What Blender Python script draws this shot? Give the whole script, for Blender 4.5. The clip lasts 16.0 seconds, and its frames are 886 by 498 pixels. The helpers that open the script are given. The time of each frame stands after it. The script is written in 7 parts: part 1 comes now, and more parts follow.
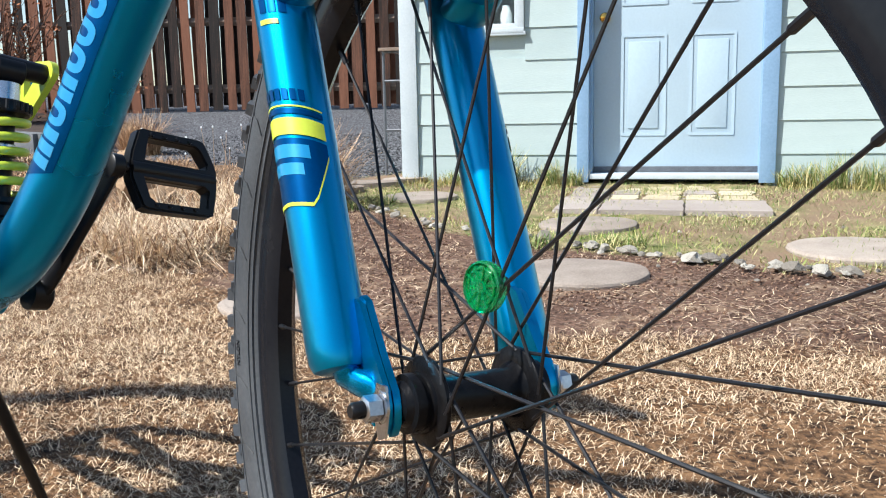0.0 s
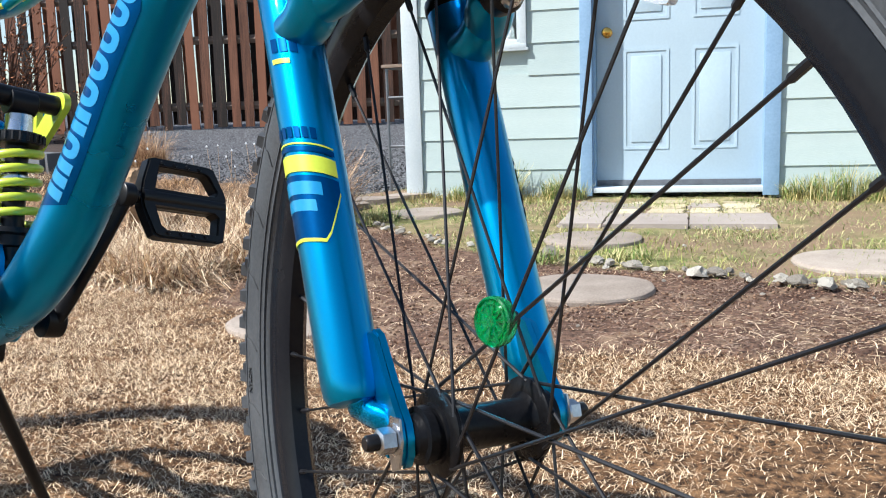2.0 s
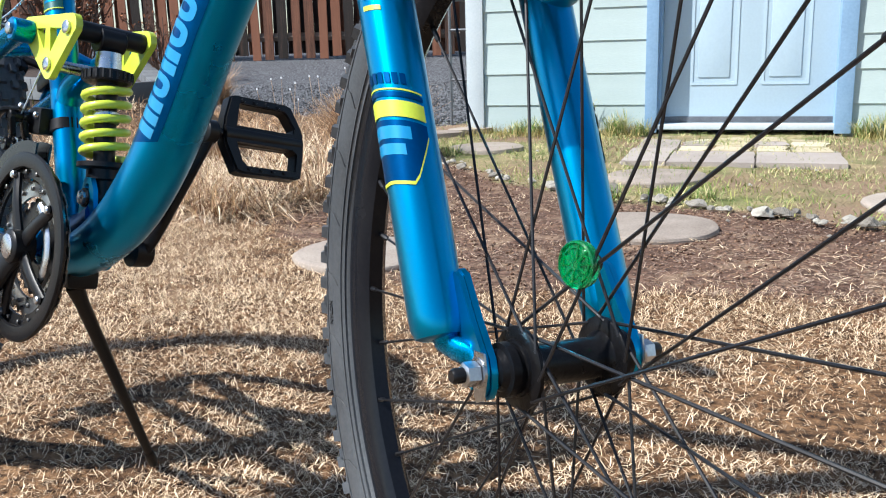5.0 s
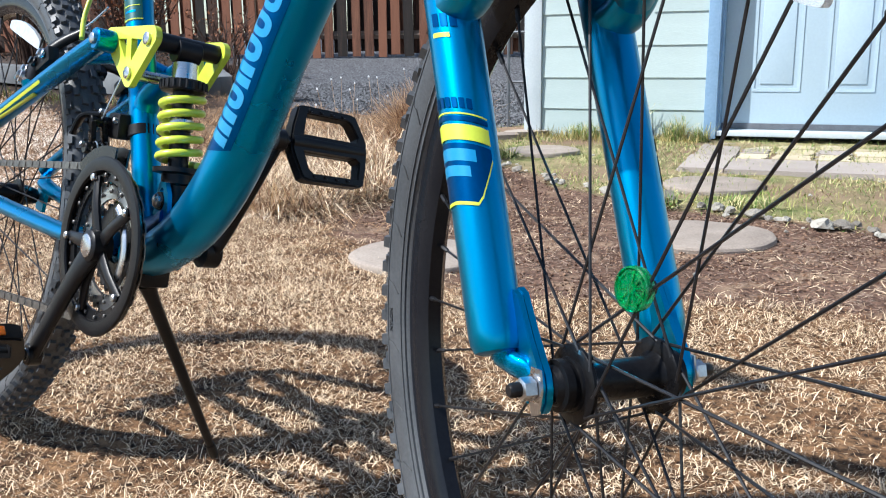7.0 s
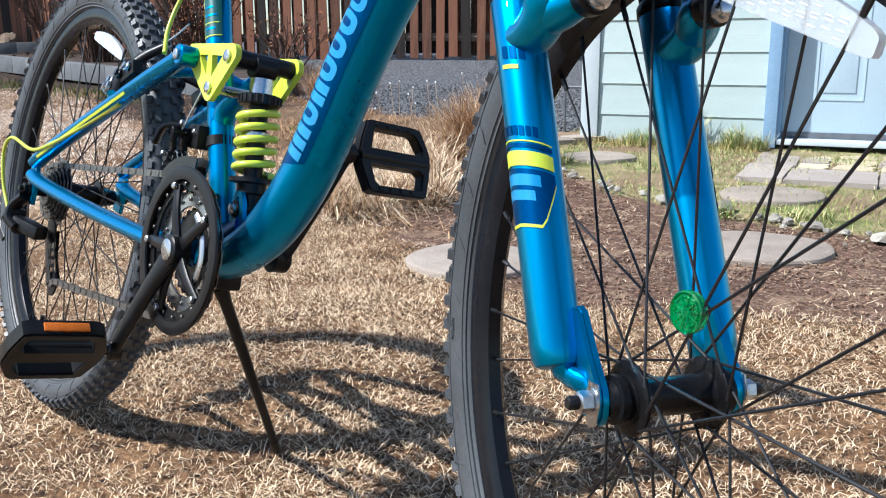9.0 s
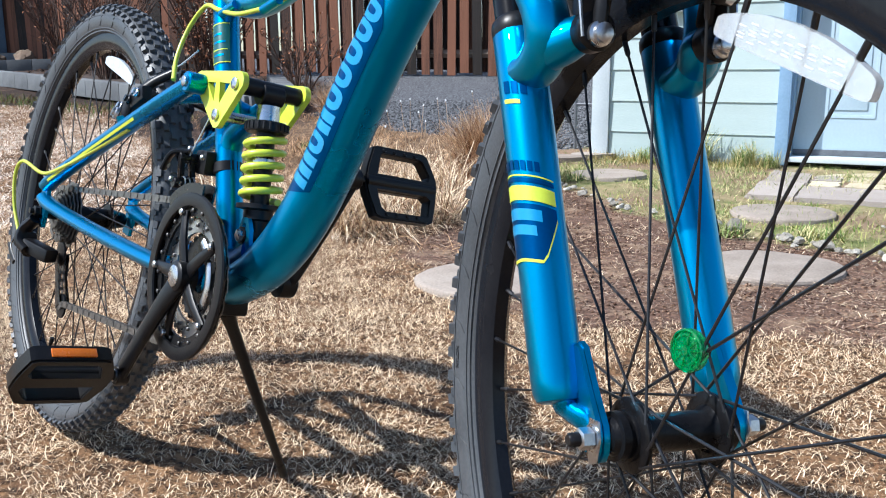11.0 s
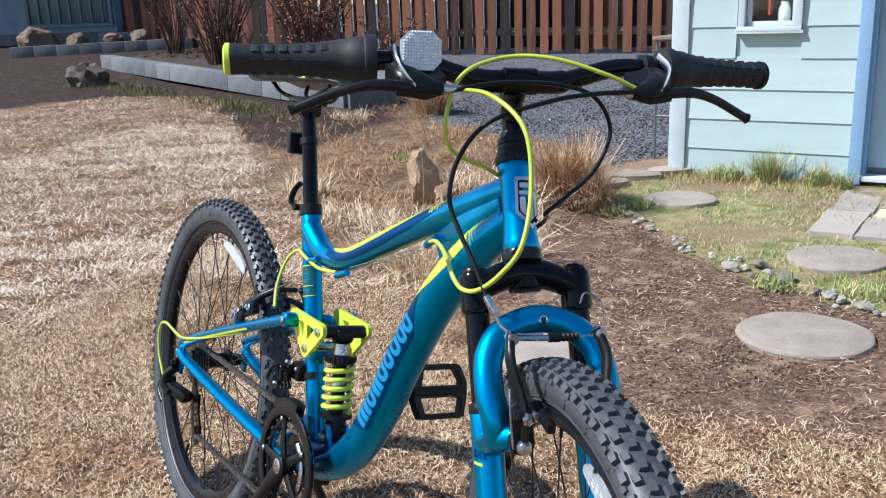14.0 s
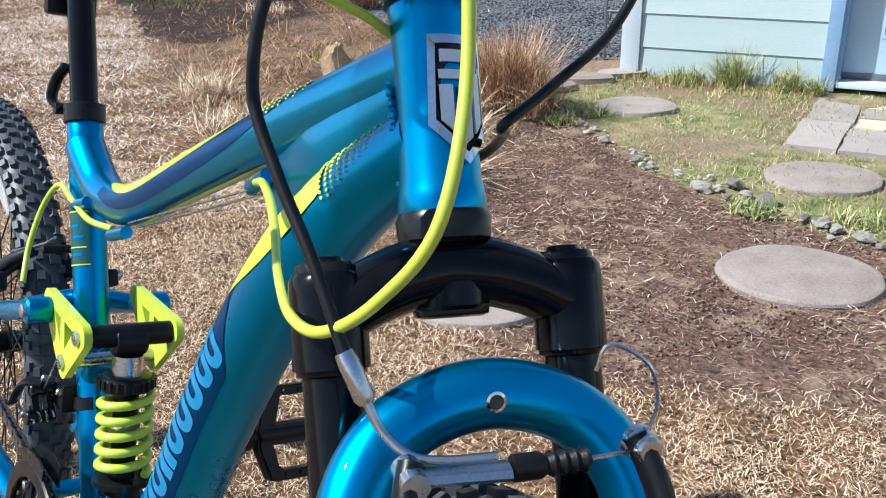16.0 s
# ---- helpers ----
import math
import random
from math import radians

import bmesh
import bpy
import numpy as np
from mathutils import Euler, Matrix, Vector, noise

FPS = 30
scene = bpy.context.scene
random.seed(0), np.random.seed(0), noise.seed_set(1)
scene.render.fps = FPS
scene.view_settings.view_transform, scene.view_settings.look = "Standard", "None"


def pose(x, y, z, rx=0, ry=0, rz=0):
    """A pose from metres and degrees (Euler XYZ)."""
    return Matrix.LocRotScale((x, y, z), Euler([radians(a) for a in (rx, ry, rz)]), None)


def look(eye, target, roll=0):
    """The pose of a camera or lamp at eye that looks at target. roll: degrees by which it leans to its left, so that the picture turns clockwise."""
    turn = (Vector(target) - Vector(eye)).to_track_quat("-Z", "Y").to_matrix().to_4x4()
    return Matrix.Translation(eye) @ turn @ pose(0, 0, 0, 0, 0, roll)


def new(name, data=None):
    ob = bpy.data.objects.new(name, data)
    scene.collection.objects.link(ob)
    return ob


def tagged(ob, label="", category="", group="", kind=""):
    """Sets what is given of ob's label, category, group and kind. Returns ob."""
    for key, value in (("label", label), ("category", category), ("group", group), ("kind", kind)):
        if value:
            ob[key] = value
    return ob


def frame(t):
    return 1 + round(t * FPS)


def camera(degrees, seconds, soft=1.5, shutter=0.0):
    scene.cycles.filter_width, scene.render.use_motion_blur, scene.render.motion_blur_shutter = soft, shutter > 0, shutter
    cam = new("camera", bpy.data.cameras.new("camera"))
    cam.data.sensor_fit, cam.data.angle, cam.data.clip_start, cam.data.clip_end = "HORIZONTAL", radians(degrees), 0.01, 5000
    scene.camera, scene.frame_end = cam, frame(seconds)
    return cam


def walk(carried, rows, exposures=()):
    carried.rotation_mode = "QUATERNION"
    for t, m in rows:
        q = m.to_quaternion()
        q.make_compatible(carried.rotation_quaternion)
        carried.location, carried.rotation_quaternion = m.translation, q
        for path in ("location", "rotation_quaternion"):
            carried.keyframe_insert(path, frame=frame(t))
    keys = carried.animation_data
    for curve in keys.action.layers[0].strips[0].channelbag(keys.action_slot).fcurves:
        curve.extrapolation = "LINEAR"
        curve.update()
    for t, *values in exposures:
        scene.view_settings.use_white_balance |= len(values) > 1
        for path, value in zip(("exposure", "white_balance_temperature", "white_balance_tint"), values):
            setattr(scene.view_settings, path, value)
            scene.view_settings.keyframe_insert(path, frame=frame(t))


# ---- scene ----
cam = camera(53.0, 16.0, soft=1.1)
PATH = [
    (0, (0.0899, -0.0983, 0.5105), (0.0227, 1.8728, 0.1790), -1.21),
    (0.5, (0.0887, -0.0995, 0.5182), (0.0255, 1.8743, 0.2016), -1.26),
    (1, (0.0897, -0.1020, 0.5199), (0.0252, 1.8736, 0.2156), -1.25),
    (1.5, (0.0918, -0.1035, 0.5238), (0.0280, 1.8727, 0.2228), -1.49),
    (2, (0.0873, -0.1070, 0.5235), (0.0105, 1.8686, 0.2219), -1.88),
    (2.5, (0.0856, -0.1030, 0.5279), (0.0026, 1.8693, 0.2067), -2.69),
    (3, (0.0825, -0.1063, 0.5195), (-0.0255, 1.8484, 0.1101), -2.36),
    (3.5, (0.0791, -0.1219, 0.5284), (-0.0362, 1.8240, 0.0813), -2.13),
    (4, (0.0726, -0.1260, 0.5294), (-0.0708, 1.8174, 0.0793), -2.14),
    (6.5, (0.0725, -0.1444, 0.5461), (-0.2148, 1.7866, 0.1117), -0.61),
    (7, (0.0698, -0.1518, 0.5504), (-0.2518, 1.7714, 0.1057), -0.78),
    (7.5, (0.0657, -0.1593, 0.5514), (-0.3006, 1.7527, 0.0931), -0.86),
    (8, (0.0655, -0.1787, 0.5606), (-0.3419, 1.7262, 0.1074), -0.56),
    (8.5, (0.0664, -0.1879, 0.5676), (-0.3580, 1.7150, 0.1220), -0.35),
    (10.8, (0.0687, -0.1894, 0.5762), (-0.3987, 1.7075, 0.1480), -0.08),
    (11, (0.0733, -0.1857, 0.5838), (-0.3893, 1.7165, 0.1744), -0.30),
    (11.5, (0.0800, -0.2694, 0.6941), (-0.3872, 1.6244, 0.2519), -1.74),
    (12, (0.1719, -0.4672, 0.8018), (-0.3390, 1.3847, 0.2453), -2.59),
    (12.5, (0.3314, -0.6992, 0.8194), (-0.3194, 1.0972, 0.2283), -2.13),
    (13, (0.4166, -0.9533, 0.9092), (-0.2883, 0.8299, 0.3407), -3.10),
    (13.5, (0.3628, -0.8231, 1.0067), (-0.3067, 0.9785, 0.4536), -2.85),
    (14, (0.2564, -0.4147, 1.0499), (-0.4186, 1.3937, 0.5261), -2.03),
    (14.5, (0.1249, -0.0763, 0.9967), (-0.5002, 1.7353, 0.4248), -1.86),
    (15, (0.0749, 0.1302, 0.9176), (-0.4675, 1.9495, 0.2884), -1.17),
    (15.5, (0.0837, 0.1691, 0.9035), (-0.4140, 1.9782, 0.2110), -0.41),
    (16, (0.1017, 0.1782, 0.9108), (-0.4172, 1.9685, 0.1860), -0.59),
]
walk(cam, [(t, look(eye, target, roll)) for t, eye, target, roll in PATH], [(0, 0.95, 6350, 9), (8.5, 0.94, 6050, 9), (11, 0.97, 5950, 9), (12.5, 0.88, 5900, 9), (14, 0.82, 5900, 9), (16, 0.86, 5900, 9)])

import functools

# ---- light ----
SUN_FROM = Vector((-0.605, -0.285, 0.735)).normalized()
world = bpy.data.worlds.new("sky")
scene.world = world
world.use_nodes = True
wn = world.node_tree.nodes
wl = world.node_tree.links
sky = wn.new("ShaderNodeTexSky")
sky.sky_type = "NISHITA"
sky.sun_disc = False
sky.sun_elevation = math.asin(SUN_FROM.z)
sky.sun_rotation = math.atan2(SUN_FROM.x, SUN_FROM.y)
sky.air_density, sky.dust_density, sky.ozone_density = 1.0, 0.6, 1.0
wn["Background"].inputs["Strength"].default_value = 0.088
wl.new(sky.outputs[0], wn["Background"].inputs["Color"])
sun_data = bpy.data.lights.new("sun", "SUN")
sun_data.energy, sun_data.angle, sun_data.color = 4.2, radians(0.8), (1.0, 0.97, 0.92)
sun = new("sun", sun_data)
sun.matrix_world = look(SUN_FROM * 30, (0, 0, 0))

# ---- materials ----


def lin(r, g, b):
    """A colour from its usual 0..255 values."""
    f = lambda c: (c / 255 / 12.92) if c < 10 else ((c / 255 + 0.055) / 1.055) ** 2.4
    return (f(r), f(g), f(b))


def material(name, base, second=None, scale=20.0, fine=200.0, rough=0.6, metal=0.0, bump=0.0, bump_scale=None,
             coat=0.0, rough_var=0.12, per="", per_amount=0.0, stretch=(1, 1, 1), spec=0.5, mix=0.6):
    """Two colours mixed by coarse and fine noise, with uneven roughness and a fine relief."""
    m = bpy.data.materials.new(name)
    m.use_nodes = True
    n, l = m.node_tree.nodes, m.node_tree.links
    b = n["Principled BSDF"]
    second = second or tuple(c * 0.72 for c in base)
    tc = n.new("ShaderNodeTexCoord")
    mp = n.new("ShaderNodeMapping")
    mp.inputs["Scale"].default_value = stretch
    l.new(tc.outputs["Object"], mp.inputs["Vector"])
    n1 = n.new("ShaderNodeTexNoise")
    n1.inputs["Scale"].default_value, n1.inputs["Detail"].default_value = scale, 5
    n2 = n.new("ShaderNodeTexNoise")
    n2.inputs["Scale"].default_value, n2.inputs["Detail"].default_value = fine, 3
    l.new(mp.outputs[0], n1.inputs["Vector"])
    l.new(mp.outputs[0], n2.inputs["Vector"])
    add = n.new("ShaderNodeMath")
    add.operation = "MULTIPLY_ADD"
    add.inputs[1].default_value, add.inputs[2].default_value = 0.5, 0.0
    l.new(n2.outputs["Fac"], add.inputs[0])
    half = n.new("ShaderNodeMath")
    half.operation = "MULTIPLY_ADD"
    half.inputs[1].default_value = 0.5
    l.new(n1.outputs["Fac"], half.inputs[0])
    l.new(add.outputs[0], half.inputs[2])
    fac = n.new("ShaderNodeMapRange")
    fac.inputs["From Min"].default_value, fac.inputs["From Max"].default_value = 0.5 - 0.3 * mix, 0.5 + 0.3 * mix
    source = half.outputs[0]
    if per:
        rnd = n.new("ShaderNodeObjectInfo" if per == "object" else "ShaderNodeNewGeometry")
        out = rnd.outputs["Random" if per == "object" else "Random Per Island"]
        mm = n.new("ShaderNodeMath")
        mm.operation = "MULTIPLY_ADD"
        mm.inputs[1].default_value, mm.inputs[2].default_value = per_amount, -per_amount / 2
        l.new(out, mm.inputs[0])
        a2 = n.new("ShaderNodeMath")
        l.new(mm.outputs[0], a2.inputs[0])
        l.new(half.outputs[0], a2.inputs[1])
        source = a2.outputs[0]
    l.new(source, fac.inputs["Value"])
    mixc = n.new("ShaderNodeMix")
    mixc.data_type = "RGBA"
    mixc.inputs["A"].default_value = (*base, 1)
    mixc.inputs["B"].default_value = (*second, 1)
    l.new(fac.outputs[0], mixc.inputs["Factor"])
    l.new(mixc.outputs["Result"], b.inputs["Base Color"])
    rr = n.new("ShaderNodeMapRange")
    rr.inputs["To Min"].default_value, rr.inputs["To Max"].default_value = max(0.02, rough - rough_var), min(1, rough + rough_var)
    l.new(n1.outputs["Fac"], rr.inputs["Value"])
    l.new(rr.outputs[0], b.inputs["Roughness"])
    b.inputs["Metallic"].default_value = metal
    b.inputs["Specular IOR Level"].default_value = spec
    if coat:
        b.inputs["Coat Weight"].default_value, b.inputs["Coat Roughness"].default_value = coat, 0.06
    if bump:
        bp = n.new("ShaderNodeBump")
        bp.inputs["Strength"].default_value, bp.inputs["Distance"].default_value = 1.0, bump
        src = n2
        if bump_scale:
            src = n.new("ShaderNodeTexNoise")
            src.inputs["Scale"].default_value, src.inputs["Detail"].default_value = bump_scale, 4
            l.new(mp.outputs[0], src.inputs["Vector"])
        l.new(src.outputs["Fac"], bp.inputs["Height"])
        l.new(bp.outputs[0], b.inputs["Normal"])
    return m


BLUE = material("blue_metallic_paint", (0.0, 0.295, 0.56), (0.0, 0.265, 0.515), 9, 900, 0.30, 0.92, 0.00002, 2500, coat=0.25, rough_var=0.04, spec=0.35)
# BLUE a little darker, for the down tube, seat tube and stays
BLUE_DARK = material("darker_blue_metallic_paint", (0.0, 0.252, 0.515), (0.0, 0.23, 0.475), 9, 900, 0.28, 0.85, 0.00002, 2500, coat=0.08, rough_var=0.04, spec=0.3)
NAVY = material("navy_decal", (0.0, 0.068, 0.215), (0.0, 0.056, 0.18), 30, 400, 0.32, 0.75, rough_var=0.05, spec=0.1)
SKYBLUE = material("pale_blue_decal", (0.01, 0.28, 0.56), (0.008, 0.24, 0.50), 30, 400, 0.3, 0.3, coat=0.4, rough_var=0.06)
LIME = material("lime_paint", (0.55, 0.65, 0.055), (0.47, 0.57, 0.04), 25, 500, 0.36, 0.0, coat=0.3)
LIME_CABLE = material("lime_cable_housing", (0.50, 0.57, 0.06), (0.42, 0.49, 0.04), 60, 700, 0.38, 0.0, coat=0.2)
BLACK_GLOSS = material("black_gloss_paint", (0.003, 0.003, 0.004), (0.005, 0.005, 0.006), 20, 500, 0.14, 0.0, spec=0.22, rough_var=0.05)
BLACK = material("black_plastic", (0.004, 0.004, 0.005), (0.008, 0.008, 0.009), 40, 700, 0.36, 0.0, 0.0001, 900, spec=0.25)
BLACK_METAL = material("black_anodised_metal", (0.007, 0.007, 0.008), (0.013, 0.013, 0.014), 40, 600, 0.28, 0.1, spec=0.28)
RUBBER = material("tyre_rubber", (0.034, 0.038, 0.043), (0.082, 0.088, 0.096), 14, 350, 0.46, 0.0, 0.0002, 900, mix=0.8, spec=0.45)
GRIP = material("grip_rubber", (0.010, 0.011, 0.013), (0.022, 0.023, 0.026), 60, 700, 0.55, 0.0, 0.0002, 900, spec=0.35)
RIM = material("black_rim", (0.006, 0.007, 0.010), (0.011, 0.012, 0.015), 20, 300, 0.22, 0.0, spec=0.18)
STEEL = material("bright_steel", (0.62, 0.63, 0.65), (0.45, 0.46, 0.48), 60, 600, 0.28, 1.0)
CHAIN = material("oiled_chain", (0.26, 0.25, 0.24), (0.09, 0.086, 0.08), 120, 900, 0.38, 0.9)
CHROME = material("chrome", (0.75, 0.76, 0.78), (0.6, 0.61, 0.63), 60, 400, 0.12, 1.0, rough_var=0.05)
SPOKE = material("black_spoke", (0.007, 0.007, 0.008), (0.014, 0.014, 0.016), 40, 400, 0.32, 0.1, spec=0.4)
HUB = material("black_hub_paint", (0.003, 0.003, 0.0035), (0.007, 0.007, 0.008), 60, 400, 0.30, 0.0, 0.0003, 300, spec=0.16)
SADDLE = material("grey_saddle_vinyl", (0.040, 0.054, 0.060), (0.062, 0.078, 0.086), 18, 400, 0.42, 0.0, 0.0003, 700)
AMBER = material("amber_reflector", (0.62, 0.16, 0.015), (0.50, 0.11, 0.01), 90, 600, 0.25, 0.0, 0.0004, 600)
RED = material("dark_red_reflector", (0.10, 0.008, 0.008), (0.06, 0.006, 0.006), 90, 600, 0.22)
WHITE_REF = material("white_reflector", (0.70, 0.73, 0.76), (0.50, 0.53, 0.57), 90, 500, 0.18, 0.3, 0.0004, 700, coat=0.4)
PAPER = material("white_label", (0.72, 0.73, 0.74), (0.62, 0.63, 0.65), 30, 300, 0.6)
PRINT = material("grey_print", (0.40, 0.42, 0.44), (0.50, 0.52, 0.54), 200, 900, 0.7)
GREEN_PL = material("green_translucent_plastic", (0.01, 0.66, 0.20), (0.005, 0.52, 0.14), 60, 500, 0.14)
b_ = GREEN_PL.node_tree.nodes["Principled BSDF"]
b_.inputs["Transmission Weight"].default_value = 0.85
SIDING = material("pale_mint_siding_paint", lin(177, 192, 190), lin(161, 177, 176), 3, 60, 0.62, 0.0, 0.0008, 45, per="object", per_amount=0.35, stretch=(1, 1, 5), mix=0.9)
TRIM = material("white_trim_paint", lin(196, 205, 209), lin(178, 189, 194), 6, 90, 0.55, 0.0, 0.0004, 60)
TRIM_BLUE = material("light_blue_trim_paint", lin(138, 170, 200), lin(122, 154, 184), 6, 90, 0.5, 0.0, 0.0004, 60)
DOOR_P = material("pale_blue_door_paint", lin(174, 194, 206), lin(164, 184, 197), 3, 80, 0.42, 0.0, 0.0001, 80)
BRASS = material("brass", (0.72, 0.42, 0.10), (0.55, 0.30, 0.06), 60, 400, 0.22, 1.0)
DARKIN = material("dark_interior", (0.08, 0.085, 0.09), (0.05, 0.05, 0.055), 4, 60, 0.8)
REDCLOTH = material("red_cloth", (0.40, 0.06, 0.05), (0.30, 0.04, 0.035), 10, 100, 0.8)
CONCRETE = material("stepping_stone_concrete", lin(172, 160, 148), lin(126, 114, 104), 9, 160, 0.88, 0.0, 0.002, 120, per="object", per_amount=0.3, mix=0.8)
BLOCK = material("grey_concrete_block", lin(116, 119, 121), lin(82, 84, 87), 7, 140, 0.9, 0.0, 0.002, 110, per="object", per_amount=0.5, mix=0.9)
FLAG_Y = material("yellow_flagstone", lin(196, 183, 156), lin(172, 157, 130), 8, 120, 0.85, 0.0, 0.001, 90, per="object", per_amount=0.8, mix=0.8)
PAVER = material("grey_pink_paver", lin(170, 159, 151), lin(138, 128, 121), 6, 150, 0.88, 0.0, 0.002, 120, per="object", per_amount=0.3, mix=0.9)
ROCK = material("pale_edging_rock", lin(196, 190, 178), lin(134, 127, 117), 16, 160, 0.85, 0.0, 0.003, 90, per="object", per_amount=0.7, mix=0.9)
BOULDER = material("brown_boulder", lin(138, 116, 96), lin(62, 51, 44), 7, 90, 0.9, 0.0, 0.012, 26, mix=0.9)
ROCK_TAN = material("tan_rock", lin(190, 160, 126), lin(112, 86, 64), 9, 90, 0.9, 0.0, 0.010, 30, mix=0.9)
FENCE_W = material("weathered_red_brown_wood", lin(128, 82, 60), lin(30, 22, 18), 5, 70, 0.8, 0.0, 0.004, 30, per="object", per_amount=0.8, stretch=(9, 9, 0.5), mix=0.7)
RAIL_W = material("grey_weathered_wood", lin(140, 122, 108), lin(92, 78, 68), 5, 70, 0.85, 0.0, 0.002, 30, stretch=(0.6, 6, 6))
TWIG = material("dark_twig_bark", lin(92, 66, 52), lin(50, 36, 30), 30, 200, 0.85)
PEBBLE = material("grey_gravel_stone", lin(124, 125, 129), lin(54, 55, 58), 20, 200, 0.9, 0.0, per="island", per_amount=1.2, mix=0.9, spec=0.2)
CLOD = material("brown_dirt_clod", lin(150, 122, 102), lin(82, 61, 50), 20, 200, 0.95, 0.0, per="island", per_amount=1.1, mix=0.9, spec=0.1)
DEADLEAF = material("brown_dead_leaf", lin(150, 92, 56), lin(92, 56, 36), 30, 200, 0.8, per="island", per_amount=0.9)
STRAW = material("dry_straw_grass", lin(246, 221, 186), lin(112, 79, 52), 2.6, 40, 0.7, per="island", per_amount=1.0, mix=0.85, spec=0.3)
STRAW_PALE = material("bleached_straw_grass", lin(255, 244, 228), lin(182, 146, 114), 1.8, 40, 0.7, per="island", per_amount=0.8, mix=0.85, spec=0.3)
NEEDLE = material("brown_debris", lin(178, 156, 138), lin(84, 66, 58), 4, 40, 0.85, per="island", per_amount=1.0, mix=0.9, spec=0.2)
GREEN_G = material("spring_grass", lin(92, 122, 52), lin(200, 188, 138), 3, 40, 0.7, per="island", per_amount=0.9, mix=0.9, spec=0.3)
CLUMP = material("dry_tall_grass", lin(244, 222, 190), lin(128, 97, 72), 5, 60, 0.78, per="island", per_amount=1.0, mix=0.9, spec=0.3)
STUMP_B = material("grey_brown_bark", lin(96, 84, 74), lin(52, 46, 42), 14, 90, 0.9, 0.0, 0.006, 40)
METAL_G = material("grey_painted_metal", lin(120, 124, 130), lin(92, 94, 98), 20, 200, 0.5, 0.6)
BLUEHOUSE = material("blue_grey_siding", lin(112, 130, 148), lin(90, 106, 124), 4, 60, 0.7, 0.0, 0.001, 40)
CLEAR_REF = material("cloudy_clear_plastic", (0.84, 0.86, 0.88), (0.74, 0.77, 0.79), 60, 400, 0.22, coat=0.2)
CLEAR_REF.node_tree.nodes["Principled BSDF"].inputs["Transmission Weight"].default_value = 0.72
WEED_BROWN = material("brown_dead_weeds", lin(206, 168, 128), lin(88, 62, 44), 4, 60, 0.8, per="island", per_amount=1.0, mix=0.9, spec=0.2)
YELLOW_G = material("yellowed_grass", lin(192, 172, 116), lin(118, 116, 64), 5, 60, 0.75, per="island", per_amount=1.0, mix=0.9, spec=0.2)
CLUMP_R = material("rusty_tall_grass", lin(222, 190, 154), lin(126, 92, 68), 5, 60, 0.78, per="island", per_amount=1.0, mix=0.9, spec=0.3)
SILVER = material("silver_prism_plastic", (0.86, 0.89, 0.92), (0.55, 0.59, 0.64), 260, 900, 0.12, 0.0, 0.0006, 900, rough_var=0.05)
GREEN_V = material("mixed_verge_weeds", lin(84, 104, 50), lin(116, 90, 62), 3, 40, 0.7, per="island", per_amount=1.0, mix=0.9, spec=0.2)
LITTER = material("dark_leaf_litter", lin(108, 76, 54), lin(34, 26, 22), 3, 40, 0.85, per="island", per_amount=1.0, mix=0.9, spec=0.2)
STICKER = material("dark_green_sticker", (0.012, 0.10, 0.10), (0.008, 0.075, 0.085), 60, 400, 0.35, 0.2)
SILVER_PAINT = material("silver_paint", (0.78, 0.80, 0.82), (0.66, 0.68, 0.71), 60, 500, 0.3, 0.2)
GREY_ROOF = material("dark_shingle", lin(84, 80, 78), lin(60, 58, 56), 12, 120, 0.9, 0.0, 0.003, 60)
GLASS = bpy.data.materials.new("window_glass")
GLASS.use_nodes = True
gb = GLASS.node_tree.nodes["Principled BSDF"]
gb.inputs["Base Color"].default_value, gb.inputs["Roughness"].default_value = (0.9, 0.93, 0.93, 1), 0.02
gb.inputs["Transmission Weight"].default_value, gb.inputs["IOR"].default_value = 1.0, 1.45


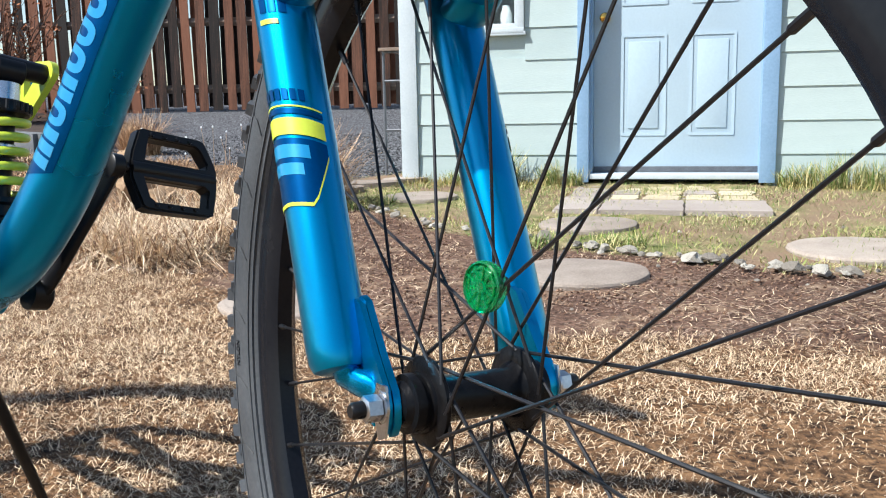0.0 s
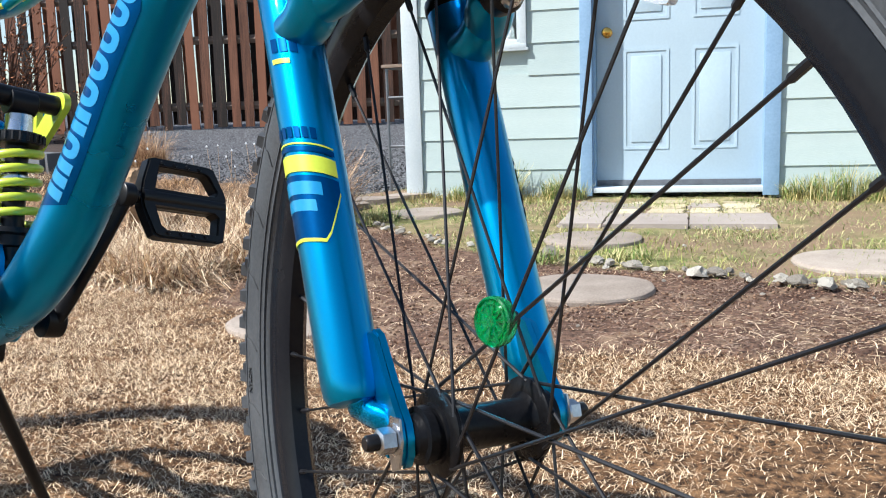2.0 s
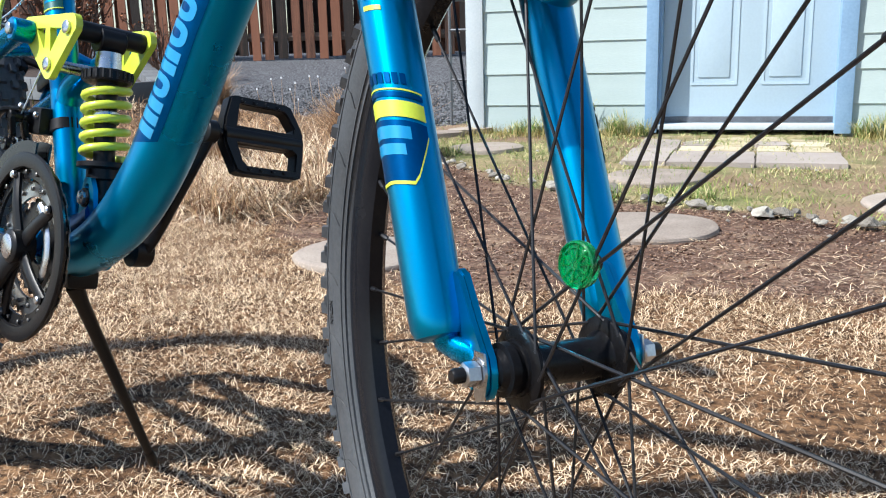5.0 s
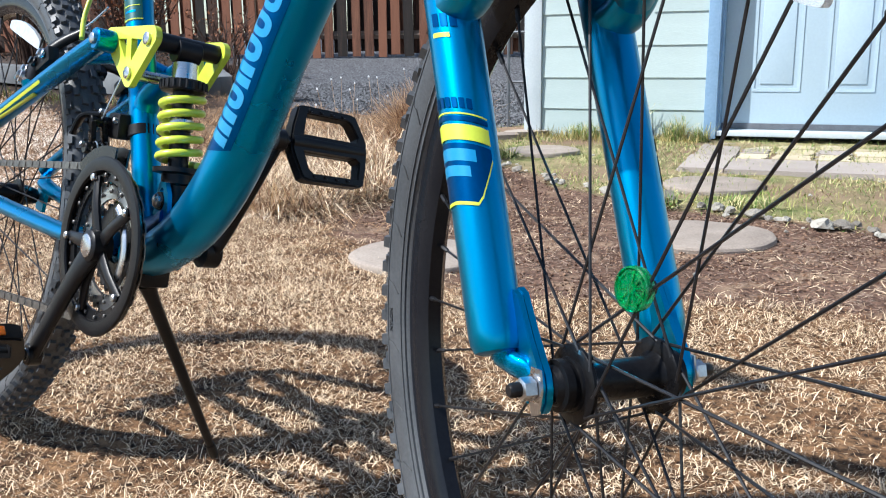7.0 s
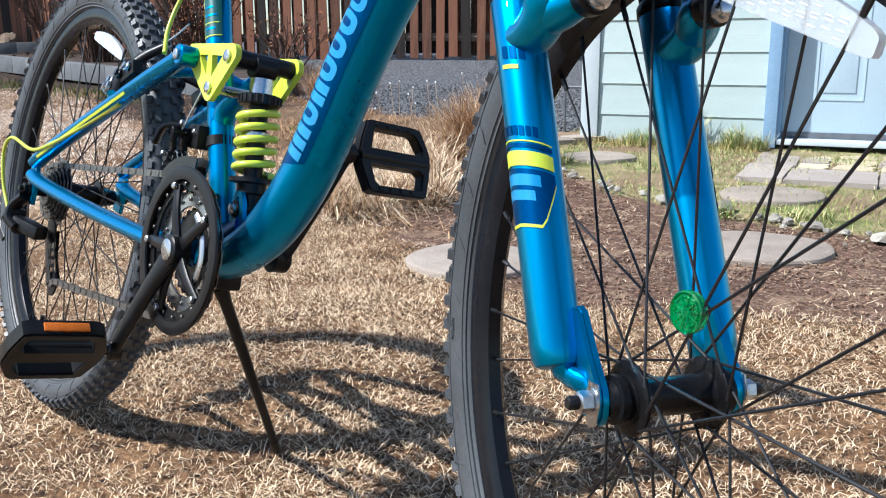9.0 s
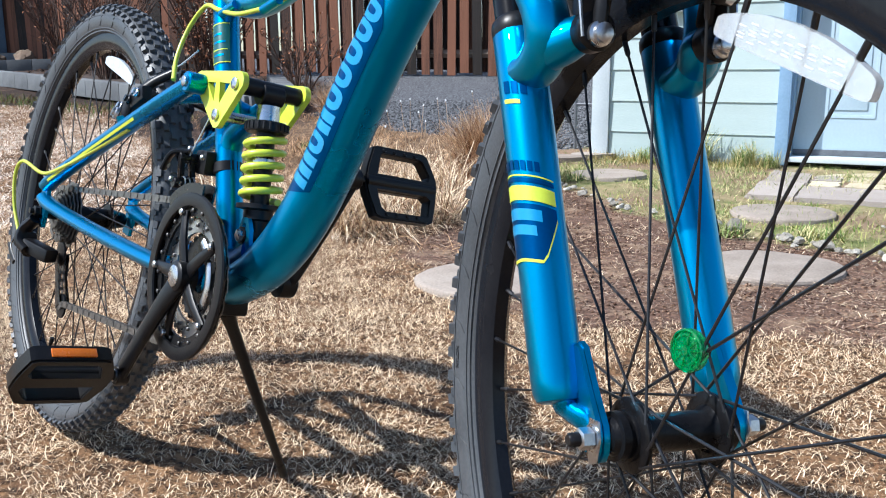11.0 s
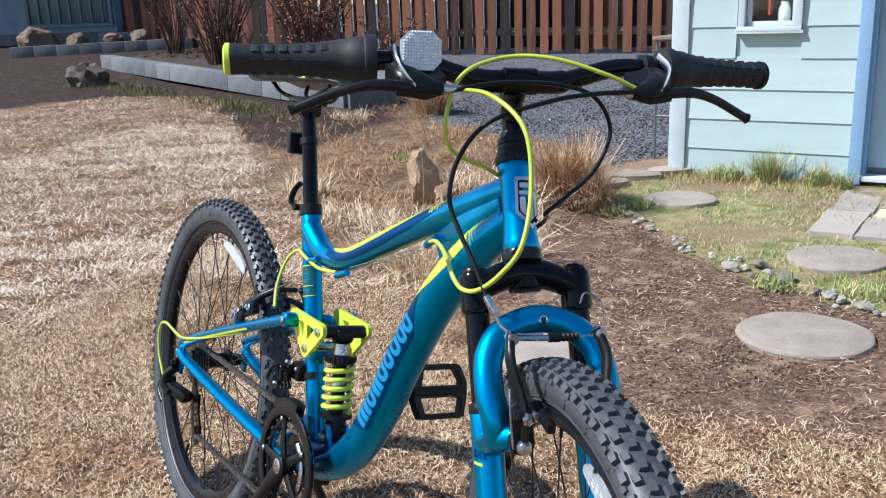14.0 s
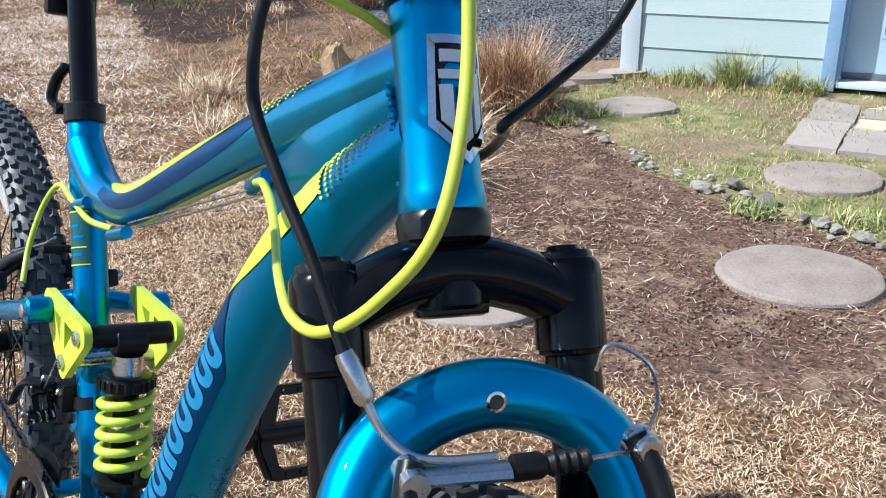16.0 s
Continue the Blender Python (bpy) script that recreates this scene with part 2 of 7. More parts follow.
# ---- mesh helpers ----
class Shape:
    """A mesh being gathered from simple solids."""

    def __init__(self):
        self.v, self.f = [], []

    def add(self, verts, faces):
        k = len(self.v)
        self.v += [tuple(p) for p in verts]
        self.f += [tuple(i + k for i in f) for f in faces]
        return self

    def sweep(self, pts, radii, n=12, flat=None, closed=False, caps=True):
        """A tube along pts; radii: one, one each, or pairs (along flat, across it)."""
        pts = [Vector(p) for p in pts]
        m = len(pts)
        if not isinstance(radii, (list, tuple)):
            radii = [radii] * m
        tang = []
        for i in range(m):
            a = pts[(i - 1) % m] if (closed or i) else pts[0]
            b = pts[(i + 1) % m] if (closed or i < m - 1) else pts[-1]
            tang.append((b - a).normalized())
        ref = Vector(flat) if flat else (Vector((0, 0, 1)) if abs(tang[0].z) < 0.9 else Vector((0, 1, 0)))
        e = (ref - tang[0] * ref.dot(tang[0])).normalized()
        rings = []
        for i in range(m):
            if flat:
                e = Vector(flat)
            e = (e - tang[i] * e.dot(tang[i])).normalized()
            g = tang[i].cross(e)
            ra, rb = radii[i] if isinstance(radii[i], (list, tuple)) else (radii[i], radii[i])
            rings.append([pts[i] + e * (ra * math.cos(2 * math.pi * j / n)) + g * (rb * math.sin(2 * math.pi * j / n)) for j in range(n)])
        verts = [p for r in rings for p in r]
        faces = []
        for i in range(m if closed else m - 1):
            a, b = i * n, ((i + 1) % m) * n
            faces += [(a + j, a + (j + 1) % n, b + (j + 1) % n, b + j) for j in range(n)]
        if caps and not closed:
            faces += [tuple(range(n - 1, -1, -1)), tuple((m - 1) * n + j for j in range(n))]
        return self.add(verts, faces)

    def cyl(self, a, b, r, r2=None, n=16, bevel=0.0):
        a, b = Vector(a), Vector(b)
        r2 = r if r2 is None else r2
        if bevel:
            d = (b - a).normalized() * bevel
            return self.sweep([a, a + d, b - d, b], [r - bevel, r, r2, r2 - bevel], n)
        return self.sweep([a, b], [r, r2], n)

    def lathe(self, centre, axis, profile, n=32, closed=False):
        """profile: (distance along the axis, radius)."""
        c, ax = Vector(centre), Vector(axis).normalized()
        e = ax.orthogonal().normalized()
        g = ax.cross(e)
        verts = [c + ax * h + (e * math.cos(2 * math.pi * j / n) + g * math.sin(2 * math.pi * j / n)) * r for h, r in profile for j in range(n)]
        faces, m = [], len(profile)
        for i in range(m if closed else m - 1):
            a, b = i * n, ((i + 1) % m) * n
            faces += [(a + j, a + (j + 1) % n, b + (j + 1) % n, b + j) for j in range(n)]
        if not closed:
            faces += [tuple(range(n - 1, -1, -1)), tuple((m - 1) * n + j for j in range(n))]
        return self.add(verts, faces)

    def box(self, size, m, bevel=0.0):
        """A box of that size at the pose m, its edges cut by bevel."""
        sx, sy, sz = (s / 2 for s in size)
        if bevel <= 0:
            co = [(x, y, z) for x in (-sx, sx) for y in (-sy, sy) for z in (-sz, sz)]
            fa = [(0, 1, 3, 2), (4, 6, 7, 5), (0, 4, 5, 1), (2, 3, 7, 6), (0, 2, 6, 4), (1, 5, 7, 3)]
            return self.add([m @ Vector(p) for p in co], fa)
        bm = bmesh.new()
        bmesh.ops.create_cube(bm, size=1, matrix=Matrix.Diagonal((*size, 1)))
        bmesh.ops.bevel(bm, geom=bm.edges[:], offset=bevel, segments=2, profile=0.6, affect="EDGES")
        bm.verts.index_update()
        self.add([m @ p.co for p in bm.verts], [[p.index for p in f.verts] for f in bm.faces])
        bm.free()
        return self

    def plate(self, outer, holes, m, thick):
        """A flat plate of that thickness, from 2D loops, at the pose m (its faces look along local z)."""
        bm = bmesh.new()
        edges = []
        for loop in [outer, *holes]:
            vs = [bm.verts.new((x, y, 0)) for x, y in loop]
            edges += [bm.edges.new((vs[i], vs[(i + 1) % len(vs)])) for i in range(len(vs))]
        bmesh.ops.triangle_fill(bm, use_beauty=True, use_dissolve=False, edges=edges)
        bm.verts.index_update()
        co = [p.co.copy() for p in bm.verts]
        tri = [[p.index for p in f.verts] for f in bm.faces]
        bm.free()
        k = len(co)
        verts = [m @ Vector((p.x, p.y, thick / 2)) for p in co] + [m @ Vector((p.x, p.y, -thick / 2)) for p in co]
        faces = tri + [[i + k for i in reversed(t)] for t in tri]
        base = 0
        for loop in [outer, *holes]:
            q = len(loop)
            faces += [(base + i, base + (i + 1) % q, base + (i + 1) % q + k, base + i + k) for i in range(q)]
            base += q
        return self.add(verts, faces)

    def mesh(self, name, mat, angle=40):
        me = bpy.data.meshes.new(name)
        me.from_pydata(self.v, [], self.f)
        me.materials.append(mat)
        bm = bmesh.new()
        bm.from_mesh(me)
        bmesh.ops.recalc_face_normals(bm, faces=bm.faces)
        bm.to_mesh(me)
        bm.free()
        me.shade_smooth()
        me.set_sharp_from_angle(angle=radians(angle))
        return me


def part(name, shape, mat, parent, label="", m=None, angle=40):
    """One mesh under a thing or under a part of it."""
    ob = new(name, shape if isinstance(shape, bpy.types.Mesh) else shape.mesh(name, mat, angle))
    ob.parent = parent
    if m is not None:
        ob.matrix_local = m
    if label:
        ob["label"] = label
    return ob


def thing(name, label, category, m=None, group="", kind=""):
    ob = new(name)
    ob.empty_display_size = 0.05
    if m is not None:
        ob.matrix_world = m
    return tagged(ob, label, category, group, kind)


def solid(name, shape, mat, label, category, m=None, group="", kind="", angle=40):
    ob = new(name, shape if isinstance(shape, bpy.types.Mesh) else shape.mesh(name, mat, angle))
    if m is not None:
        ob.matrix_world = m
    return tagged(ob, label, category, group, kind)


def smooth(pts, k=8):
    """A soft line through the points (Catmull-Rom)."""
    p = [Vector(q) for q in pts]
    p = [2 * p[0] - p[1], *p, 2 * p[-1] - p[-2]]
    out = []
    for i in range(1, len(p) - 2):
        for j in range(k):
            t = j / k
            a, b, c, d = p[i - 1], p[i], p[i + 1], p[i + 2]
            out.append(0.5 * ((2 * b) + (c - a) * t + (2 * a - 5 * b + 4 * c - d) * t * t + (3 * b - a - 3 * c + d) * t ** 3))
    return out + [p[-2]]


def rounded(w, h, r, n=5):
    """A rectangle with round corners, as a 2D loop."""
    out = []
    for cx, cy, a in ((w / 2 - r, h / 2 - r, 0), (-w / 2 + r, h / 2 - r, 90), (-w / 2 + r, -h / 2 + r, 180), (w / 2 - r, -h / 2 + r, 270)):
        out += [(cx + r * math.cos(radians(a + 90 * i / n)), cy + r * math.sin(radians(a + 90 * i / n))) for i in range(n + 1)]
    return out


def circle(x, y, r, n=16):
    return [(x + r * math.cos(2 * math.pi * i / n), y + r * math.sin(2 * math.pi * i / n)) for i in range(n)]


# ---- ground ----
SLOPE = [(-60, 0), (2.5, 0.0), (5.0, 0.05), (8.0, 0.13), (9.5, 0.20), (11.3, 0.43), (20, 0.9), (400, 4.0)]


def height(x, y):
    return float(np.interp(y, [a for a, _ in SLOPE], [b for _, b in SLOPE]))


def side(x, y, line):
    """How far (x, y) lies beyond a line of points, given from left to right, measured along y."""
    return y - float(np.interp(x, [a for a, _ in line], [b for _, b in line]))


LAWN_EDGE = [(-20, 7.0), (-7.8, 7.3), (-7.4, 8.4), (-6.2, 8.6), (-5.4, 7.9), (-4.5, 6.8), (-3.5, 5.5), (-2.6, 4.3), (-2.05, 3.6), (-1.5, 3.0), (-0.75, 2.55), (-0.45, 2.1), (-0.1, 1.80), (0.3, 1.76), (0.8, 1.72), (3.0, 1.65)]
STONE_EDGE = [(-3.0, 7.4), (-0.9, 4.9), (-0.45, 4.05), (-0.11, 3.5), (0.15, 3.18), (0.5, 2.88), (1.0, 2.5), (3.0, 1.9)]
GRAVEL_EDGE = [(-9, 14.0), (-4.4, 11.0), (-3.0, 7.6), (-2.3, 6.6), (-1.4, 6.1), (-0.7, 5.2), (-0.4, 5.5), (3.0, 6.0)]


def soft(v, w):
    return min(1.0, max(0.0, v / w + 0.5))


def regions(x, y):
    wob = 0.22 * noise.noise((x * 1.7, y * 1.7, 0)) + 0.10 * noise.noise((x * 6, y * 6, 3))
    lawn = soft(-side(x, y, LAWN_EDGE) + wob, 0.25)
    gravel = soft(side(x, y, GRAVEL_EDGE) + wob, 0.25)
    green = soft(side(x, y, STONE_EDGE) + wob * 0.5, 0.2) * soft(x + 0.95 + wob, 0.3) * (1 - gravel)
    weeds = (1 - lawn) * (1 - gravel) * (1 - green) * soft(-0.75 - x + 0.25 * (y - 2.5) * 0 + wob, 0.5)
    soil = (1 - lawn) * (1 - gravel) * soft(-2.9 - x + 0.5 * (7.0 - y) * 0 + 2 * wob, 1.0) * soft(y - 5.6 + wob, 0.8)
    return lawn, gravel, green, weeds * (1 - 0.8 * soil), soil


@functools.lru_cache(maxsize=None)
def cell(i, j):
    return regions(i * 0.04, j * 0.04)


def near_regions(x, y):
    """The regions at the nearest point of a 4 cm grid."""
    return cell(round(x / 0.04), round(y / 0.04))


def axis(lo, hi, near, step):
    """Grid lines that lie close together in the near stretch and grow apart beyond it."""
    a = list(np.arange(near[0], near[1] + 1e-6, step))
    d, x = step, a[-1]
    while x < hi:
        d *= 1.25
        x += d
        a.append(min(x, hi))
    d, x = step, a[0]
    while x > lo:
        d *= 1.25
        x -= d
        a.insert(0, max(x, lo))
    return a


gx, gy = axis(-300, 300, (-5.0, 2.6), 0.06), axis(-60, 400, (-0.8, 7.2), 0.06)
verts, attr = [], {"lawn": [], "gravel": [], "green": [], "weeds": [], "soil": []}
for y in gy:
    for x in gx:
        near = 1.0 if (-6 < x < 4 and -2 < y < 9) else 0.0
        h = height(x, y) - 0.012 + near * (0.010 * noise.noise((x * 2.2, y * 2.2, 7)) + 0.006 * noise.noise((x * 9, y * 9, 1)))
        verts.append((x, y, h))
        for key, val in zip(attr, regions(x, y)):
            attr[key].append(val)
w_ = len(gx)
faces = [(j * w_ + i, j * w_ + i + 1, (j + 1) * w_ + i + 1, (j + 1) * w_ + i) for j in range(len(gy) - 1) for i in range(w_ - 1)]
me = bpy.data.meshes.new("ground")
me.from_pydata(verts, [], faces)
for key, vals in attr.items():
    me.attributes.new(key, "FLOAT", "POINT").data.foreach_set("value", vals)
me.shade_smooth()

GROUND = bpy.data.materials.new("yard_ground")
GROUND.use_nodes = True
n, l = GROUND.node_tree.nodes, GROUND.node_tree.links
geo = n.new("ShaderNodeNewGeometry")


def tex(scale, detail=5, kind="ShaderNodeTexNoise"):
    t = n.new(kind)
    t.inputs["Scale"].default_value = scale
    if kind == "ShaderNodeTexNoise":
        t.inputs["Detail"].default_value = detail
    l.new(geo.outputs["Position"], t.inputs["Vector"])
    return t


def two(a, b, fac, lo=0.35, hi=0.65):
    r = n.new("ShaderNodeMapRange")
    r.inputs["From Min"].default_value, r.inputs["From Max"].default_value = lo, hi
    l.new(fac, r.inputs["Value"])
    m = n.new("ShaderNodeMix")
    m.data_type = "RGBA"
    for key, c in (("A", a), ("B", b)):
        if isinstance(c, tuple):
            m.inputs[key].default_value = (*c, 1)
        else:
            l.new(c, m.inputs[key])
    l.new(r.outputs[0], m.inputs["Factor"])
    return m.outputs["Result"]


coarse, mid, fine_n, grit = tex(1.3), tex(9), tex(70, 6), tex(45, kind="ShaderNodeTexVoronoi")
# darkest tone in the straw mat stands in for shade between the blades
straw = two(two(lin(150, 116, 84), lin(98, 72, 50), mid.outputs["Fac"]), lin(44, 31, 22), fine_n.outputs["Fac"], 0.40, 0.66)
dirt = two(two(lin(128, 101, 85), lin(96, 72, 60), coarse.outputs["Fac"]), lin(60, 45, 38), fine_n.outputs["Fac"], 0.4, 0.7)
dirt = two(dirt, lin(152, 128, 106), mid.outputs["Fac"], 0.52, 0.72)
weed = two(lin(148, 122, 96), lin(104, 82, 64), mid.outputs["Fac"])
weed = two(weed, lin(64, 50, 41), fine_n.outputs["Fac"], 0.40, 0.68)
green = two(two(lin(158, 144, 108), lin(98, 106, 60), mid.outputs["Fac"]), lin(134, 112, 92), coarse.outputs["Fac"], 0.42, 0.58)
stones = two(lin(146, 148, 154), lin(44, 45, 49), grit.outputs["Distance"], 0.1, 0.6)
stones = two(stones, lin(96, 97, 101), mid.outputs["Fac"], 0.35, 0.9)
# dark bed soil, its colour also carrying the shade that lies over it
shaded_soil = two(lin(58, 45, 38), lin(30, 23, 20), fine_n.outputs["Fac"], 0.35, 0.7)
shaded_soil = two(shaded_soil, lin(92, 72, 60), mid.outputs["Fac"], 0.54, 0.8)
colour = dirt
for key, c in (("weeds", weed), ("soil", shaded_soil), ("green", green), ("gravel", stones), ("lawn", straw)):
    at = n.new("ShaderNodeAttribute")
    at.attribute_name = key
    colour = two(colour, c, at.outputs["Fac"], 0.3, 0.7)
bs = n["Principled BSDF"]
l.new(colour, bs.inputs["Base Color"])
bs.inputs["Roughness"].default_value = 0.92
bs.inputs["Specular IOR Level"].default_value = 0.2
bp = n.new("ShaderNodeBump")
bp.inputs["Strength"].default_value, bp.inputs["Distance"].default_value = 1.0, 0.012
l.new(fine_n.outputs["Fac"], bp.inputs["Height"])
l.new(bp.outputs[0], bs.inputs["Normal"])
me.materials.append(GROUND)
ground = tagged(new("ground", me), "yard ground of dry lawn, bare brown dirt and grey gravel", "ground", kind="structure")

# ---- the bicycle ----
# Its own axes: x ahead from the rear axle, y to its left, z up in its plane.
BIKE = pose(-0.879, 1.008, 0.0, -12.98, 0, -36.60)
bike = thing("mountain_bike", "blue full-suspension mountain bike leaning on its kickstand, front wheel turned", "bicycle", BIKE)
HEAD = Vector((0.958, 0, 0.75))
UP = Vector((-math.cos(radians(68.11)), 0, math.sin(radians(68.11))))
STEER = Matrix.Translation(HEAD) @ Matrix.Rotation(radians(-21.33), 4, UP) @ Matrix.Translation(-HEAD)
WHEEL_R = 0.346
REAR, FRONT = Vector((0, 0, 0.350)), Vector((1.158, 0, 0.3565))
SEAT_X = lambda z: 0.4564 - 0.371 * (z - 0.5)
HEAD_X = lambda z: 1.0577 - 0.402 * (z - 0.5)
LEG_X = lambda z: 1.070 - 0.402 * (z - 0.5)
Y = Vector((0, 1, 0))

# frame: tubes
DT = smooth([(0.500, 0, 0.330), (0.552, 0, 0.347), (0.608, 0, 0.381), (0.657, 0, 0.435), (0.694, 0, 0.500), (0.728, 0, 0.575), (0.768, 0, 0.650), (0.808, 0, 0.710), (0.862, 0, 0.770), (0.925, 0, 0.820)], 8)
DT_R = [0.0255 + 0.0035 * min(1, i / 20) - 0.0080 * max(0.0, (i - 58) / (len(DT) - 59)) for i in range(len(DT))]
TT = smooth([(SEAT_X(0.705), 0, 0.705), (0.412, 0, 0.688), (0.445, 0, 0.676), (0.490, 0, 0.675), (0.545, 0, 0.690), (0.625, 0, 0.728), (0.735, 0, 0.779), (0.805, 0, 0.810), (0.915, 0, 0.856)], 8)
TT_R = [0.0195 - 0.001 * math.sin(math.pi * i / len(TT)) for i in range(len(TT))]
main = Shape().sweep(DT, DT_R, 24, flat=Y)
part("down_tube", main, BLUE_DARK, bike, "darker blue metallic swept down tube")
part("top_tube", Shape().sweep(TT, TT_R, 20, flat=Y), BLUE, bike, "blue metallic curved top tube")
part("seat_tube", Shape().sweep([(SEAT_X(z), 0, z) for z in (0.335, 0.36, 0.66, 0.70, 0.728, 0.73)], [0.0165, 0.0165, 0.0165, 0.017, 0.0172, 0.016], 20), BLUE_DARK, bike)
s = Shape()
s.lathe((HEAD_X(0.785), 0, 0.785), UP, [(0, 0.0222), (0.003, 0.0228), (0.010, 0.0220), (0.016, 0.0209), (0.055, 0.0204), (0.092, 0.0206), (0.098, 0.0214), (0.105, 0.0216), (0.107, 0.0208)], 28)
part("head_tube", s, BLUE, bike)
gus = Shape().sweep(smooth([(0.770, 0, 0.755), (0.830, 0, 0.792), (0.905, 0, 0.838)], 6), [(0.004 + 0.013 * min(1, i / 6), 0.030 - 0.004 * i / 12) for i in range(13)], 16, flat=Y)
part("gusset", gus, BLUE, bike)
weld = Shape()
for k in range(34):
    a = radians(-150 + 300 * k / 33)
    c = Vector((HEAD_X(0.83), 0, 0.83)) + UP * (0.040 * math.cos(a)) - Vector((0.93, 0, 0.37)) * (0.0100 + 0.0105 * abs(math.cos(a))) + Y * (0.0192 * math.sin(a))
    weld.sweep([c - Vector((0.002, 0, 0)), c, c + Vector((0.002, 0, 0))], [0.0014, 0.0030, 0.0014], 6)
part("weld_bead", weld, BLUE, bike)
s = Shape().cyl((0.515, -0.036, 0.338), (0.515, 0.036, 0.338), 0.0215, n=24, bevel=0.002)
part("bottom_bracket_shell", s, BLUE_DARK, bike)
# navy joint panel where the seat tube meets the down tube
s = Shape().sweep(smooth([(0.513, 0, 0.352), (0.545, 0, 0.362), (0.575, 0, 0.378)], 5), [(0.024, 0.024)] * 11, 16, flat=Y)
part("lower_shock_bracket", s, NAVY, bike, "navy bracket above the bottom bracket")
for sy in (-1, 1):
    loop = [(-0.014, -0.026), (0.020, -0.020), (0.014, 0.012), (0.006, 0.024), (-0.006, 0.024), (-0.012, 0.010)]
    part("shock_tab", Shape().plate(loop, [circle(0, 0.014, 0.004, 10)], Matrix.Translation((0.562, sy * 0.016, 0.395)) @ pose(0, 0, 0, 90, 0, 0), 0.005), BLUE, bike)

# decals on the down tube and top tube


def on_tube(path, radii, u, a, lift):
    """A point on a tube's skin: u along it (0..1), a degrees round it from its right side towards its front."""
    f = u * (len(path) - 1)
    i = min(int(f), len(path) - 2)
    p = path[i].lerp(path[i + 1], f - i)
    t = (path[i + 1] - path[i]).normalized()
    r = radii[i] + lift
    front = t.cross(Y)
    front = front if front.x > 0 else -front
    return p - Y * (r * math.cos(radians(a))) + front * (r * math.sin(radians(a)))


def patch(path, radii, loop_fn, nu, na, lift, thick=0.0002):
    """A thin skin laid on a tube; loop_fn(i / nu, j / na) gives (u, angle)."""
    s = Shape()
    vs = [on_tube(path, radii, *loop_fn(i / nu, j / na), lift) for i in range(nu + 1) for j in range(na + 1)]
    fs = [(i * (na + 1) + j, i * (na + 1) + j + 1, (i + 1) * (na + 1) + j + 1, (i + 1) * (na + 1) + j) for i in range(nu) for j in range(na)]
    return s.add(vs, fs)


def u_at(path, z):
    for i in range(len(path) - 1):
        if path[i].z <= z <= path[i + 1].z:
            return (i + (z - path[i].z) / (path[i + 1].z - path[i].z)) / (len(path) - 1)
    return 0.0


ua, ub = u_at(DT, 0.442), u_at(DT, 0.705)
part("navy_panel", patch(DT, DT_R, lambda p, q: (ua + 0.050 * q + (ub - ua - 0.050 * q - 0.060 * q) * p, -66 + 106 * q * (1 - 0.45 * max(0, p - 0.8) / 0.2)), 34, 12, 0.0004), NAVY, bike, "navy decal panel")
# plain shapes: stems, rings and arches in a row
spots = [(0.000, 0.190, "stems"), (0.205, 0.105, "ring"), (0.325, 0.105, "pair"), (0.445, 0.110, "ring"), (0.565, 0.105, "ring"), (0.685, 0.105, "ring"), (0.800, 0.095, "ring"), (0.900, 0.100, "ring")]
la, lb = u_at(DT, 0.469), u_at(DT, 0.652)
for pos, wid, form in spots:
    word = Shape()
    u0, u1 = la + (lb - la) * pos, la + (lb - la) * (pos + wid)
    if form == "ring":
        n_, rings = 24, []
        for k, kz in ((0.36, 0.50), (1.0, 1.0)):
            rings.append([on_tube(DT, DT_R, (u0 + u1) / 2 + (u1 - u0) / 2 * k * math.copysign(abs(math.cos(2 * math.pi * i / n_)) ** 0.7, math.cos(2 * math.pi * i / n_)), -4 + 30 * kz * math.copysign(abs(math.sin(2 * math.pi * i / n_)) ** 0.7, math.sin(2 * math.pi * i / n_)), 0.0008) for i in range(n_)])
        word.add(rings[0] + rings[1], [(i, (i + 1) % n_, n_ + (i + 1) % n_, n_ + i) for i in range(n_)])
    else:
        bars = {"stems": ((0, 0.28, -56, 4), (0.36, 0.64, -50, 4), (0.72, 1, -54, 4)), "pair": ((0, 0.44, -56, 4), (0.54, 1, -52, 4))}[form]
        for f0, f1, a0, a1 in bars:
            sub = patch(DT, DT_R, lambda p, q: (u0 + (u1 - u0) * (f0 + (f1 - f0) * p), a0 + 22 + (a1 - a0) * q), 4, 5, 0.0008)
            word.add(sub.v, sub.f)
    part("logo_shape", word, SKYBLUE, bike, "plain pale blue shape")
uc, ud = u_at(DT, 0.655), u_at(DT, 0.775)
part("lime_flash", patch(DT, DT_R, lambda p, q: (uc + (ud - uc) * p, -70 + (6 + 66 * math.sin(math.pi * min(1, p * 0.62 + 0.04)) ** 0.9) * q), 24, 10, 0.0006), LIME, bike, "lime decal fading into dots")
dots = Shape()
for i in range(11):
    for j in range(9):
        uu = ud + 0.0085 * i
        c = on_tube(DT, DT_R, uu, -56 + 7.5 * (j + 0.5 * (i % 2)) - 0.5 * i, 0.0004)
        nrm = (c - DT[min(len(DT) - 1, int(uu * (len(DT) - 1)))]).normalized()
        size = 0.0019 - 0.00012 * i - 0.00009 * j
        if size > 0.0005 and j < 9 - 0.45 * i:
            dots.lathe(c, nrm, [(0, size), (0.0005, size * 0.9)], 6)
tagged(part("lime_dots", dots, LIME, bike), kind="stuff")
hump = lambda p: math.sin(math.pi * (0.04 + 0.92 * p))
part("lime_stripe", patch(TT, TT_R, lambda p, q: (0.36 + 0.44 * p, -84 + (3 + 62 * hump(p) ** 0.8) * q), 30, 6, 0.0006), LIME, bike, "long lime flash on the top tube")
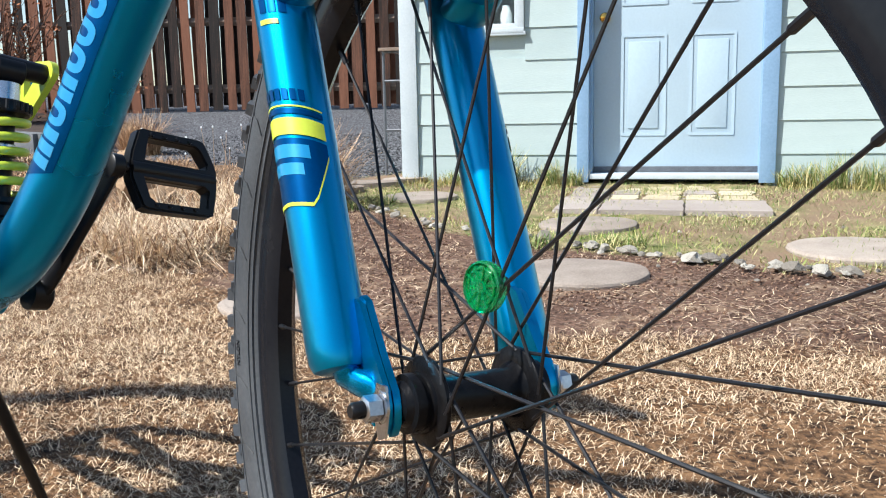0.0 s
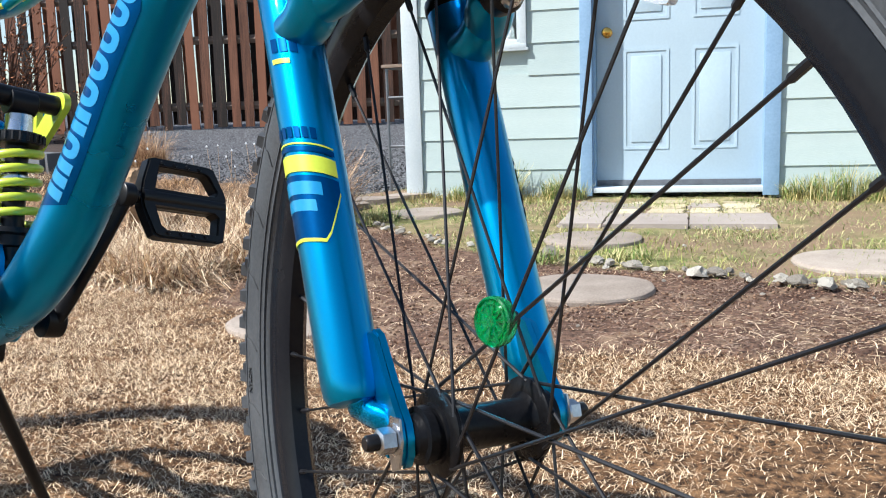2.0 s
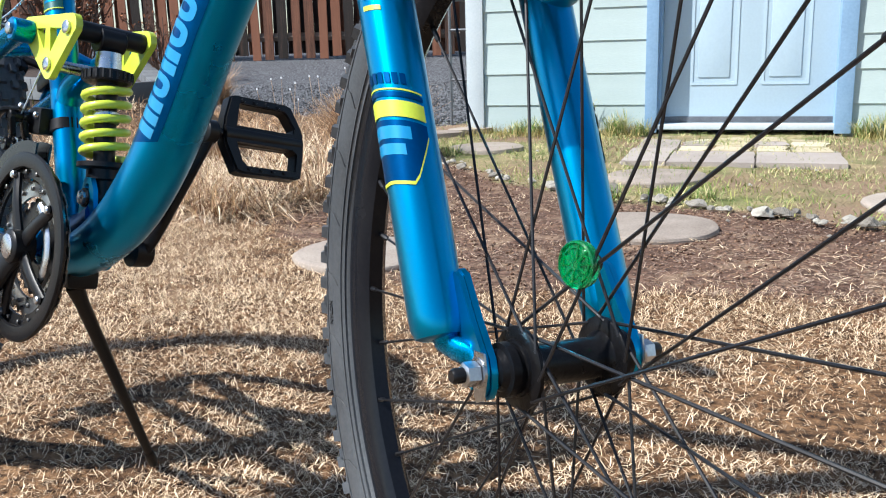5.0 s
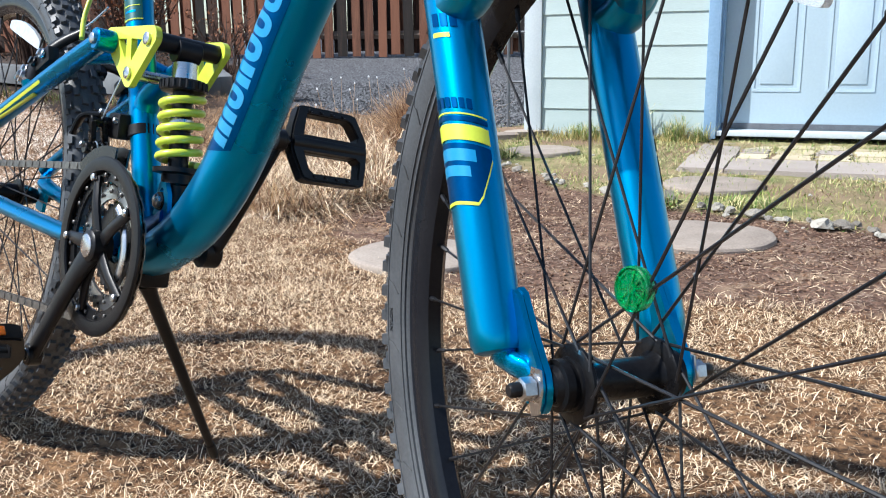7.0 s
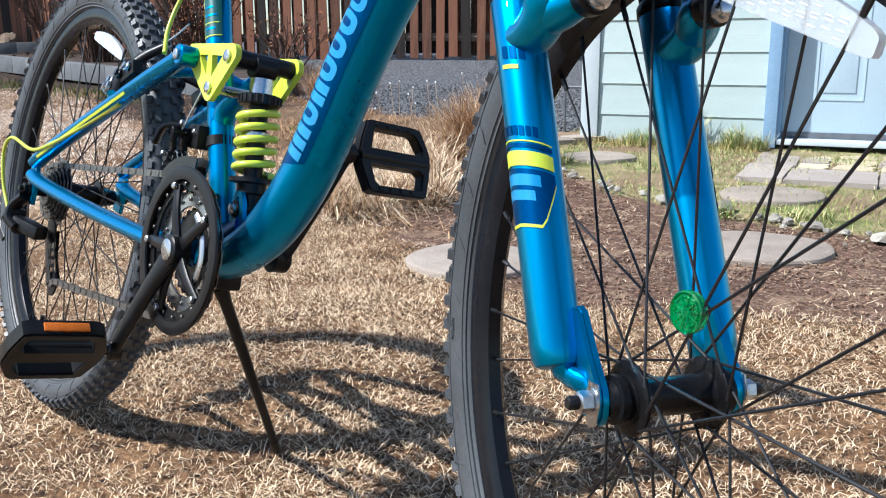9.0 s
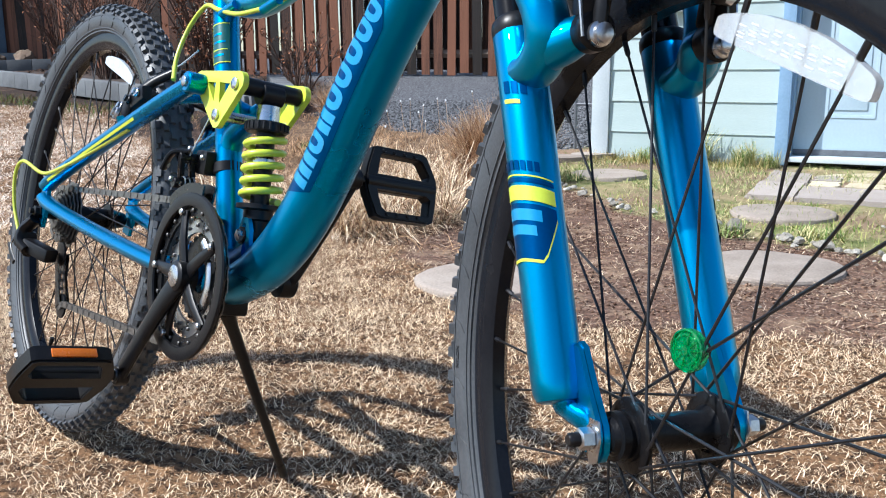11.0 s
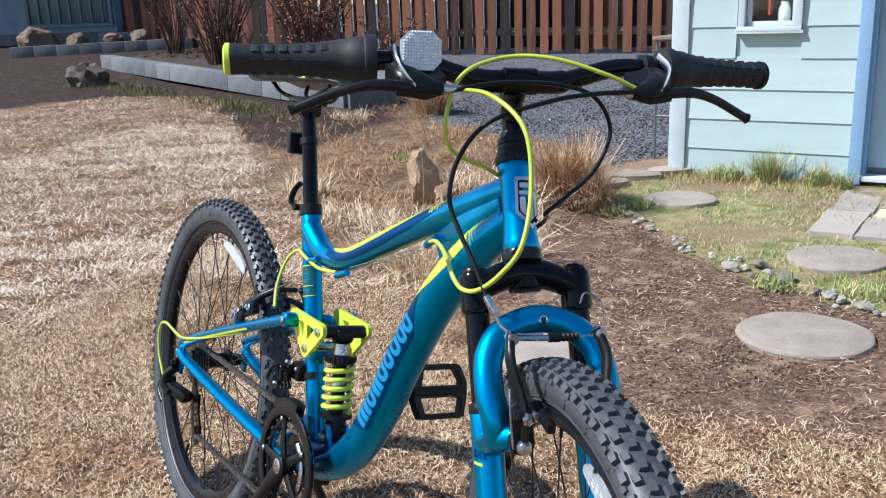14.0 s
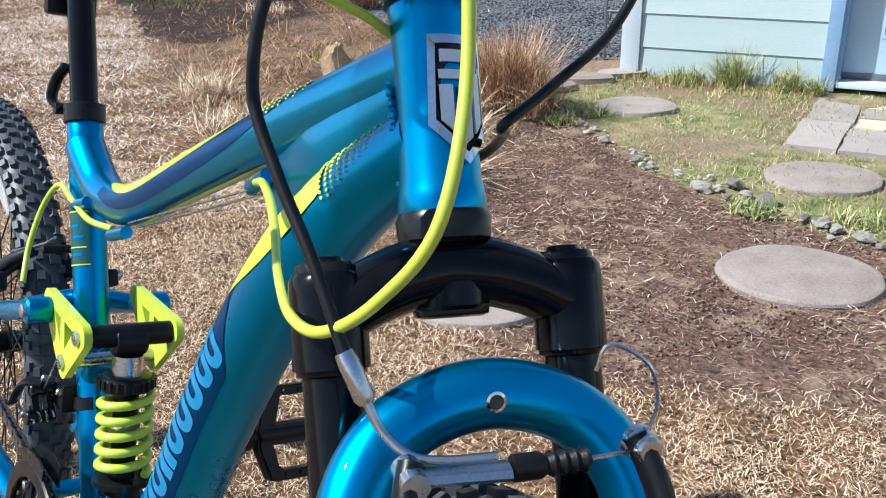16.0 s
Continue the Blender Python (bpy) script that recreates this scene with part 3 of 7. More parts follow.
part("navy_stripe", patch(TT, TT_R, lambda p, q: (0.28 + 0.62 * p, -66 + 36 * hump(p) + (3 + 52 * hump(p) ** 0.8) * q), 30, 8, 0.0004), NAVY, bike)
part("blue_streak", patch(TT, TT_R, lambda p, q: (0.34 + 0.40 * p, 56 + (1 + 10 * hump(p)) * q), 20, 3, 0.0005), NAVY, bike)
part("lime_underline", patch(TT, TT_R, lambda p, q: (0.46 + 0.36 * p, 74 + (1 + 12 * hump(p)) * q), 20, 3, 0.0006), LIME, bike)
tdots = Shape()
for i in range(9):
    for j in range(4):
        c = on_tube(TT, TT_R, 0.80 + 0.012 * i, -46 + 8 * (j + 0.5 * (i % 2)) - 1.5 * i, 0.0006)
        nrm = (c - TT[min(len(TT) - 1, int((0.80 + 0.012 * i) * (len(TT) - 1)))]).normalized()
        tdots.lathe(c, nrm, [(0, 0.0014 - 0.00009 * i), (0.0005, 0.0012 - 0.00009 * i)], 6)
tagged(part("lime_dots", tdots, LIME, bike), kind="stuff")
# seat tube sticker
path = [Vector((SEAT_X(z), 0, z)) for z in (0.55, 0.60, 0.65, 0.70)]
on_seat = lambda z0, z1, a0, a1, nu, lift: patch(path, [0.0165] * 4, lambda p, q: ((z0 - 0.55 + (z1 - z0) * p) / 0.15, a0 + (a1 - a0) * q), nu, 8, lift)
sticker = part("seat_tube_sticker", on_seat(0.594, 0.646, -20, 75, 4, 0.0004), STICKER, bike, "dark green sticker with unreadable print")
for z0, z1, a0, a1 in ((0.5950, 0.5962, -20, 75), (0.6438, 0.6450, -20, 75), (0.5962, 0.6438, -20, -16), (0.6110, 0.6122, -10, 64)):
    part("sticker_line", on_seat(z0, z1, a0, a1, 2, 0.0007), LIME, sticker)
for z0, a1 in ((0.6035, 48), (0.6200, 56), (0.6300, 40)):
    part("sticker_bar", on_seat(z0, z0 + 0.0026, -8, a1, 1, 0.0007), BLUE, sticker)

# head badge
fwd = Y.cross(UP).normalized()
fwd = fwd if fwd.x > 0 else -fwd
bm_ = Matrix.Identity(4)
for r_ in range(3):
    bm_[r_][0], bm_[r_][1], bm_[r_][2] = -Y[r_], UP[r_], fwd[r_]
bm_.translation = Vector((HEAD_X(0.838), 0, 0.838))


def badge_skin(loop, holes, lift, thick):
    sh = Shape().plate(loop, holes, Matrix.Identity(4), thick)
    out = []
    for x, y, z in sh.v:
        a = x / 0.0215
        r = 0.0212 + lift + z
        out.append(bm_ @ Vector((r * math.sin(a), y, r * math.cos(a))))
    return Shape().add(out, sh.f)


def dense(loop, k=5):
    return [(a[0] + (b[0] - a[0]) * i / k, a[1] + (b[1] - a[1]) * i / k) for a, b in zip(loop, loop[1:] + loop[:1]) for i in range(k)]


outer = dense([(-0.0165, 0.028), (0.0165, 0.028), (0.0185, -0.017), (0.0, -0.036), (-0.0185, -0.017)])
inner = [(x * 0.80, y * 0.84) for x, y in outer]
badge = part("head_badge", badge_skin(inner, [], 0.0006, 0.0008), BLACK_GLOSS, bike, "black badge plate with a chrome border")
part("badge_border", badge_skin(outer, [inner], 0.0014, 0.0018), CHROME, badge)
for loop in ([(-0.0115, 0.0205), (0.0115, 0.0205), (0.0115, 0.0145), (-0.0115, 0.0145)], [(-0.0125, 0.0105), (-0.0065, 0.0105), (-0.0065, -0.0205), (-0.0125, -0.0145)], [(-0.0040, 0.0105), (0.0125, 0.0105), (0.0125, 0.0060), (-0.0040, 0.0060)], [(-0.0040, 0.0030), (0.0025, 0.0030), (0.0025, -0.0275), (-0.0040, -0.0225)], [(0.0060, 0.0030), (0.0125, 0.0030), (0.0125, -0.0145), (0.0060, -0.0205)]):
    part("badge_mark", badge_skin(dense(loop, 4), [], 0.0014, 0.0012), SILVER_PAINT, badge)

# headset and stem
s = Shape().lathe((HEAD_X(0.785), 0, 0.785), UP, [(-0.016, 0.020), (-0.014, 0.0235), (-0.004, 0.0245), (0.0, 0.0225)], 28)
part("lower_headset", s, BLACK_METAL, bike)
s = Shape().lathe((HEAD_X(0.785), 0, 0.785), UP, [(0.106, 0.0205), (0.107, 0.0238), (0.112, 0.0246), (0.116, 0.0238), (0.1165, 0.0215), (0.121, 0.0215), (0.1215, 0.0205), (0.127, 0.0205), (0.1275, 0.0180), (0.131, 0.0180), (0.1315, 0.0192), (0.139, 0.0192), (0.140, 0.0160), (0.147, 0.0150)], 28)
part("upper_headset", s, BLACK_METAL, bike, m=STEER)
s = Shape()
top = Vector((HEAD_X(0.785), 0, 0.785)) + UP * 0.147
s.cyl(top - UP * 0.01, top + UP * 0.062, 0.0118, n=20)
CLAMP = Vector((0.906, 0, 0.984))
stem = smooth([top + UP * 0.018, top + UP * 0.04 + Vector((0.012, 0, 0.004)), CLAMP - Vector((0.012, 0, 0.014)), CLAMP], 6)
s.sweep(stem, [(0.013, 0.020 - 0.006 * i / (len(stem) - 1)) for i in range(len(stem))], 16, flat=Y)
s.cyl(CLAMP - Y * 0.022, CLAMP + Y * 0.022, 0.0165, n=22, bevel=0.002)
part("stem", s, BLACK_GLOSS, bike, m=STEER)
s = Shape().cyl(top + UP * 0.060, top + UP * 0.070, 0.006, n=6)
part("stem_bolt", s, BLACK_METAL, bike, m=STEER)
half_bar = [(0.906, 0.0, 0.984), (0.906, 0.045, 0.984), (0.905, 0.075, 0.990), (0.902, 0.110, 1.000), (0.899, 0.140, 1.004), (0.893, 0.20, 1.003), (0.880, 0.33, 1.000)]
bar = smooth([(x, -y, z) for x, y, z in reversed(half_bar)][:-1] + half_bar, 6)
part("handlebar", Shape().sweep(bar, [0.0142 if abs(p.y) < 0.06 else 0.0118 for p in bar], 16), BLACK_GLOSS, bike, "black riser handlebar", m=STEER)
for sy in (-1, 1):
    out = 0.000 if sy < 0 else 0.017
    a, b = Vector((0.8955, sy * (0.172 + out), 1.0035)), Vector((0.880, sy * 0.343, 1.000))
    d = (b - a).normalized()
    L = (b - a).length
    gk = 1.0 if sy < 0 else 0.9
    g = Shape().lathe(a, d, [(h_, r_ * gk) for h_, r_ in [(0, 0.014), (0.001, 0.0290), (0.010, 0.0305), (0.014, 0.0298), (0.0155, 0.0278), (0.030, 0.0268), (0.032, 0.0255), (0.048, 0.0228), (0.07, 0.0196), (0.10, 0.0176), (L - 0.012, 0.0172), (L - 0.010, 0.0178), (L - 0.006, 0.0176)]], 24)
    grip = part("grip", g, GRIP, bike, "black ribbed rubber grip and twist shifter" if sy < 0 else "black ribbed rubber grip", m=STEER)
    for k in range(6):
        for q in range(6):
            at_ = 0.060 + 0.0155 * k
            r_ = float(np.interp(at_ + 0.004, [0.048, 0.07, 0.10, 0.17], [0.0228, 0.0196, 0.0176, 0.0172])) * gk
            e_ = d.orthogonal().normalized()
            u_ = e_ * math.cos(q * math.pi / 3) + d.cross(e_) * math.sin(q * math.pi / 3)
            bm_g = Matrix.Translation(a + d * at_ + u_ * (r_ - 0.0002)) @ Matrix((d, d.cross(u_), u_)).transposed().to_4x4()
            part("grip_block", Shape().box((0.0095, 0.0105, 0.0022), bm_g, 0.0008), GRIP, grip)
    part("end_cap", Shape().lathe(a + d * (L - 0.006), d, [(0, 0.0176), (0.001, 0.0184), (0.006, 0.0180), (0.008, 0.015)], 24), LIME if sy < 0 else BLACK, grip, "lime end cap" if sy < 0 else "")
    # brake lever: clamp, body and blade
    lev = Shape().lathe(Vector((0.898, sy * (0.150 + out), 1.004)) - d * 0.007, d, [(0, 0.015), (0.001, 0.017), (0.013, 0.017), (0.014, 0.015)], 20)
    body = smooth([(0.925, sy * (0.150 + out), 0.996), (0.945, sy * (0.145 + out), 0.986), (0.955, sy * (0.128 + out), 0.978), (0.957, sy * (0.108 + out), 0.974)], 5)
    lev.sweep(body, [(0.010, 0.014), (0.010, 0.014), (0.010, 0.014), (0.011, 0.015), (0.012, 0.016), (0.012, 0.017), (0.012, 0.017), (0.012, 0.017), (0.012, 0.016), (0.011, 0.015), (0.0105, 0.014), (0.010, 0.013), (0.0095, 0.012), (0.009, 0.011), (0.009, 0.011), (0.008, 0.010)], 12)
    lev.cyl((0.898, sy * (0.150 + out), 1.001), (0.935, sy * (0.150 + out), 0.990), 0.010, n=12)
    hull = [(0.0, 0.0), (0.030, -0.006), (0.062, 0.004), (0.066, 0.022), (0.040, 0.034), (0.008, 0.026)]
    hm = Matrix.Translation((0.930, sy * (0.168 + out), 0.990)) @ Matrix(((0, 1, 0, 0), (-sy, 0, 0, 0), (0, -0.55, 1, 0), (0, 0, 0, 1)))
    lev.plate([(u_, v_) for u_, v_ in hull], [], hm, 0.020)
    lever = part("brake_lever", lev, BLACK, bike, m=STEER)
    blade = smooth([(0.957, sy * (0.130 + out), 0.972), (0.962, sy * (0.160 + out), 0.976), (0.960, sy * (0.190 + out), 0.976), (0.950, sy * (0.225 + out), 0.967), (0.942, sy * (0.258 + out), 0.953), (0.938, sy * (0.275 + out), 0.946)], 5)
    part("lever_blade", Shape().sweep(blade, [(0.0072 - 0.0016 * min(1, i / 14), 0.0044) for i in range(len(blade) - 1)] + [(0.0070, 0.0060)], 12), BLACK_METAL, lever)
    part("barrel_adjuster", Shape().lathe((0.957, sy * (0.108 + out), 0.974), (-0.25, -sy, 0), [(0, 0.006), (0.008, 0.006), (0.009, 0.0045), (0.018, 0.0045), (0.019, 0.0035), (0.024, 0.0035)], 14), STEEL, lever, "bright metal barrel adjuster")
    arc = smooth([(0.920, sy * (0.156 + out), 1.018), (0.946, sy * (0.158 + out), 1.004), (0.957, sy * (0.150 + out), 0.988), (0.962, sy * (0.140 + out), 0.975)], 5)
    part("lever_strap", Shape().sweep(arc, [(0.0055, 0.0022)] * len(arc), 10), STEEL, lever, "bright metal strap")
# white front reflector on the bar
cr = Vector((0.938, -0.129, 1.015))
rm = Matrix.Translation(cr) @ pose(0, 0, 0, 84, 0, 90)
octo = lambda w, h, c: [(w / 2, h / 2 - c), (w / 2 - c, h / 2), (-w / 2 + c, h / 2), (-w / 2, h / 2 - c), (-w / 2, -h / 2 + c), (-w / 2 + c, -h / 2), (w / 2 - c, -h / 2), (w / 2, -h / 2 + c)]
fr_ = part("front_reflector", Shape().plate(octo(0.046, 0.044, 0.010), [], rm, 0.010), WHITE_REF, bike, "clear eight-sided handlebar reflector", m=STEER)
rib = Shape()
for i in range(15):
    for j in range(13):
        px, py = -0.0238 + 0.0034 * i, -0.0204 + 0.0034 * j
        if abs(px) + abs(py) < 0.0335 and abs(px) < 0.0215:
            rib.add([rm @ Vector((px + dx * 0.0015, py + dy * 0.0015, h)) for dx, dy, h in ((-1, -1, 0.0051), (1, -1, 0.0051), (1, 1, 0.0051), (-1, 1, 0.0051), (0, 0, 0.0066))], [(0, 1, 4), (1, 2, 4), (2, 3, 4), (3, 0, 4)])
tagged(part("prism_face", rib, SILVER, fr_, angle=5), kind="stuff")
part("reflector_bracket", Shape().box((0.010, 0.016, 0.030), Matrix.Translation(cr + Vector((-0.012, 0, -0.016))), 0.002).cyl(cr + Vector((-0.034, -0.008, -0.020)), cr + Vector((-0.034, 0.008, -0.020)), 0.0145, n=16), BLACK, fr_)

# fork
half_crown = [(0.967, -0.066, 0.7415), (0.9655, -0.056, 0.7440), (0.962, -0.042, 0.7510), (0.9580, -0.022, 0.7570), (0.955, 0, 0.7590)]
crown = smooth(half_crown + [(x, -y, z) for x, y, z in reversed(half_crown[:-1])], 5)
mid_c = lambda i: math.cos((i / (len(crown) - 1) - 0.5) * math.pi)
fk = Shape().sweep(crown, [(0.0168 + 0.003 * mid_c(i), 0.0150 + 0.0030 * mid_c(i) ** 2) for i in range(len(crown))], 20, flat=fwd)
fk.box((0.022, 0.036, 0.014), Matrix.Translation((0.961, 0, 0.7425)) @ pose(0, 0, 0, 0, -22, 0), 0.004)
fk.lathe(Vector((HEAD_X(0.762), 0, 0.762)) - UP * 0.0245, UP, [(0, 0.0185), (0.002, 0.0205), (0.014, 0.0205)], 28)
fork = part("fork_crown", fk, BLACK_GLOSS, bike, "gloss black arched fork crown", m=STEER)
LEG_Y = 0.0625
for sy in (-1, 1):
    P = lambda z: Vector((LEG_X(z), sy * LEG_Y, z))
    P2 = lambda z: Vector((LEG_X(z) - 0.008 * (z - 0.55) / 0.2, sy * LEG_Y, z))
    part("stanchion", Shape().sweep([P2(0.60), P2(0.66), P2(0.742)], 0.0146, 20), BLACK_GLOSS, fork, "gloss black stanchion")
    part("crown_socket", Shape().lathe(P2(0.716), UP, [(0, 0.0150), (0.001, 0.0168), (0.003, 0.0172), (0.0035, 0.0186), (0.040, 0.0186), (0.046, 0.0180), (0.049, 0.0160)], 28), BLACK_GLOSS, fork)
    part("crown_cap", Shape().lathe(P2(0.758), UP, [(0, 0.0150), (0.006, 0.0150), (0.0078, 0.0138), (0.008, 0.0090), (0.0105, 0.0080), (0.011, 0.004)], 22), BLACK_METAL, fork)
    leg = Shape().sweep([P(z) for z in (0.3685, 0.3700, 0.3745, 0.382, 0.40, 0.50, 0.58, 0.612, 0.616)], [0.0110, 0.0150, 0.0170, 0.0176, 0.0178, 0.0180, 0.0182, 0.0188, 0.017], 26)
    lo = part("lower_leg", leg, BLUE, bike, "bright blue metallic fork leg", m=STEER)
    part("dust_seal", Shape().lathe(P(0.612), UP, [(0, 0.0188), (0.003, 0.0195), (0.010, 0.0190), (0.013, 0.0165)], 20), BLACK, lo, "black rubber dust seal")
    # dropout bracket
    drop = [(-0.030, 0.052), (-0.024, 0.057), (-0.018, 0.054), (-0.004, 0.028), (0.0085, 0.008), (0.0105, 0.0), (0.0095, -0.009), (0.006, -0.0150), (0.003, -0.0165), (0.0012, -0.0075), (-0.0012, -0.0052), (-0.0040, -0.0075), (-0.0065, -0.0130), (-0.0105, -0.0110), (-0.0125, 0.002), (-0.018, 0.014), (-0.027, 0.026), (-0.031, 0.040)]
    dm = Matrix.Translation((FRONT.x - 0.003, sy * 0.0505, FRONT.z)) @ pose(0, 0, 0, 90, 0, 0) @ pose(0, 0, 0, 0, 0, 6)
    part("dropout", Shape().plate(drop, [circle(0, 0.0035, 0.0022, 10)], dm, 0.0042), BLUE, lo)
    part("dropout_lip", Shape().plate([(x * 0.94 - 0.0006, y * 0.96 + 0.0008) for x, y in drop], [], Matrix.Translation((0, sy * 0.0042, 0)) @ dm, 0.0034), BLUE, lo)
    part("leg_foot", Shape().sweep(smooth([P(0.376) + Vector((0.002, -sy * 0.002, 0)), P(0.366) + Vector((0.006, -sy * 0.004, 0)), Vector((FRONT.x - 0.012, sy * 0.0540, FRONT.z + 0.006)), Vector((FRONT.x - 0.006, sy * 0.0535, FRONT.z - 0.002))], 4), [(0.0110, 0.0085)] * 4 + [(0.0090, 0.0062)] * 4 + [(0.0070, 0.0038)] * 5, 14, flat=fwd), BLUE_DARK, lo)
    part("axle_nut", Shape().lathe((FRONT.x, sy * 0.0562, FRONT.z), (0, sy, 0), [(0, 0.0088), (0.0016, 0.0088), (0.0018, 0.0072)], 24).lathe((FRONT.x, sy * 0.0585, FRONT.z), (0, sy, 0), [(0, 0.0072), (0.0078, 0.0072), (0.0086, 0.0060)], 6), STEEL, lo, "bright hexagonal axle nut")
    part("axle_end", Shape().lathe((FRONT.x, sy * 0.067, FRONT.z), (0, sy, 0), [(0, 0.0046), (0.0060, 0.0046), (0.0075, 0.0034)], 14), BLACK_METAL, lo)
    part("retaining_washer", Shape().plate([(-0.005, 0.012), (0.005, 0.012), (0.008, 0.0), (0.005, -0.015), (-0.002, -0.018), (-0.008, -0.004)], [circle(0, 0, 0.0050, 10)], Matrix.Translation((FRONT.x, sy * 0.0563, FRONT.z)) @ pose(0, 0, 0, 90, 0, 0), 0.0014), STEEL, lo)
    # brake boss and arm
    boss = Vector((1.096, sy * 0.047, 0.612))
    part("brake_boss", Shape().sweep([(1.070, sy * 0.060, 0.600), (1.080, sy * 0.054, 0.605), (1.090, sy * 0.048, 0.610), (1.095, sy * 0.047, 0.611)], [0.0150, 0.0150, 0.0130, 0.0105], 16), BLUE, lo)
    arm = smooth([(1.106, sy * 0.047, 0.606), (1.108, sy * 0.046, 0.630), (1.100, sy * 0.047, 0.655), (1.084, sy * 0.055, 0.690), (1.072, sy * 0.053, 0.708), (1.064, sy * 0.049, 0.718)], 5)
    ar = part("brake_arm", Shape().sweep(arm, [(0.0055, 0.0112 - 0.0050 * i / (len(arm) - 1)) for i in range(len(arm))], 12), BLACK, bike, "black linear-pull brake arm", m=STEER)
    part("pivot_bolt", Shape().lathe((1.112, sy * 0.047, 0.608), (1, 0, 0.1), [(0, 0.0085), (0.004, 0.0085), (0.005, 0.0065), (0.009, 0.0065), (0.010, 0.005)], 14), STEEL, ar, "bright pivot bolt")
    part("arm_knuckle", Shape().lathe((1.098, sy * 0.047, 0.610), (1, 0, 0.1), [(0, 0.0125), (0.002, 0.0140), (0.012, 0.0140), (0.014, 0.0120)], 20).box((0.016, 0.022, 0.030), Matrix.Translation((1.104, sy * 0.048, 0.634)) @ pose(0, 0, 0, 0, 8, 0), 0.004), BLACK, ar)
    for k in range(2):
        part("pad_washer", Shape().lathe((1.112, sy * (0.052 - 0.016 * k), 0.641), (1, 0, 0.1), [(0, 0.0058), (0.004, 0.0058), (0.005, 0.0036)], 14), STEEL if k else BLACK_METAL, ar)
    part("return_spring", Shape().sweep(smooth([(1.112, sy * 0.058, 0.606), (1.110, sy * 0.060, 0.626), (1.104, sy * 0.061, 0.652), (1.098, sy * 0.060, 0.668)], 4), 0.0012, 6), STEEL, ar)
    part("pad_nut", Shape().lathe((1.114, sy * 0.045, 0.640), (1, 0, 0.1), [(0, 0.007), (0.006, 0.007), (0.007, 0.005)], 6), STEEL, ar)
    part("brake_pad", Shape().box((0.052, 0.010, 0.011), Matrix.Translation((1.112, sy * 0.026, 0.640)) @ pose(0, 0, 0, 0, 10, 0), 0.003).cyl((1.108, sy * 0.045, 0.640), (1.108, sy * 0.026, 0.640), 0.004, n=10), BLACK, ar)
arch = smooth([(1.040, -0.0625, 0.585), (1.058, -0.062, 0.590), (1.071, -0.062, 0.604), (1.070, -0.065, 0.625), (1.056, -0.069, 0.650), (1.034, -0.064, 0.684), (1.018, -0.040, 0.708), (1.014, 0, 0.7185), (1.018, 0.040, 0.708), (1.034, 0.064, 0.684), (1.056, 0.069, 0.650), (1.070, 0.065, 0.625), (1.071, 0.062, 0.604), (1.058, 0.062, 0.590), (1.040, 0.0625, 0.585)], 6)
part("fork_arch", Shape().sweep(arch, [(0.0145, 0.0165)] * len(arch), 18), BLUE, bike, "bright blue fork brace arching over the tyre", m=STEER)
# uncut hole in the brace: a bright ring and a dark disc for its shade
part("arch_hole_ring", Shape().lathe((1.0283, 0, 0.7215), (1, 0, 0.2), [(0, 0.0048), (0.0010, 0.0048), (0.0012, 0.0034), (0.0002, 0.0032)], 18), CHROME, bike, m=STEER)
part("arch_hole_disc", Shape().lathe((1.0283, 0, 0.7215), (1, 0, 0.2), [(0, 0.0032), (0.0005, 0.0032)], 18), DARKIN, bike, m=STEER)

# fork decals: bands round the legs


def leg_patch(z_fn, a0, a1, lift, sy=-1):
    s = Shape()
    na = 16
    vs = []
    for i in range(2):
        for j in range(na + 1):
            a = a0 + (a1 - a0) * j / na
            z = z_fn(i, j / na)
            c = Vector((LEG_X(z), sy * LEG_Y, z))
            r = 0.01800 + lift
            vs.append(c + fwd * (r * math.cos(radians(a))) + Y * (sy * r * math.sin(radians(a))))
    return s.add(vs, [(j, j + 1, na + 1 + j + 1, na + 1 + j) for j in range(na)])


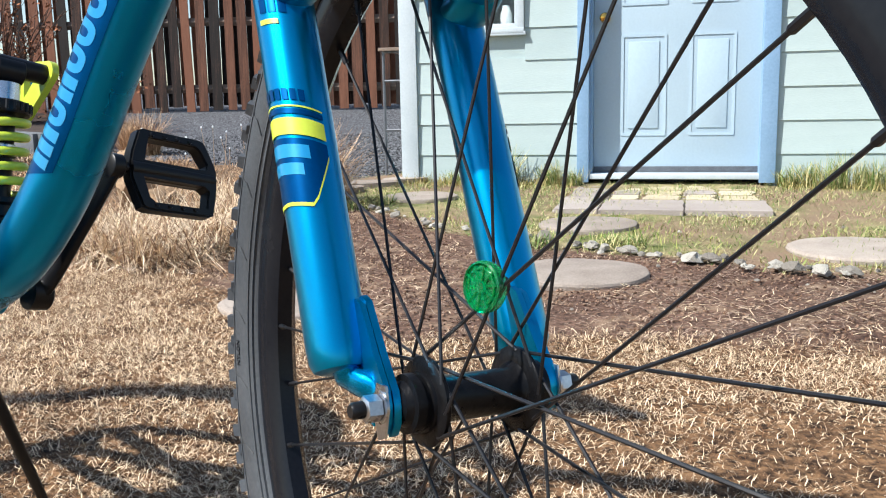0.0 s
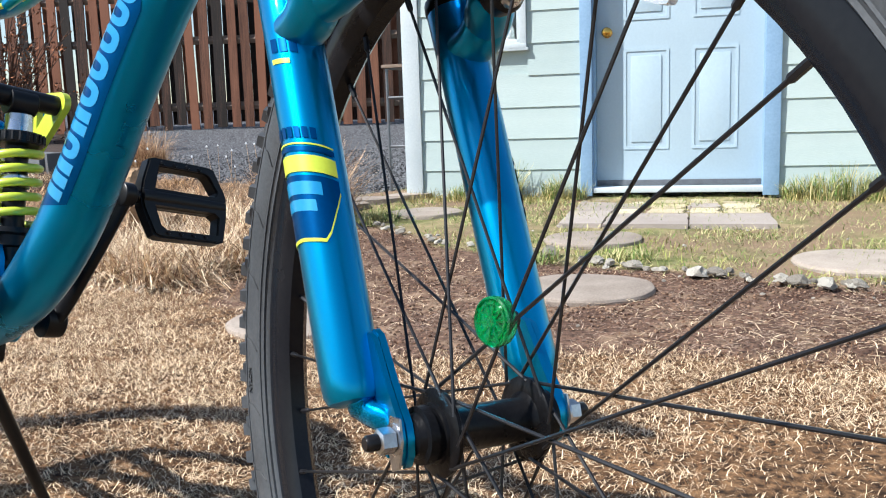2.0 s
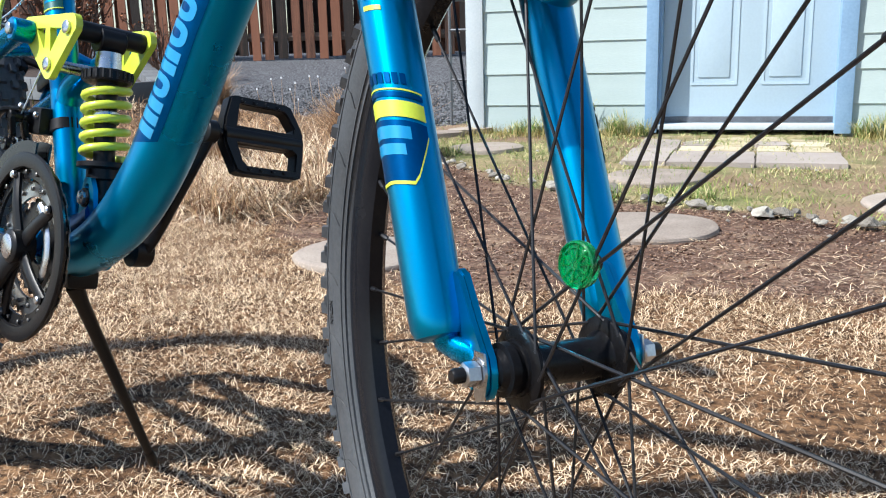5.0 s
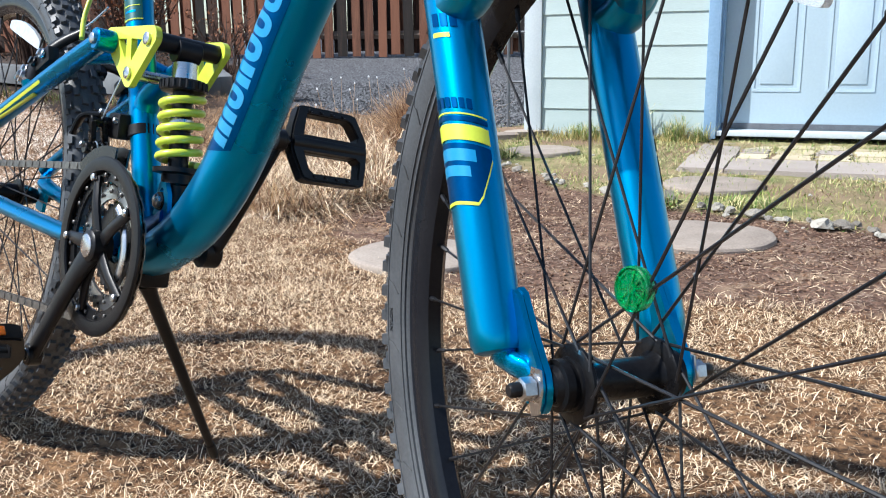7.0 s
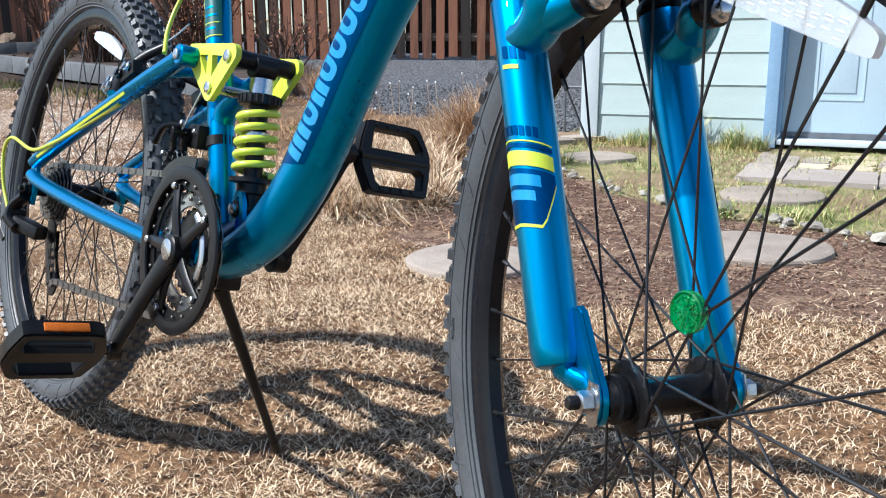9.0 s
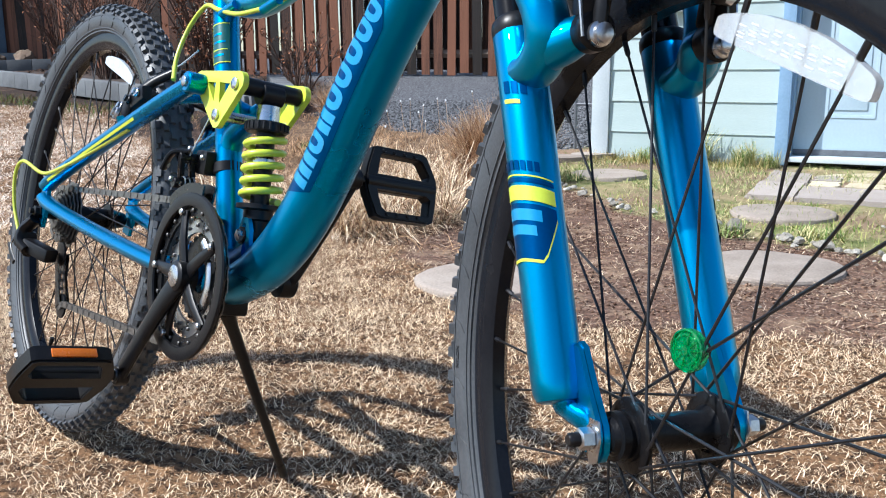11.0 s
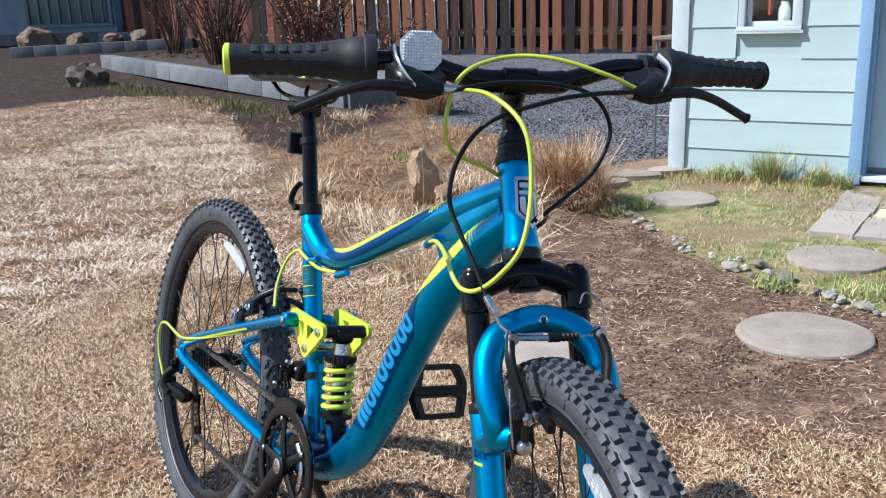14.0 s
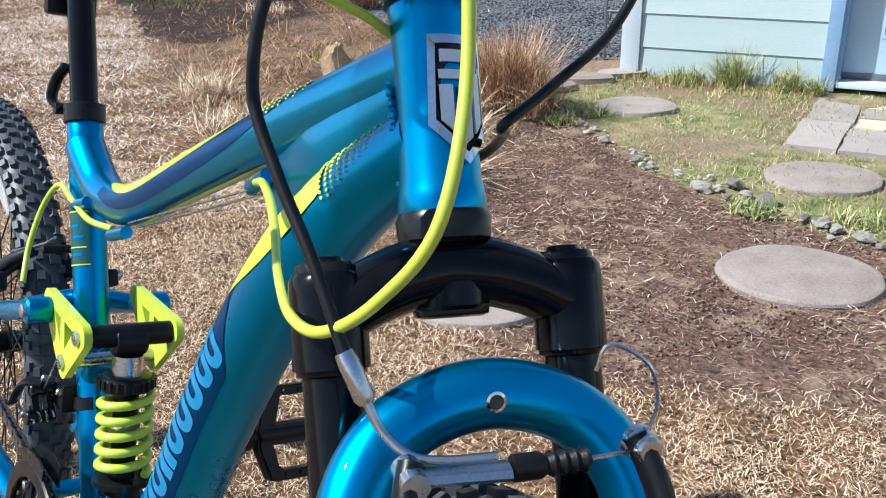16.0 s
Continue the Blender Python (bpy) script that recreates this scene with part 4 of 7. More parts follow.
for sy in (-1, 1):
    A0, A1 = (-14, 150) if sy < 0 else (50, 150)
    fall = lambda q: -0.005 - 0.009 * max(0.0, 1 - q / 0.62) ** 1.2
    low = lambda q: -0.008 + 0.022 * max(0.0, 1 - q / 0.22) - 0.004 * max(0.0, 1 - abs(q - 0.24) / 0.3)
    turn = lambda a: (a - A0) / (A1 - A0)

    def strip(name, z0, z1, b0, b1, mat, lift, slope=fall, label=""):
        part(name, leg_patch(lambda i, q: (z0, z1)[i] + slope(turn(b0 + (b1 - b0) * q)), b0, b1, lift, sy), mat, bike, label, m=STEER)

    part("decal_panel", leg_patch(lambda i, q: 0.4665 + low(q) if i == 0 else 0.5000 + fall(q), A0, A1, 0.0004, sy), NAVY, bike, m=STEER)
    strip("decal_edge", 0.4645, 0.4665, A0, A1, LIME, 0.0006, low)
    strip("decal_band", 0.5020, 0.5118, A0, A1, LIME, 0.0006, label="lime band round the fork leg")
    strip("decal_stripe", 0.4890, 0.4965, max(A0, 20), A1, SKYBLUE, 0.0006)
    strip("decal_stripe", 0.4795, 0.4860, max(A0, 34), A1, SKYBLUE, 0.0006)
    strip("decal_line", 0.5140, 0.5170, A0, A1, NAVY, 0.0006)
    strip("decal_line", 0.5180, 0.5190, A0, A1, LIME, 0.0006)
    if sy < 0:
        for k in range(7):
            strip("decal_print_bar", 0.5220, 0.5285, 14 + 15 * k, 25 + 15 * k, NAVY, 0.0006)
        for k in range(3):
            strip("decal_print_bar", 0.574, 0.5825, 22 + 20 * k, 37 + 20 * k, NAVY, 0.0006)
        strip("decal_print_bar", 0.567, 0.570, 40, 80, LIME, 0.0006)

# wheels
R0 = WHEEL_R
tyre = Shape()
prof = [(-0.0105, 0.2955), (-0.016, 0.299), (-0.021, 0.307), (-0.0245, 0.318), (-0.0235, 0.329), (-0.018, 0.3365), (-0.010, 0.3400), (0, 0.3410), (0.010, 0.3400), (0.018, 0.3365), (0.0235, 0.329), (0.0245, 0.318), (0.021, 0.307), (0.016, 0.299), (0.0105, 0.2955)]
tyre.lathe((0, 0, 0), Y, prof, 120, closed=True)


def knob(angle, y, length, width, tall, base_r, tilt, skew=0.0):
    """One tread block; tilt: degrees by which it leans outwards on the shoulder."""
    mt = Matrix.Rotation(angle, 4, Y) @ Matrix.Translation((0, y, base_r)) @ Matrix.Rotation(radians(-tilt), 4, "X") @ Matrix.Rotation(radians(skew), 4, "Z")
    co = []
    for k, h in ((1.0, -0.002), (0.86, tall)):
        co += [mt @ Vector((sx * length / 2 * k, sw * width / 2 * k, h)) for sx, sw in ((-1, -1), (1, -1), (1, 1), (-1, 1))]
    tyre.add(co, [(4, 5, 6, 7), (0, 1, 5, 4), (1, 2, 6, 5), (2, 3, 7, 6), (3, 0, 4, 7)])


PITCH = 90
for k in range(PITCH):
    a = 2 * math.pi * k / PITCH
    h = math.pi / PITCH
    for sgn in (-1, 1):
        knob(a + (h * 0.5 if sgn > 0 else 0), sgn * 0.0064, 0.0118, 0.0088, 0.0048, 0.3402, sgn * 9, sgn * 3)
        knob(a + h + (h * 0.4 if sgn > 0 else 0), sgn * 0.0152, 0.0112, 0.0078, 0.0046, 0.3380, sgn * 28, -sgn * 3)
        knob(a + (h * 0.5 if sgn < 0 else 0), sgn * 0.0224, 0.0108, 0.0080, 0.0042, 0.3322, sgn * 52, sgn * 3)
    if k % 2 == 0:
        for sgn in (-1, 1):
            knob(a + h * 1.1, sgn * 0.0238, 0.009, 0.006, 0.0022, 0.3285, sgn * 70)
# shallow moulded ribs on the sidewalls
for sgn in (-1, 1):
    for r_, w_ in ((0.3005, 0.0011), (0.3045, 0.0007), (0.3245, 0.0008)):
        yy = float(np.interp(r_, [0.2955, 0.299, 0.307, 0.318, 0.329], [0.0105, 0.016, 0.021, 0.0245, 0.0235]))
        tyre.lathe((0, sgn * yy, 0), Y, [(-w_, r_ - w_), (-w_, r_ + w_), (w_, r_ + w_), (w_, r_ - w_)], 120, closed=True)
TYRE = tyre.mesh("tyre", RUBBER, 35)
# zigzag mould lines from the tread's edge down each sidewall
mould = Shape()
for sgn in (-1, 1):
    for k in range(36):
        pts = []
        for r_, da in ((0.3310, 0.0), (0.3255, 0.004), (0.3215, 0.026), (0.3150, 0.030), (0.3070, 0.060)):
            yy = float(np.interp(r_, [0.2955, 0.299, 0.307, 0.318, 0.329, 0.3365], [0.0105, 0.016, 0.021, 0.0245, 0.0235, 0.018]))
            aa = 2 * math.pi * (k + 0.25) / 36 - da
            pts.append((r_ * math.sin(aa), sgn * (yy + 0.0002), r_ * math.cos(aa)))
        mould.sweep(pts, 0.0006, 4, caps=False)
MOULD = mould.mesh("mould_line", GRIP)
RIM_M = Shape().lathe((0, 0, 0), Y, [(-0.0125, 0.2995), (-0.0135, 0.3005), (-0.0135, 0.288), (-0.0115, 0.279), (-0.006, 0.2725), (0.006, 0.2725), (0.0115, 0.279), (0.0135, 0.288), (0.0135, 0.3005), (0.0125, 0.2995), (0.011, 0.291), (-0.011, 0.291)], 120, closed=True).mesh("rim", RIM)


def build_wheel(name, centre, steer_m, flange, flange_r, hub_profile, label):
    rim = part(name, RIM_M, RIM, bike, label, m=steer_m @ Matrix.Translation(centre))
    tyre_ob = part("tyre", TYRE, RUBBER, rim, "black knobbly tyre")
    tagged(part("mould_line", MOULD, GRIP, tyre_ob), kind="stuff")
    part("hub", Shape().lathe((0, 0, 0), Y, hub_profile, 28), HUB, rim, "black hub")
    meshes = {}
    for j in range(36):
        sd = j % 2
        dr = 1 if (j // 2 + sd) % 2 == 0 else -1
        if (sd, dr) not in meshes:
            fy = flange[sd] + dr * 0.0012
            hub_a = -dr * radians(66)
            p0 = Vector((flange_r * math.sin(hub_a), fy, flange_r * math.cos(hub_a)))
            p1 = Vector((0, (0.003 if sd else -0.003), 0.276))
            sh = Shape().sweep([p0, p0.lerp(p1, 0.06), p1.lerp(p0, 0.06), p1], [0.00125, 0.00105, 0.00105, 0.00105], 6)
            sh.sweep([p1.lerp(p0, 0.055), p1.lerp(p0, 0.05), p1], [0.0013, 0.0021, 0.0021], 6)
            meshes[sd, dr] = sh.mesh("spoke", SPOKE)
        part("spoke", meshes[sd, dr], SPOKE, rim, m=Matrix.Rotation(radians(10 * j + 9.3), 4, Y))
    part("valve", Shape().cyl((0, 0, 0.274), (0, 0, 0.238), 0.0026, n=10).cyl((0, 0, 0.248), (0, 0, 0.236), 0.0038, n=10), BLACK, rim, m=Matrix.Rotation(radians(200), 4, Y))
    return rim


fl = 0.0245
hub_f = [(-0.048, 0.007), (-0.047, 0.0105), (-0.0435, 0.0125), (-0.043, 0.0158), (-0.038, 0.0162), (-0.0375, 0.0150), (-0.0345, 0.0150), (-0.034, 0.0165), (-0.0325, 0.0170), (-0.032, fl - 0.001), (-0.0312, fl), (-0.0290, fl), (-0.0282, fl - 0.001), (-0.0275, 0.0160), (-0.0235, 0.0128), (0.0235, 0.0128), (0.0275, 0.0160), (0.0282, fl - 0.001), (0.0290, fl), (0.0312, fl), (0.032, fl - 0.001), (0.0325, 0.0170), (0.034, 0.0165), (0.0345, 0.0150), (0.0375, 0.0150), (0.038, 0.0162), (0.043, 0.0158), (0.0435, 0.0125), (0.047, 0.0105), (0.048, 0.007)]
front_wheel = build_wheel("front_wheel", FRONT, STEER, (-0.0301, 0.0301), 0.0225, hub_f, "black spoked front wheel")
hub_r = [(-0.064, 0.006), (-0.062, 0.010), (-0.028, 0.012), (-0.027, fl), (-0.024, fl), (-0.023, 0.016), (0.030, 0.016), (0.031, fl), (0.034, fl), (0.036, 0.018), (0.060, 0.012), (0.064, 0.007)]
rear_wheel = build_wheel("rear_wheel", REAR, Matrix.Identity(4), (-0.025, 0.033), 0.0235, hub_r, "black spoked rear wheel")

# reflectors in the spokes
for wheel, ang in ((front_wheel, 19.0), (rear_wheel, 15.0)):
    m = Matrix.Rotation(radians(ang), 4, Y) @ Matrix.Translation((0, -0.004, 0.2525)) @ pose(0, 0, 0, 90, 0, 0)
    half = [(0.0650, 0.0030), (0.0640, 0.0052), (0.0600, 0.0068), (0.0450, 0.0090), (0.0250, 0.0108), (0.0, 0.0114)]
    upper = half + [(-x, y) for x, y in reversed(half[:-1])]
    arch_y = lambda x: -0.0050 * (x / 0.065) ** 2
    loop = [(x, y + arch_y(x)) for x, y in upper] + [(x, -y + arch_y(x)) for x, y in reversed(upper)]
    rf = part("spoke_reflector", Shape().plate(loop, [], m, 0.0050), WHITE_REF if wheel is rear_wheel else CLEAR_REF, wheel, "white tapered spoke reflector with faint print")
    if wheel is front_wheel:
        bar_mesh = Shape().box((0.0066, 0.0010, 0.0002), Matrix.Identity(4)).mesh("print_bar", PRINT)
        for i in range(9):
            for j in range(6):
                if (i * 3 + j * 2) % 5 > 1:
                    part("print_bar", bar_mesh, PRINT, rf, m=m @ Matrix.Translation((-0.040 + 0.0100 * i, -0.0058 + 0.0021 * j + arch_y(-0.040 + 0.0100 * i), 0.0026)))
# green bead light on a front spoke
gm = Matrix.Translation((0.046, -0.024, 0.0665))
face = (Vector((0.16, -0.97, 0.02))).normalized()
gd = Shape().lathe(gm.translation, face, [(-0.003, 0.0095), (-0.002, 0.0124), (0.002, 0.0131), (0.0036, 0.0127), (0.0042, 0.0116), (0.0028, 0.0108), (0.0030, 0.003), (0.0046, 0.0028)], 32)
disc = part("green_spoke_reflector", gd, GREEN_PL, front_wheel, "round green plastic reflector clipped to the spokes")
e1 = face.orthogonal().normalized()
e2 = face.cross(e1)
ribs = Shape()
for k in range(10):
    a = 2 * math.pi * k / 10
    u_ = e1 * math.cos(a) + e2 * math.sin(a)
    ribs.sweep([gm.translation + face * 0.0034 + u_ * 0.003, gm.translation + face * 0.0034 + u_ * 0.0111], 0.0007, 5)
ribs.sweep([gm.translation + face * 0.0034 + (e1 * math.cos(2 * math.pi * k / 24) + e2 * math.sin(2 * math.pi * k / 24)) * 0.009 for k in range(24)], 0.0006, 5, closed=True)
part("reflector_ribs", ribs, GREEN_PL, disc)
part("reflector_clip", Shape().cyl(gm.translation - face * 0.003, gm.translation - face * 0.012, 0.005, n=12), BLACK, disc)
# moulded word on the tyre's right sidewall
cu = bpy.data.curves.new("tyre_lettering", "FONT")
cu.body, cu.size, cu.extrude, cu.align_x, cu.align_y = "NYLON", 0.0062, 0.0003, "CENTER", "CENTER"
cu.materials.append(GRIP)
ob = new("tyre_lettering", cu)
ob.parent = front_wheel
aw = radians(-95.5)
ob.matrix_local = Matrix.Rotation(aw, 4, Y) @ Matrix.Translation((0, -0.0244, 0.3160)) @ pose(0, 0, 0, 90 + 12, 0, 0)

# swingarm
for sy in (-1, 1):
    up_s = smooth([(0.456, sy * 0.056, 0.564), (0.36, sy * 0.060, 0.530), (0.16, sy * 0.066, 0.455), (0.04, sy * 0.070, 0.407), (0.008, sy * 0.070, 0.392)], 5)
    st = part("seat_stay", Shape().sweep(up_s, [(0.0100, 0.0132)] * len(up_s), 14), BLUE_DARK, bike, "blue metallic seat stay")
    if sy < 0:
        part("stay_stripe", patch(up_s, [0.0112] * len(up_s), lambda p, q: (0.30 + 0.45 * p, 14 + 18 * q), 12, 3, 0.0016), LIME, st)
    part("stay_pivot", Shape().cyl((0.456, sy * 0.044, 0.564), (0.456, sy * 0.067, 0.564), 0.0125, n=20, bevel=0.0015), BLUE_DARK, st)
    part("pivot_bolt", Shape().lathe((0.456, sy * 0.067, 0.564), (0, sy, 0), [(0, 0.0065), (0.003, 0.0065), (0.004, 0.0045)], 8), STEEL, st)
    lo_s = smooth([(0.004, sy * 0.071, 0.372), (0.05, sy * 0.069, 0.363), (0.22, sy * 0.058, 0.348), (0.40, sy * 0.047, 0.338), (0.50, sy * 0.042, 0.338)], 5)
    part("chain_stay", Shape().sweep(lo_s, [(0.0105, 0.0120 + 0.0030 * k / len(lo_s)) for k in range(len(lo_s))], 14), BLUE_DARK, bike, "blue metallic chain stay")
    loop = [(-0.016, -0.020), (0.010, -0.024), (0.020, 0.012), (0.014, 0.046), (0.0, 0.050), (-0.010, 0.036)]
    part("rear_dropout", Shape().plate(loop, [], Matrix.Translation((0.004, sy * 0.0695, 0.350)) @ pose(0, 0, 0, 90, 0, 0), 0.006), BLUE_DARK, bike)
    part("pivot_bolt", Shape().lathe((0.006, sy * 0.072, 0.393), (0, sy, 0), [(0, 0.008), (0.005, 0.008), (0.006, 0.006)], 12), STEEL, bike)
    part("axle_nut", Shape().lathe((0, sy * 0.073, 0.350), (0, sy, 0), [(0, 0.011), (0.002, 0.011), (0.0025, 0.0085), (0.009, 0.0085), (0.010, 0.007)], 6).lathe((0, sy * 0.083, 0.350), (0, sy, 0), [(0, 0.0046), (0.006, 0.0046)], 12), BLACK_METAL, bike)
part("stay_bridge", Shape().sweep(smooth([(0.398, -0.058, 0.545), (0.402, 0, 0.556), (0.398, 0.058, 0.545)], 5), 0.0095, 12), BLUE_DARK, bike)
part("chain_stay_bridge", Shape().sweep(smooth([(0.395, -0.048, 0.338), (0.40, 0, 0.338), (0.395, 0.048, 0.338)], 5), 0.009, 12), BLUE_DARK, bike)
# lime link plates, cross axle, coil shock
for sy in (-1, 1):
    loop = []
    for cx, cy, a0, a1 in ((0.446, 0.569, 80, 200), (0.503, 0.527, 230, 330), (0.545, 0.569, -20, 100)):
        loop += [(cx + 0.0125 * math.cos(radians(a0 + (a1 - a0) * i / 6)), cy + 0.0125 * math.sin(radians(a0 + (a1 - a0) * i / 6))) for i in range(7)]
    hole_a = [(0.468, 0.568), (0.489, 0.568), (0.491, 0.545)]
    hole_b = [(0.500, 0.568), (0.526, 0.567), (0.505, 0.543)]
    pl = part("rocker_plate", Shape().plate(loop, [hole_a, hole_b], Matrix.Translation((0, sy * 0.041, 0)) @ pose(0, 0, 0, 90, 0, 0), 0.007), LIME, bike, "lime triangular rocker plate with cut-outs")
    for bx, bz in ((0.503, 0.530), (0.540, 0.567)):
        part("rocker_bolt", Shape().lathe((bx, sy * 0.0445, bz), (0, sy, 0), [(0, 0.007), (0.003, 0.007), (0.004, 0.005)], 12), STEEL, pl)
part("rocker_axle", Shape().cyl((0.540, -0.040, 0.567), (0.540, 0.040, 0.567), 0.0105, n=20, bevel=0.001), BLACK, bike)
part("rocker_pivot", Shape().cyl((0.503, -0.040, 0.530), (0.503, 0.040, 0.530), 0.0065, n=16), STEEL, bike)
part("rocker_mount", Shape().sweep(smooth([(SEAT_X(0.49), 0, 0.49), (SEAT_X(0.51) + 0.018, 0, 0.512), (0.503, 0, 0.530)], 4), [(0.015, 0.016 - 0.0007 * i) for i in range(9)], 14, flat=Y), BLUE_DARK, bike)
ST, SB = Vector((0.541, 0, 0.562)), Vector((0.560, 0, 0.398))
ax_s = (ST - SB).normalized()
sh = Shape()
sh.lathe(SB, ax_s, [(-0.012, 0.009), (0, 0.011), (0.018, 0.012), (0.020, 0.017), (0.030, 0.017), (0.032, 0.0265), (0.037, 0.0265), (0.038, 0.011), (0.120, 0.011), (0.121, 0.0235), (0.123, 0.0245), (0.131, 0.0245), (0.133, 0.0225), (0.134, 0.016)], 26)
for k in range(22):
    a = 2 * math.pi * k / 22
    e_a = ax_s.orthogonal().normalized()
    out = e_a * math.cos(a) + ax_s.cross(e_a) * math.sin(a)
    sh.cyl(SB + ax_s * 0.123 + out * 0.0243, SB + ax_s * 0.132 + out * 0.0243, 0.0018, n=6)
shock = part("shock_absorber", sh, BLACK, bike, "black shock absorber with a lime coil spring")
part("shock_shaft", Shape().lathe(SB, ax_s, [(0.078, 0.0122), (0.079, 0.0135), (0.090, 0.0135), (0.091, 0.0122)], 20), STEEL, shock)
part("shock_collar", Shape().lathe(SB, ax_s, [(0.134, 0.0135), (0.152, 0.0135)], 20), STEEL, shock)
part("upper_shock_eye", Shape().cyl(ST - Y * 0.014, ST + Y * 0.014, 0.0135, n=18, bevel=0.001), BLACK, shock)
part("lower_shock_eye", Shape().cyl(SB - Y * 0.020, SB + Y * 0.020, 0.010, n=18), BLACK, shock)
e1 = ax_s.orthogonal().normalized()
e2 = ax_s.cross(e1)
coil = []
turns = 5.3
for i in range(int(turns * 22) + 1):
    a = 2 * math.pi * i / 22
    coil.append(SB + ax_s * (0.041 + 0.0765 * i / (turns * 22)) + (e1 * math.cos(a) + e2 * math.sin(a)) * 0.0215)
part("coil_spring", Shape().sweep(coil, 0.0043, 10), LIME, shock, "lime coil spring")
for sy in (-1, 1):
    part("shock_bolt", Shape().lathe((SB.x, sy * 0.020, SB.z), (0, sy, 0), [(0, 0.0075), (0.004, 0.0075), (0.005, 0.005)], 8), STEEL, bike)

# seat post, clamp, saddle
post = Shape().sweep([(SEAT_X(z), 0, z) for z in (0.72, 0.80, 0.90)], 0.0132, 20)
part("seat_post", post, BLACK_GLOSS, bike, "gloss black seat post")
s = Shape().lathe((SEAT_X(0.728), 0, 0.728), Vector((-0.371, 0, 1)), [(0, 0.0185), (0.001, 0.0198), (0.018, 0.0198), (0.019, 0.0165)], 24)
clamp = part("seat_clamp", s, BLACK_METAL, bike)
qr = smooth([(SEAT_X(0.737) - 0.022, -0.016, 0.737), (SEAT_X(0.737) - 0.036, -0.022, 0.745), (SEAT_X(0.737) - 0.038, -0.018, 0.765), (SEAT_X(0.737) - 0.028, -0.012, 0.780)], 5)
part("quick_release", Shape().sweep(qr, [(0.004, 0.006)] * len(qr), 10).cyl((SEAT_X(0.737) - 0.026, -0.022, 0.737), (SEAT_X(0.737) - 0.026, 0.020, 0.737), 0.006, n=12), BLACK_METAL, clamp)
s = Shape().cyl((0.298, -0.013, 0.908), (0.298, 0.013, 0.908), 0.016, n=16, bevel=0.002)
s.box((0.056, 0.050, 0.012), Matrix.Translation((0.300, 0, 0.922)), 0.003)
s.box((0.040, 0.040, 0.026), Matrix.Translation((0.300, 0, 0.908)), 0.006)
for sy in (-1, 1):
    s.sweep(smooth([(0.215, sy * 0.035, 0.948), (0.245, sy * 0.023, 0.928), (0.345, sy * 0.021, 0.926), (0.400, sy * 0.012, 0.952)], 5), 0.0038, 8)
part("saddle_clamp", s, BLACK_METAL, bike)
SAD = [(0.160, 0.030, 0.962, 0.018), (0.166, 0.060, 0.968, 0.044), (0.190, 0.080, 0.974, 0.058), (0.225, 0.081, 0.975, 0.058), (0.265, 0.068, 0.971, 0.046), (0.310, 0.048, 0.968, 0.032), (0.360, 0.029, 0.967, 0.023), (0.405, 0.022, 0.968, 0.021), (0.424, 0.016, 0.966, 0.017), (0.430, 0.008, 0.962, 0.010)]
sv, sf, NS = [], [], 22
for x, w2, zt, dp in SAD:
    for j in range(NS):
        a = 2 * math.pi * j / NS
        c_, s_ = math.cos(a), math.sin(a)
        yy = w2 * math.copysign(abs(c_) ** 0.75, c_)
        zz = zt + (0.010 * s_ if s_ > 0 else dp * s_ * (0.35 + 0.65 * abs(c_) ** 1.5)) + 0.006 * (1 - (x - 0.30) ** 2 / 0.02) * 0 - 0.006 * abs(c_) ** 3 * (s_ > 0)
        sv.append((x, yy, zz))
for i in range(len(SAD) - 1):
    sf += [(i * NS + j, i * NS + (j + 1) % NS, (i + 1) * NS + (j + 1) % NS, (i + 1) * NS + j) for j in range(NS)]
sf += [tuple(range(NS)), tuple((len(SAD) - 1) * NS + j for j in range(NS))]
saddle = part("saddle", Shape().add(sv, sf), SADDLE, bike, "dark grey vinyl saddle", angle=70)
part("saddle_mark", Shape().box((0.026, 0.0016, 0.006), Matrix.Translation((0.335, -0.0375, 0.962)) @ pose(0, 0, 0, 0, 0, 18), 0.0004), LIME, saddle)
s = Shape().box((0.014, 0.050, 0.038), Matrix.Translation((SEAT_X(0.845) - 0.034, 0, 0.845)) @ pose(0, 0, 0, 0, -12, 0), 0.004)
rr_ = part("rear_reflector", s, BLACK, bike, "black seat post reflector housing with a red lens")
part("lens", Shape().box((0.004, 0.044, 0.032), Matrix.Translation((SEAT_X(0.845) - 0.042, 0, 0.8435)) @ pose(0, 0, 0, 0, -12, 0), 0.001), RED, rr_, "dark red lens")
part("reflector_bracket", Shape().lathe((SEAT_X(0.85), 0, 0.845), Vector((-0.371, 0, 1)), [(0, 0.0148), (0.001, 0.016), (0.012, 0.016), (0.013, 0.0148)], 18).box((0.024, 0.012, 0.010), Matrix.Translation((SEAT_X(0.85) - 0.020, 0, 0.850))), BLACK, rr_)

# cranks, chainrings, pedals
BB = Vector((0.528, 0, 0.341))


def ring(y, r_in, r_out, teeth, thick):
    n_ = teeth * 4
    outer = [((r_out + (0.0016 if i % 4 in (0, 1) else -0.0024)) * math.cos(2 * math.pi * i / n_), (r_out + (0.0016 if i % 4 in (0, 1) else -0.0024)) * math.sin(2 * math.pi * i / n_)) for i in range(n_)]
    return Shape().plate(outer, [circle(0, 0, r_in, 48)], Matrix.Translation((BB.x, y, BB.z)) @ pose(0, 0, 0, 90, 0, 0), thick)


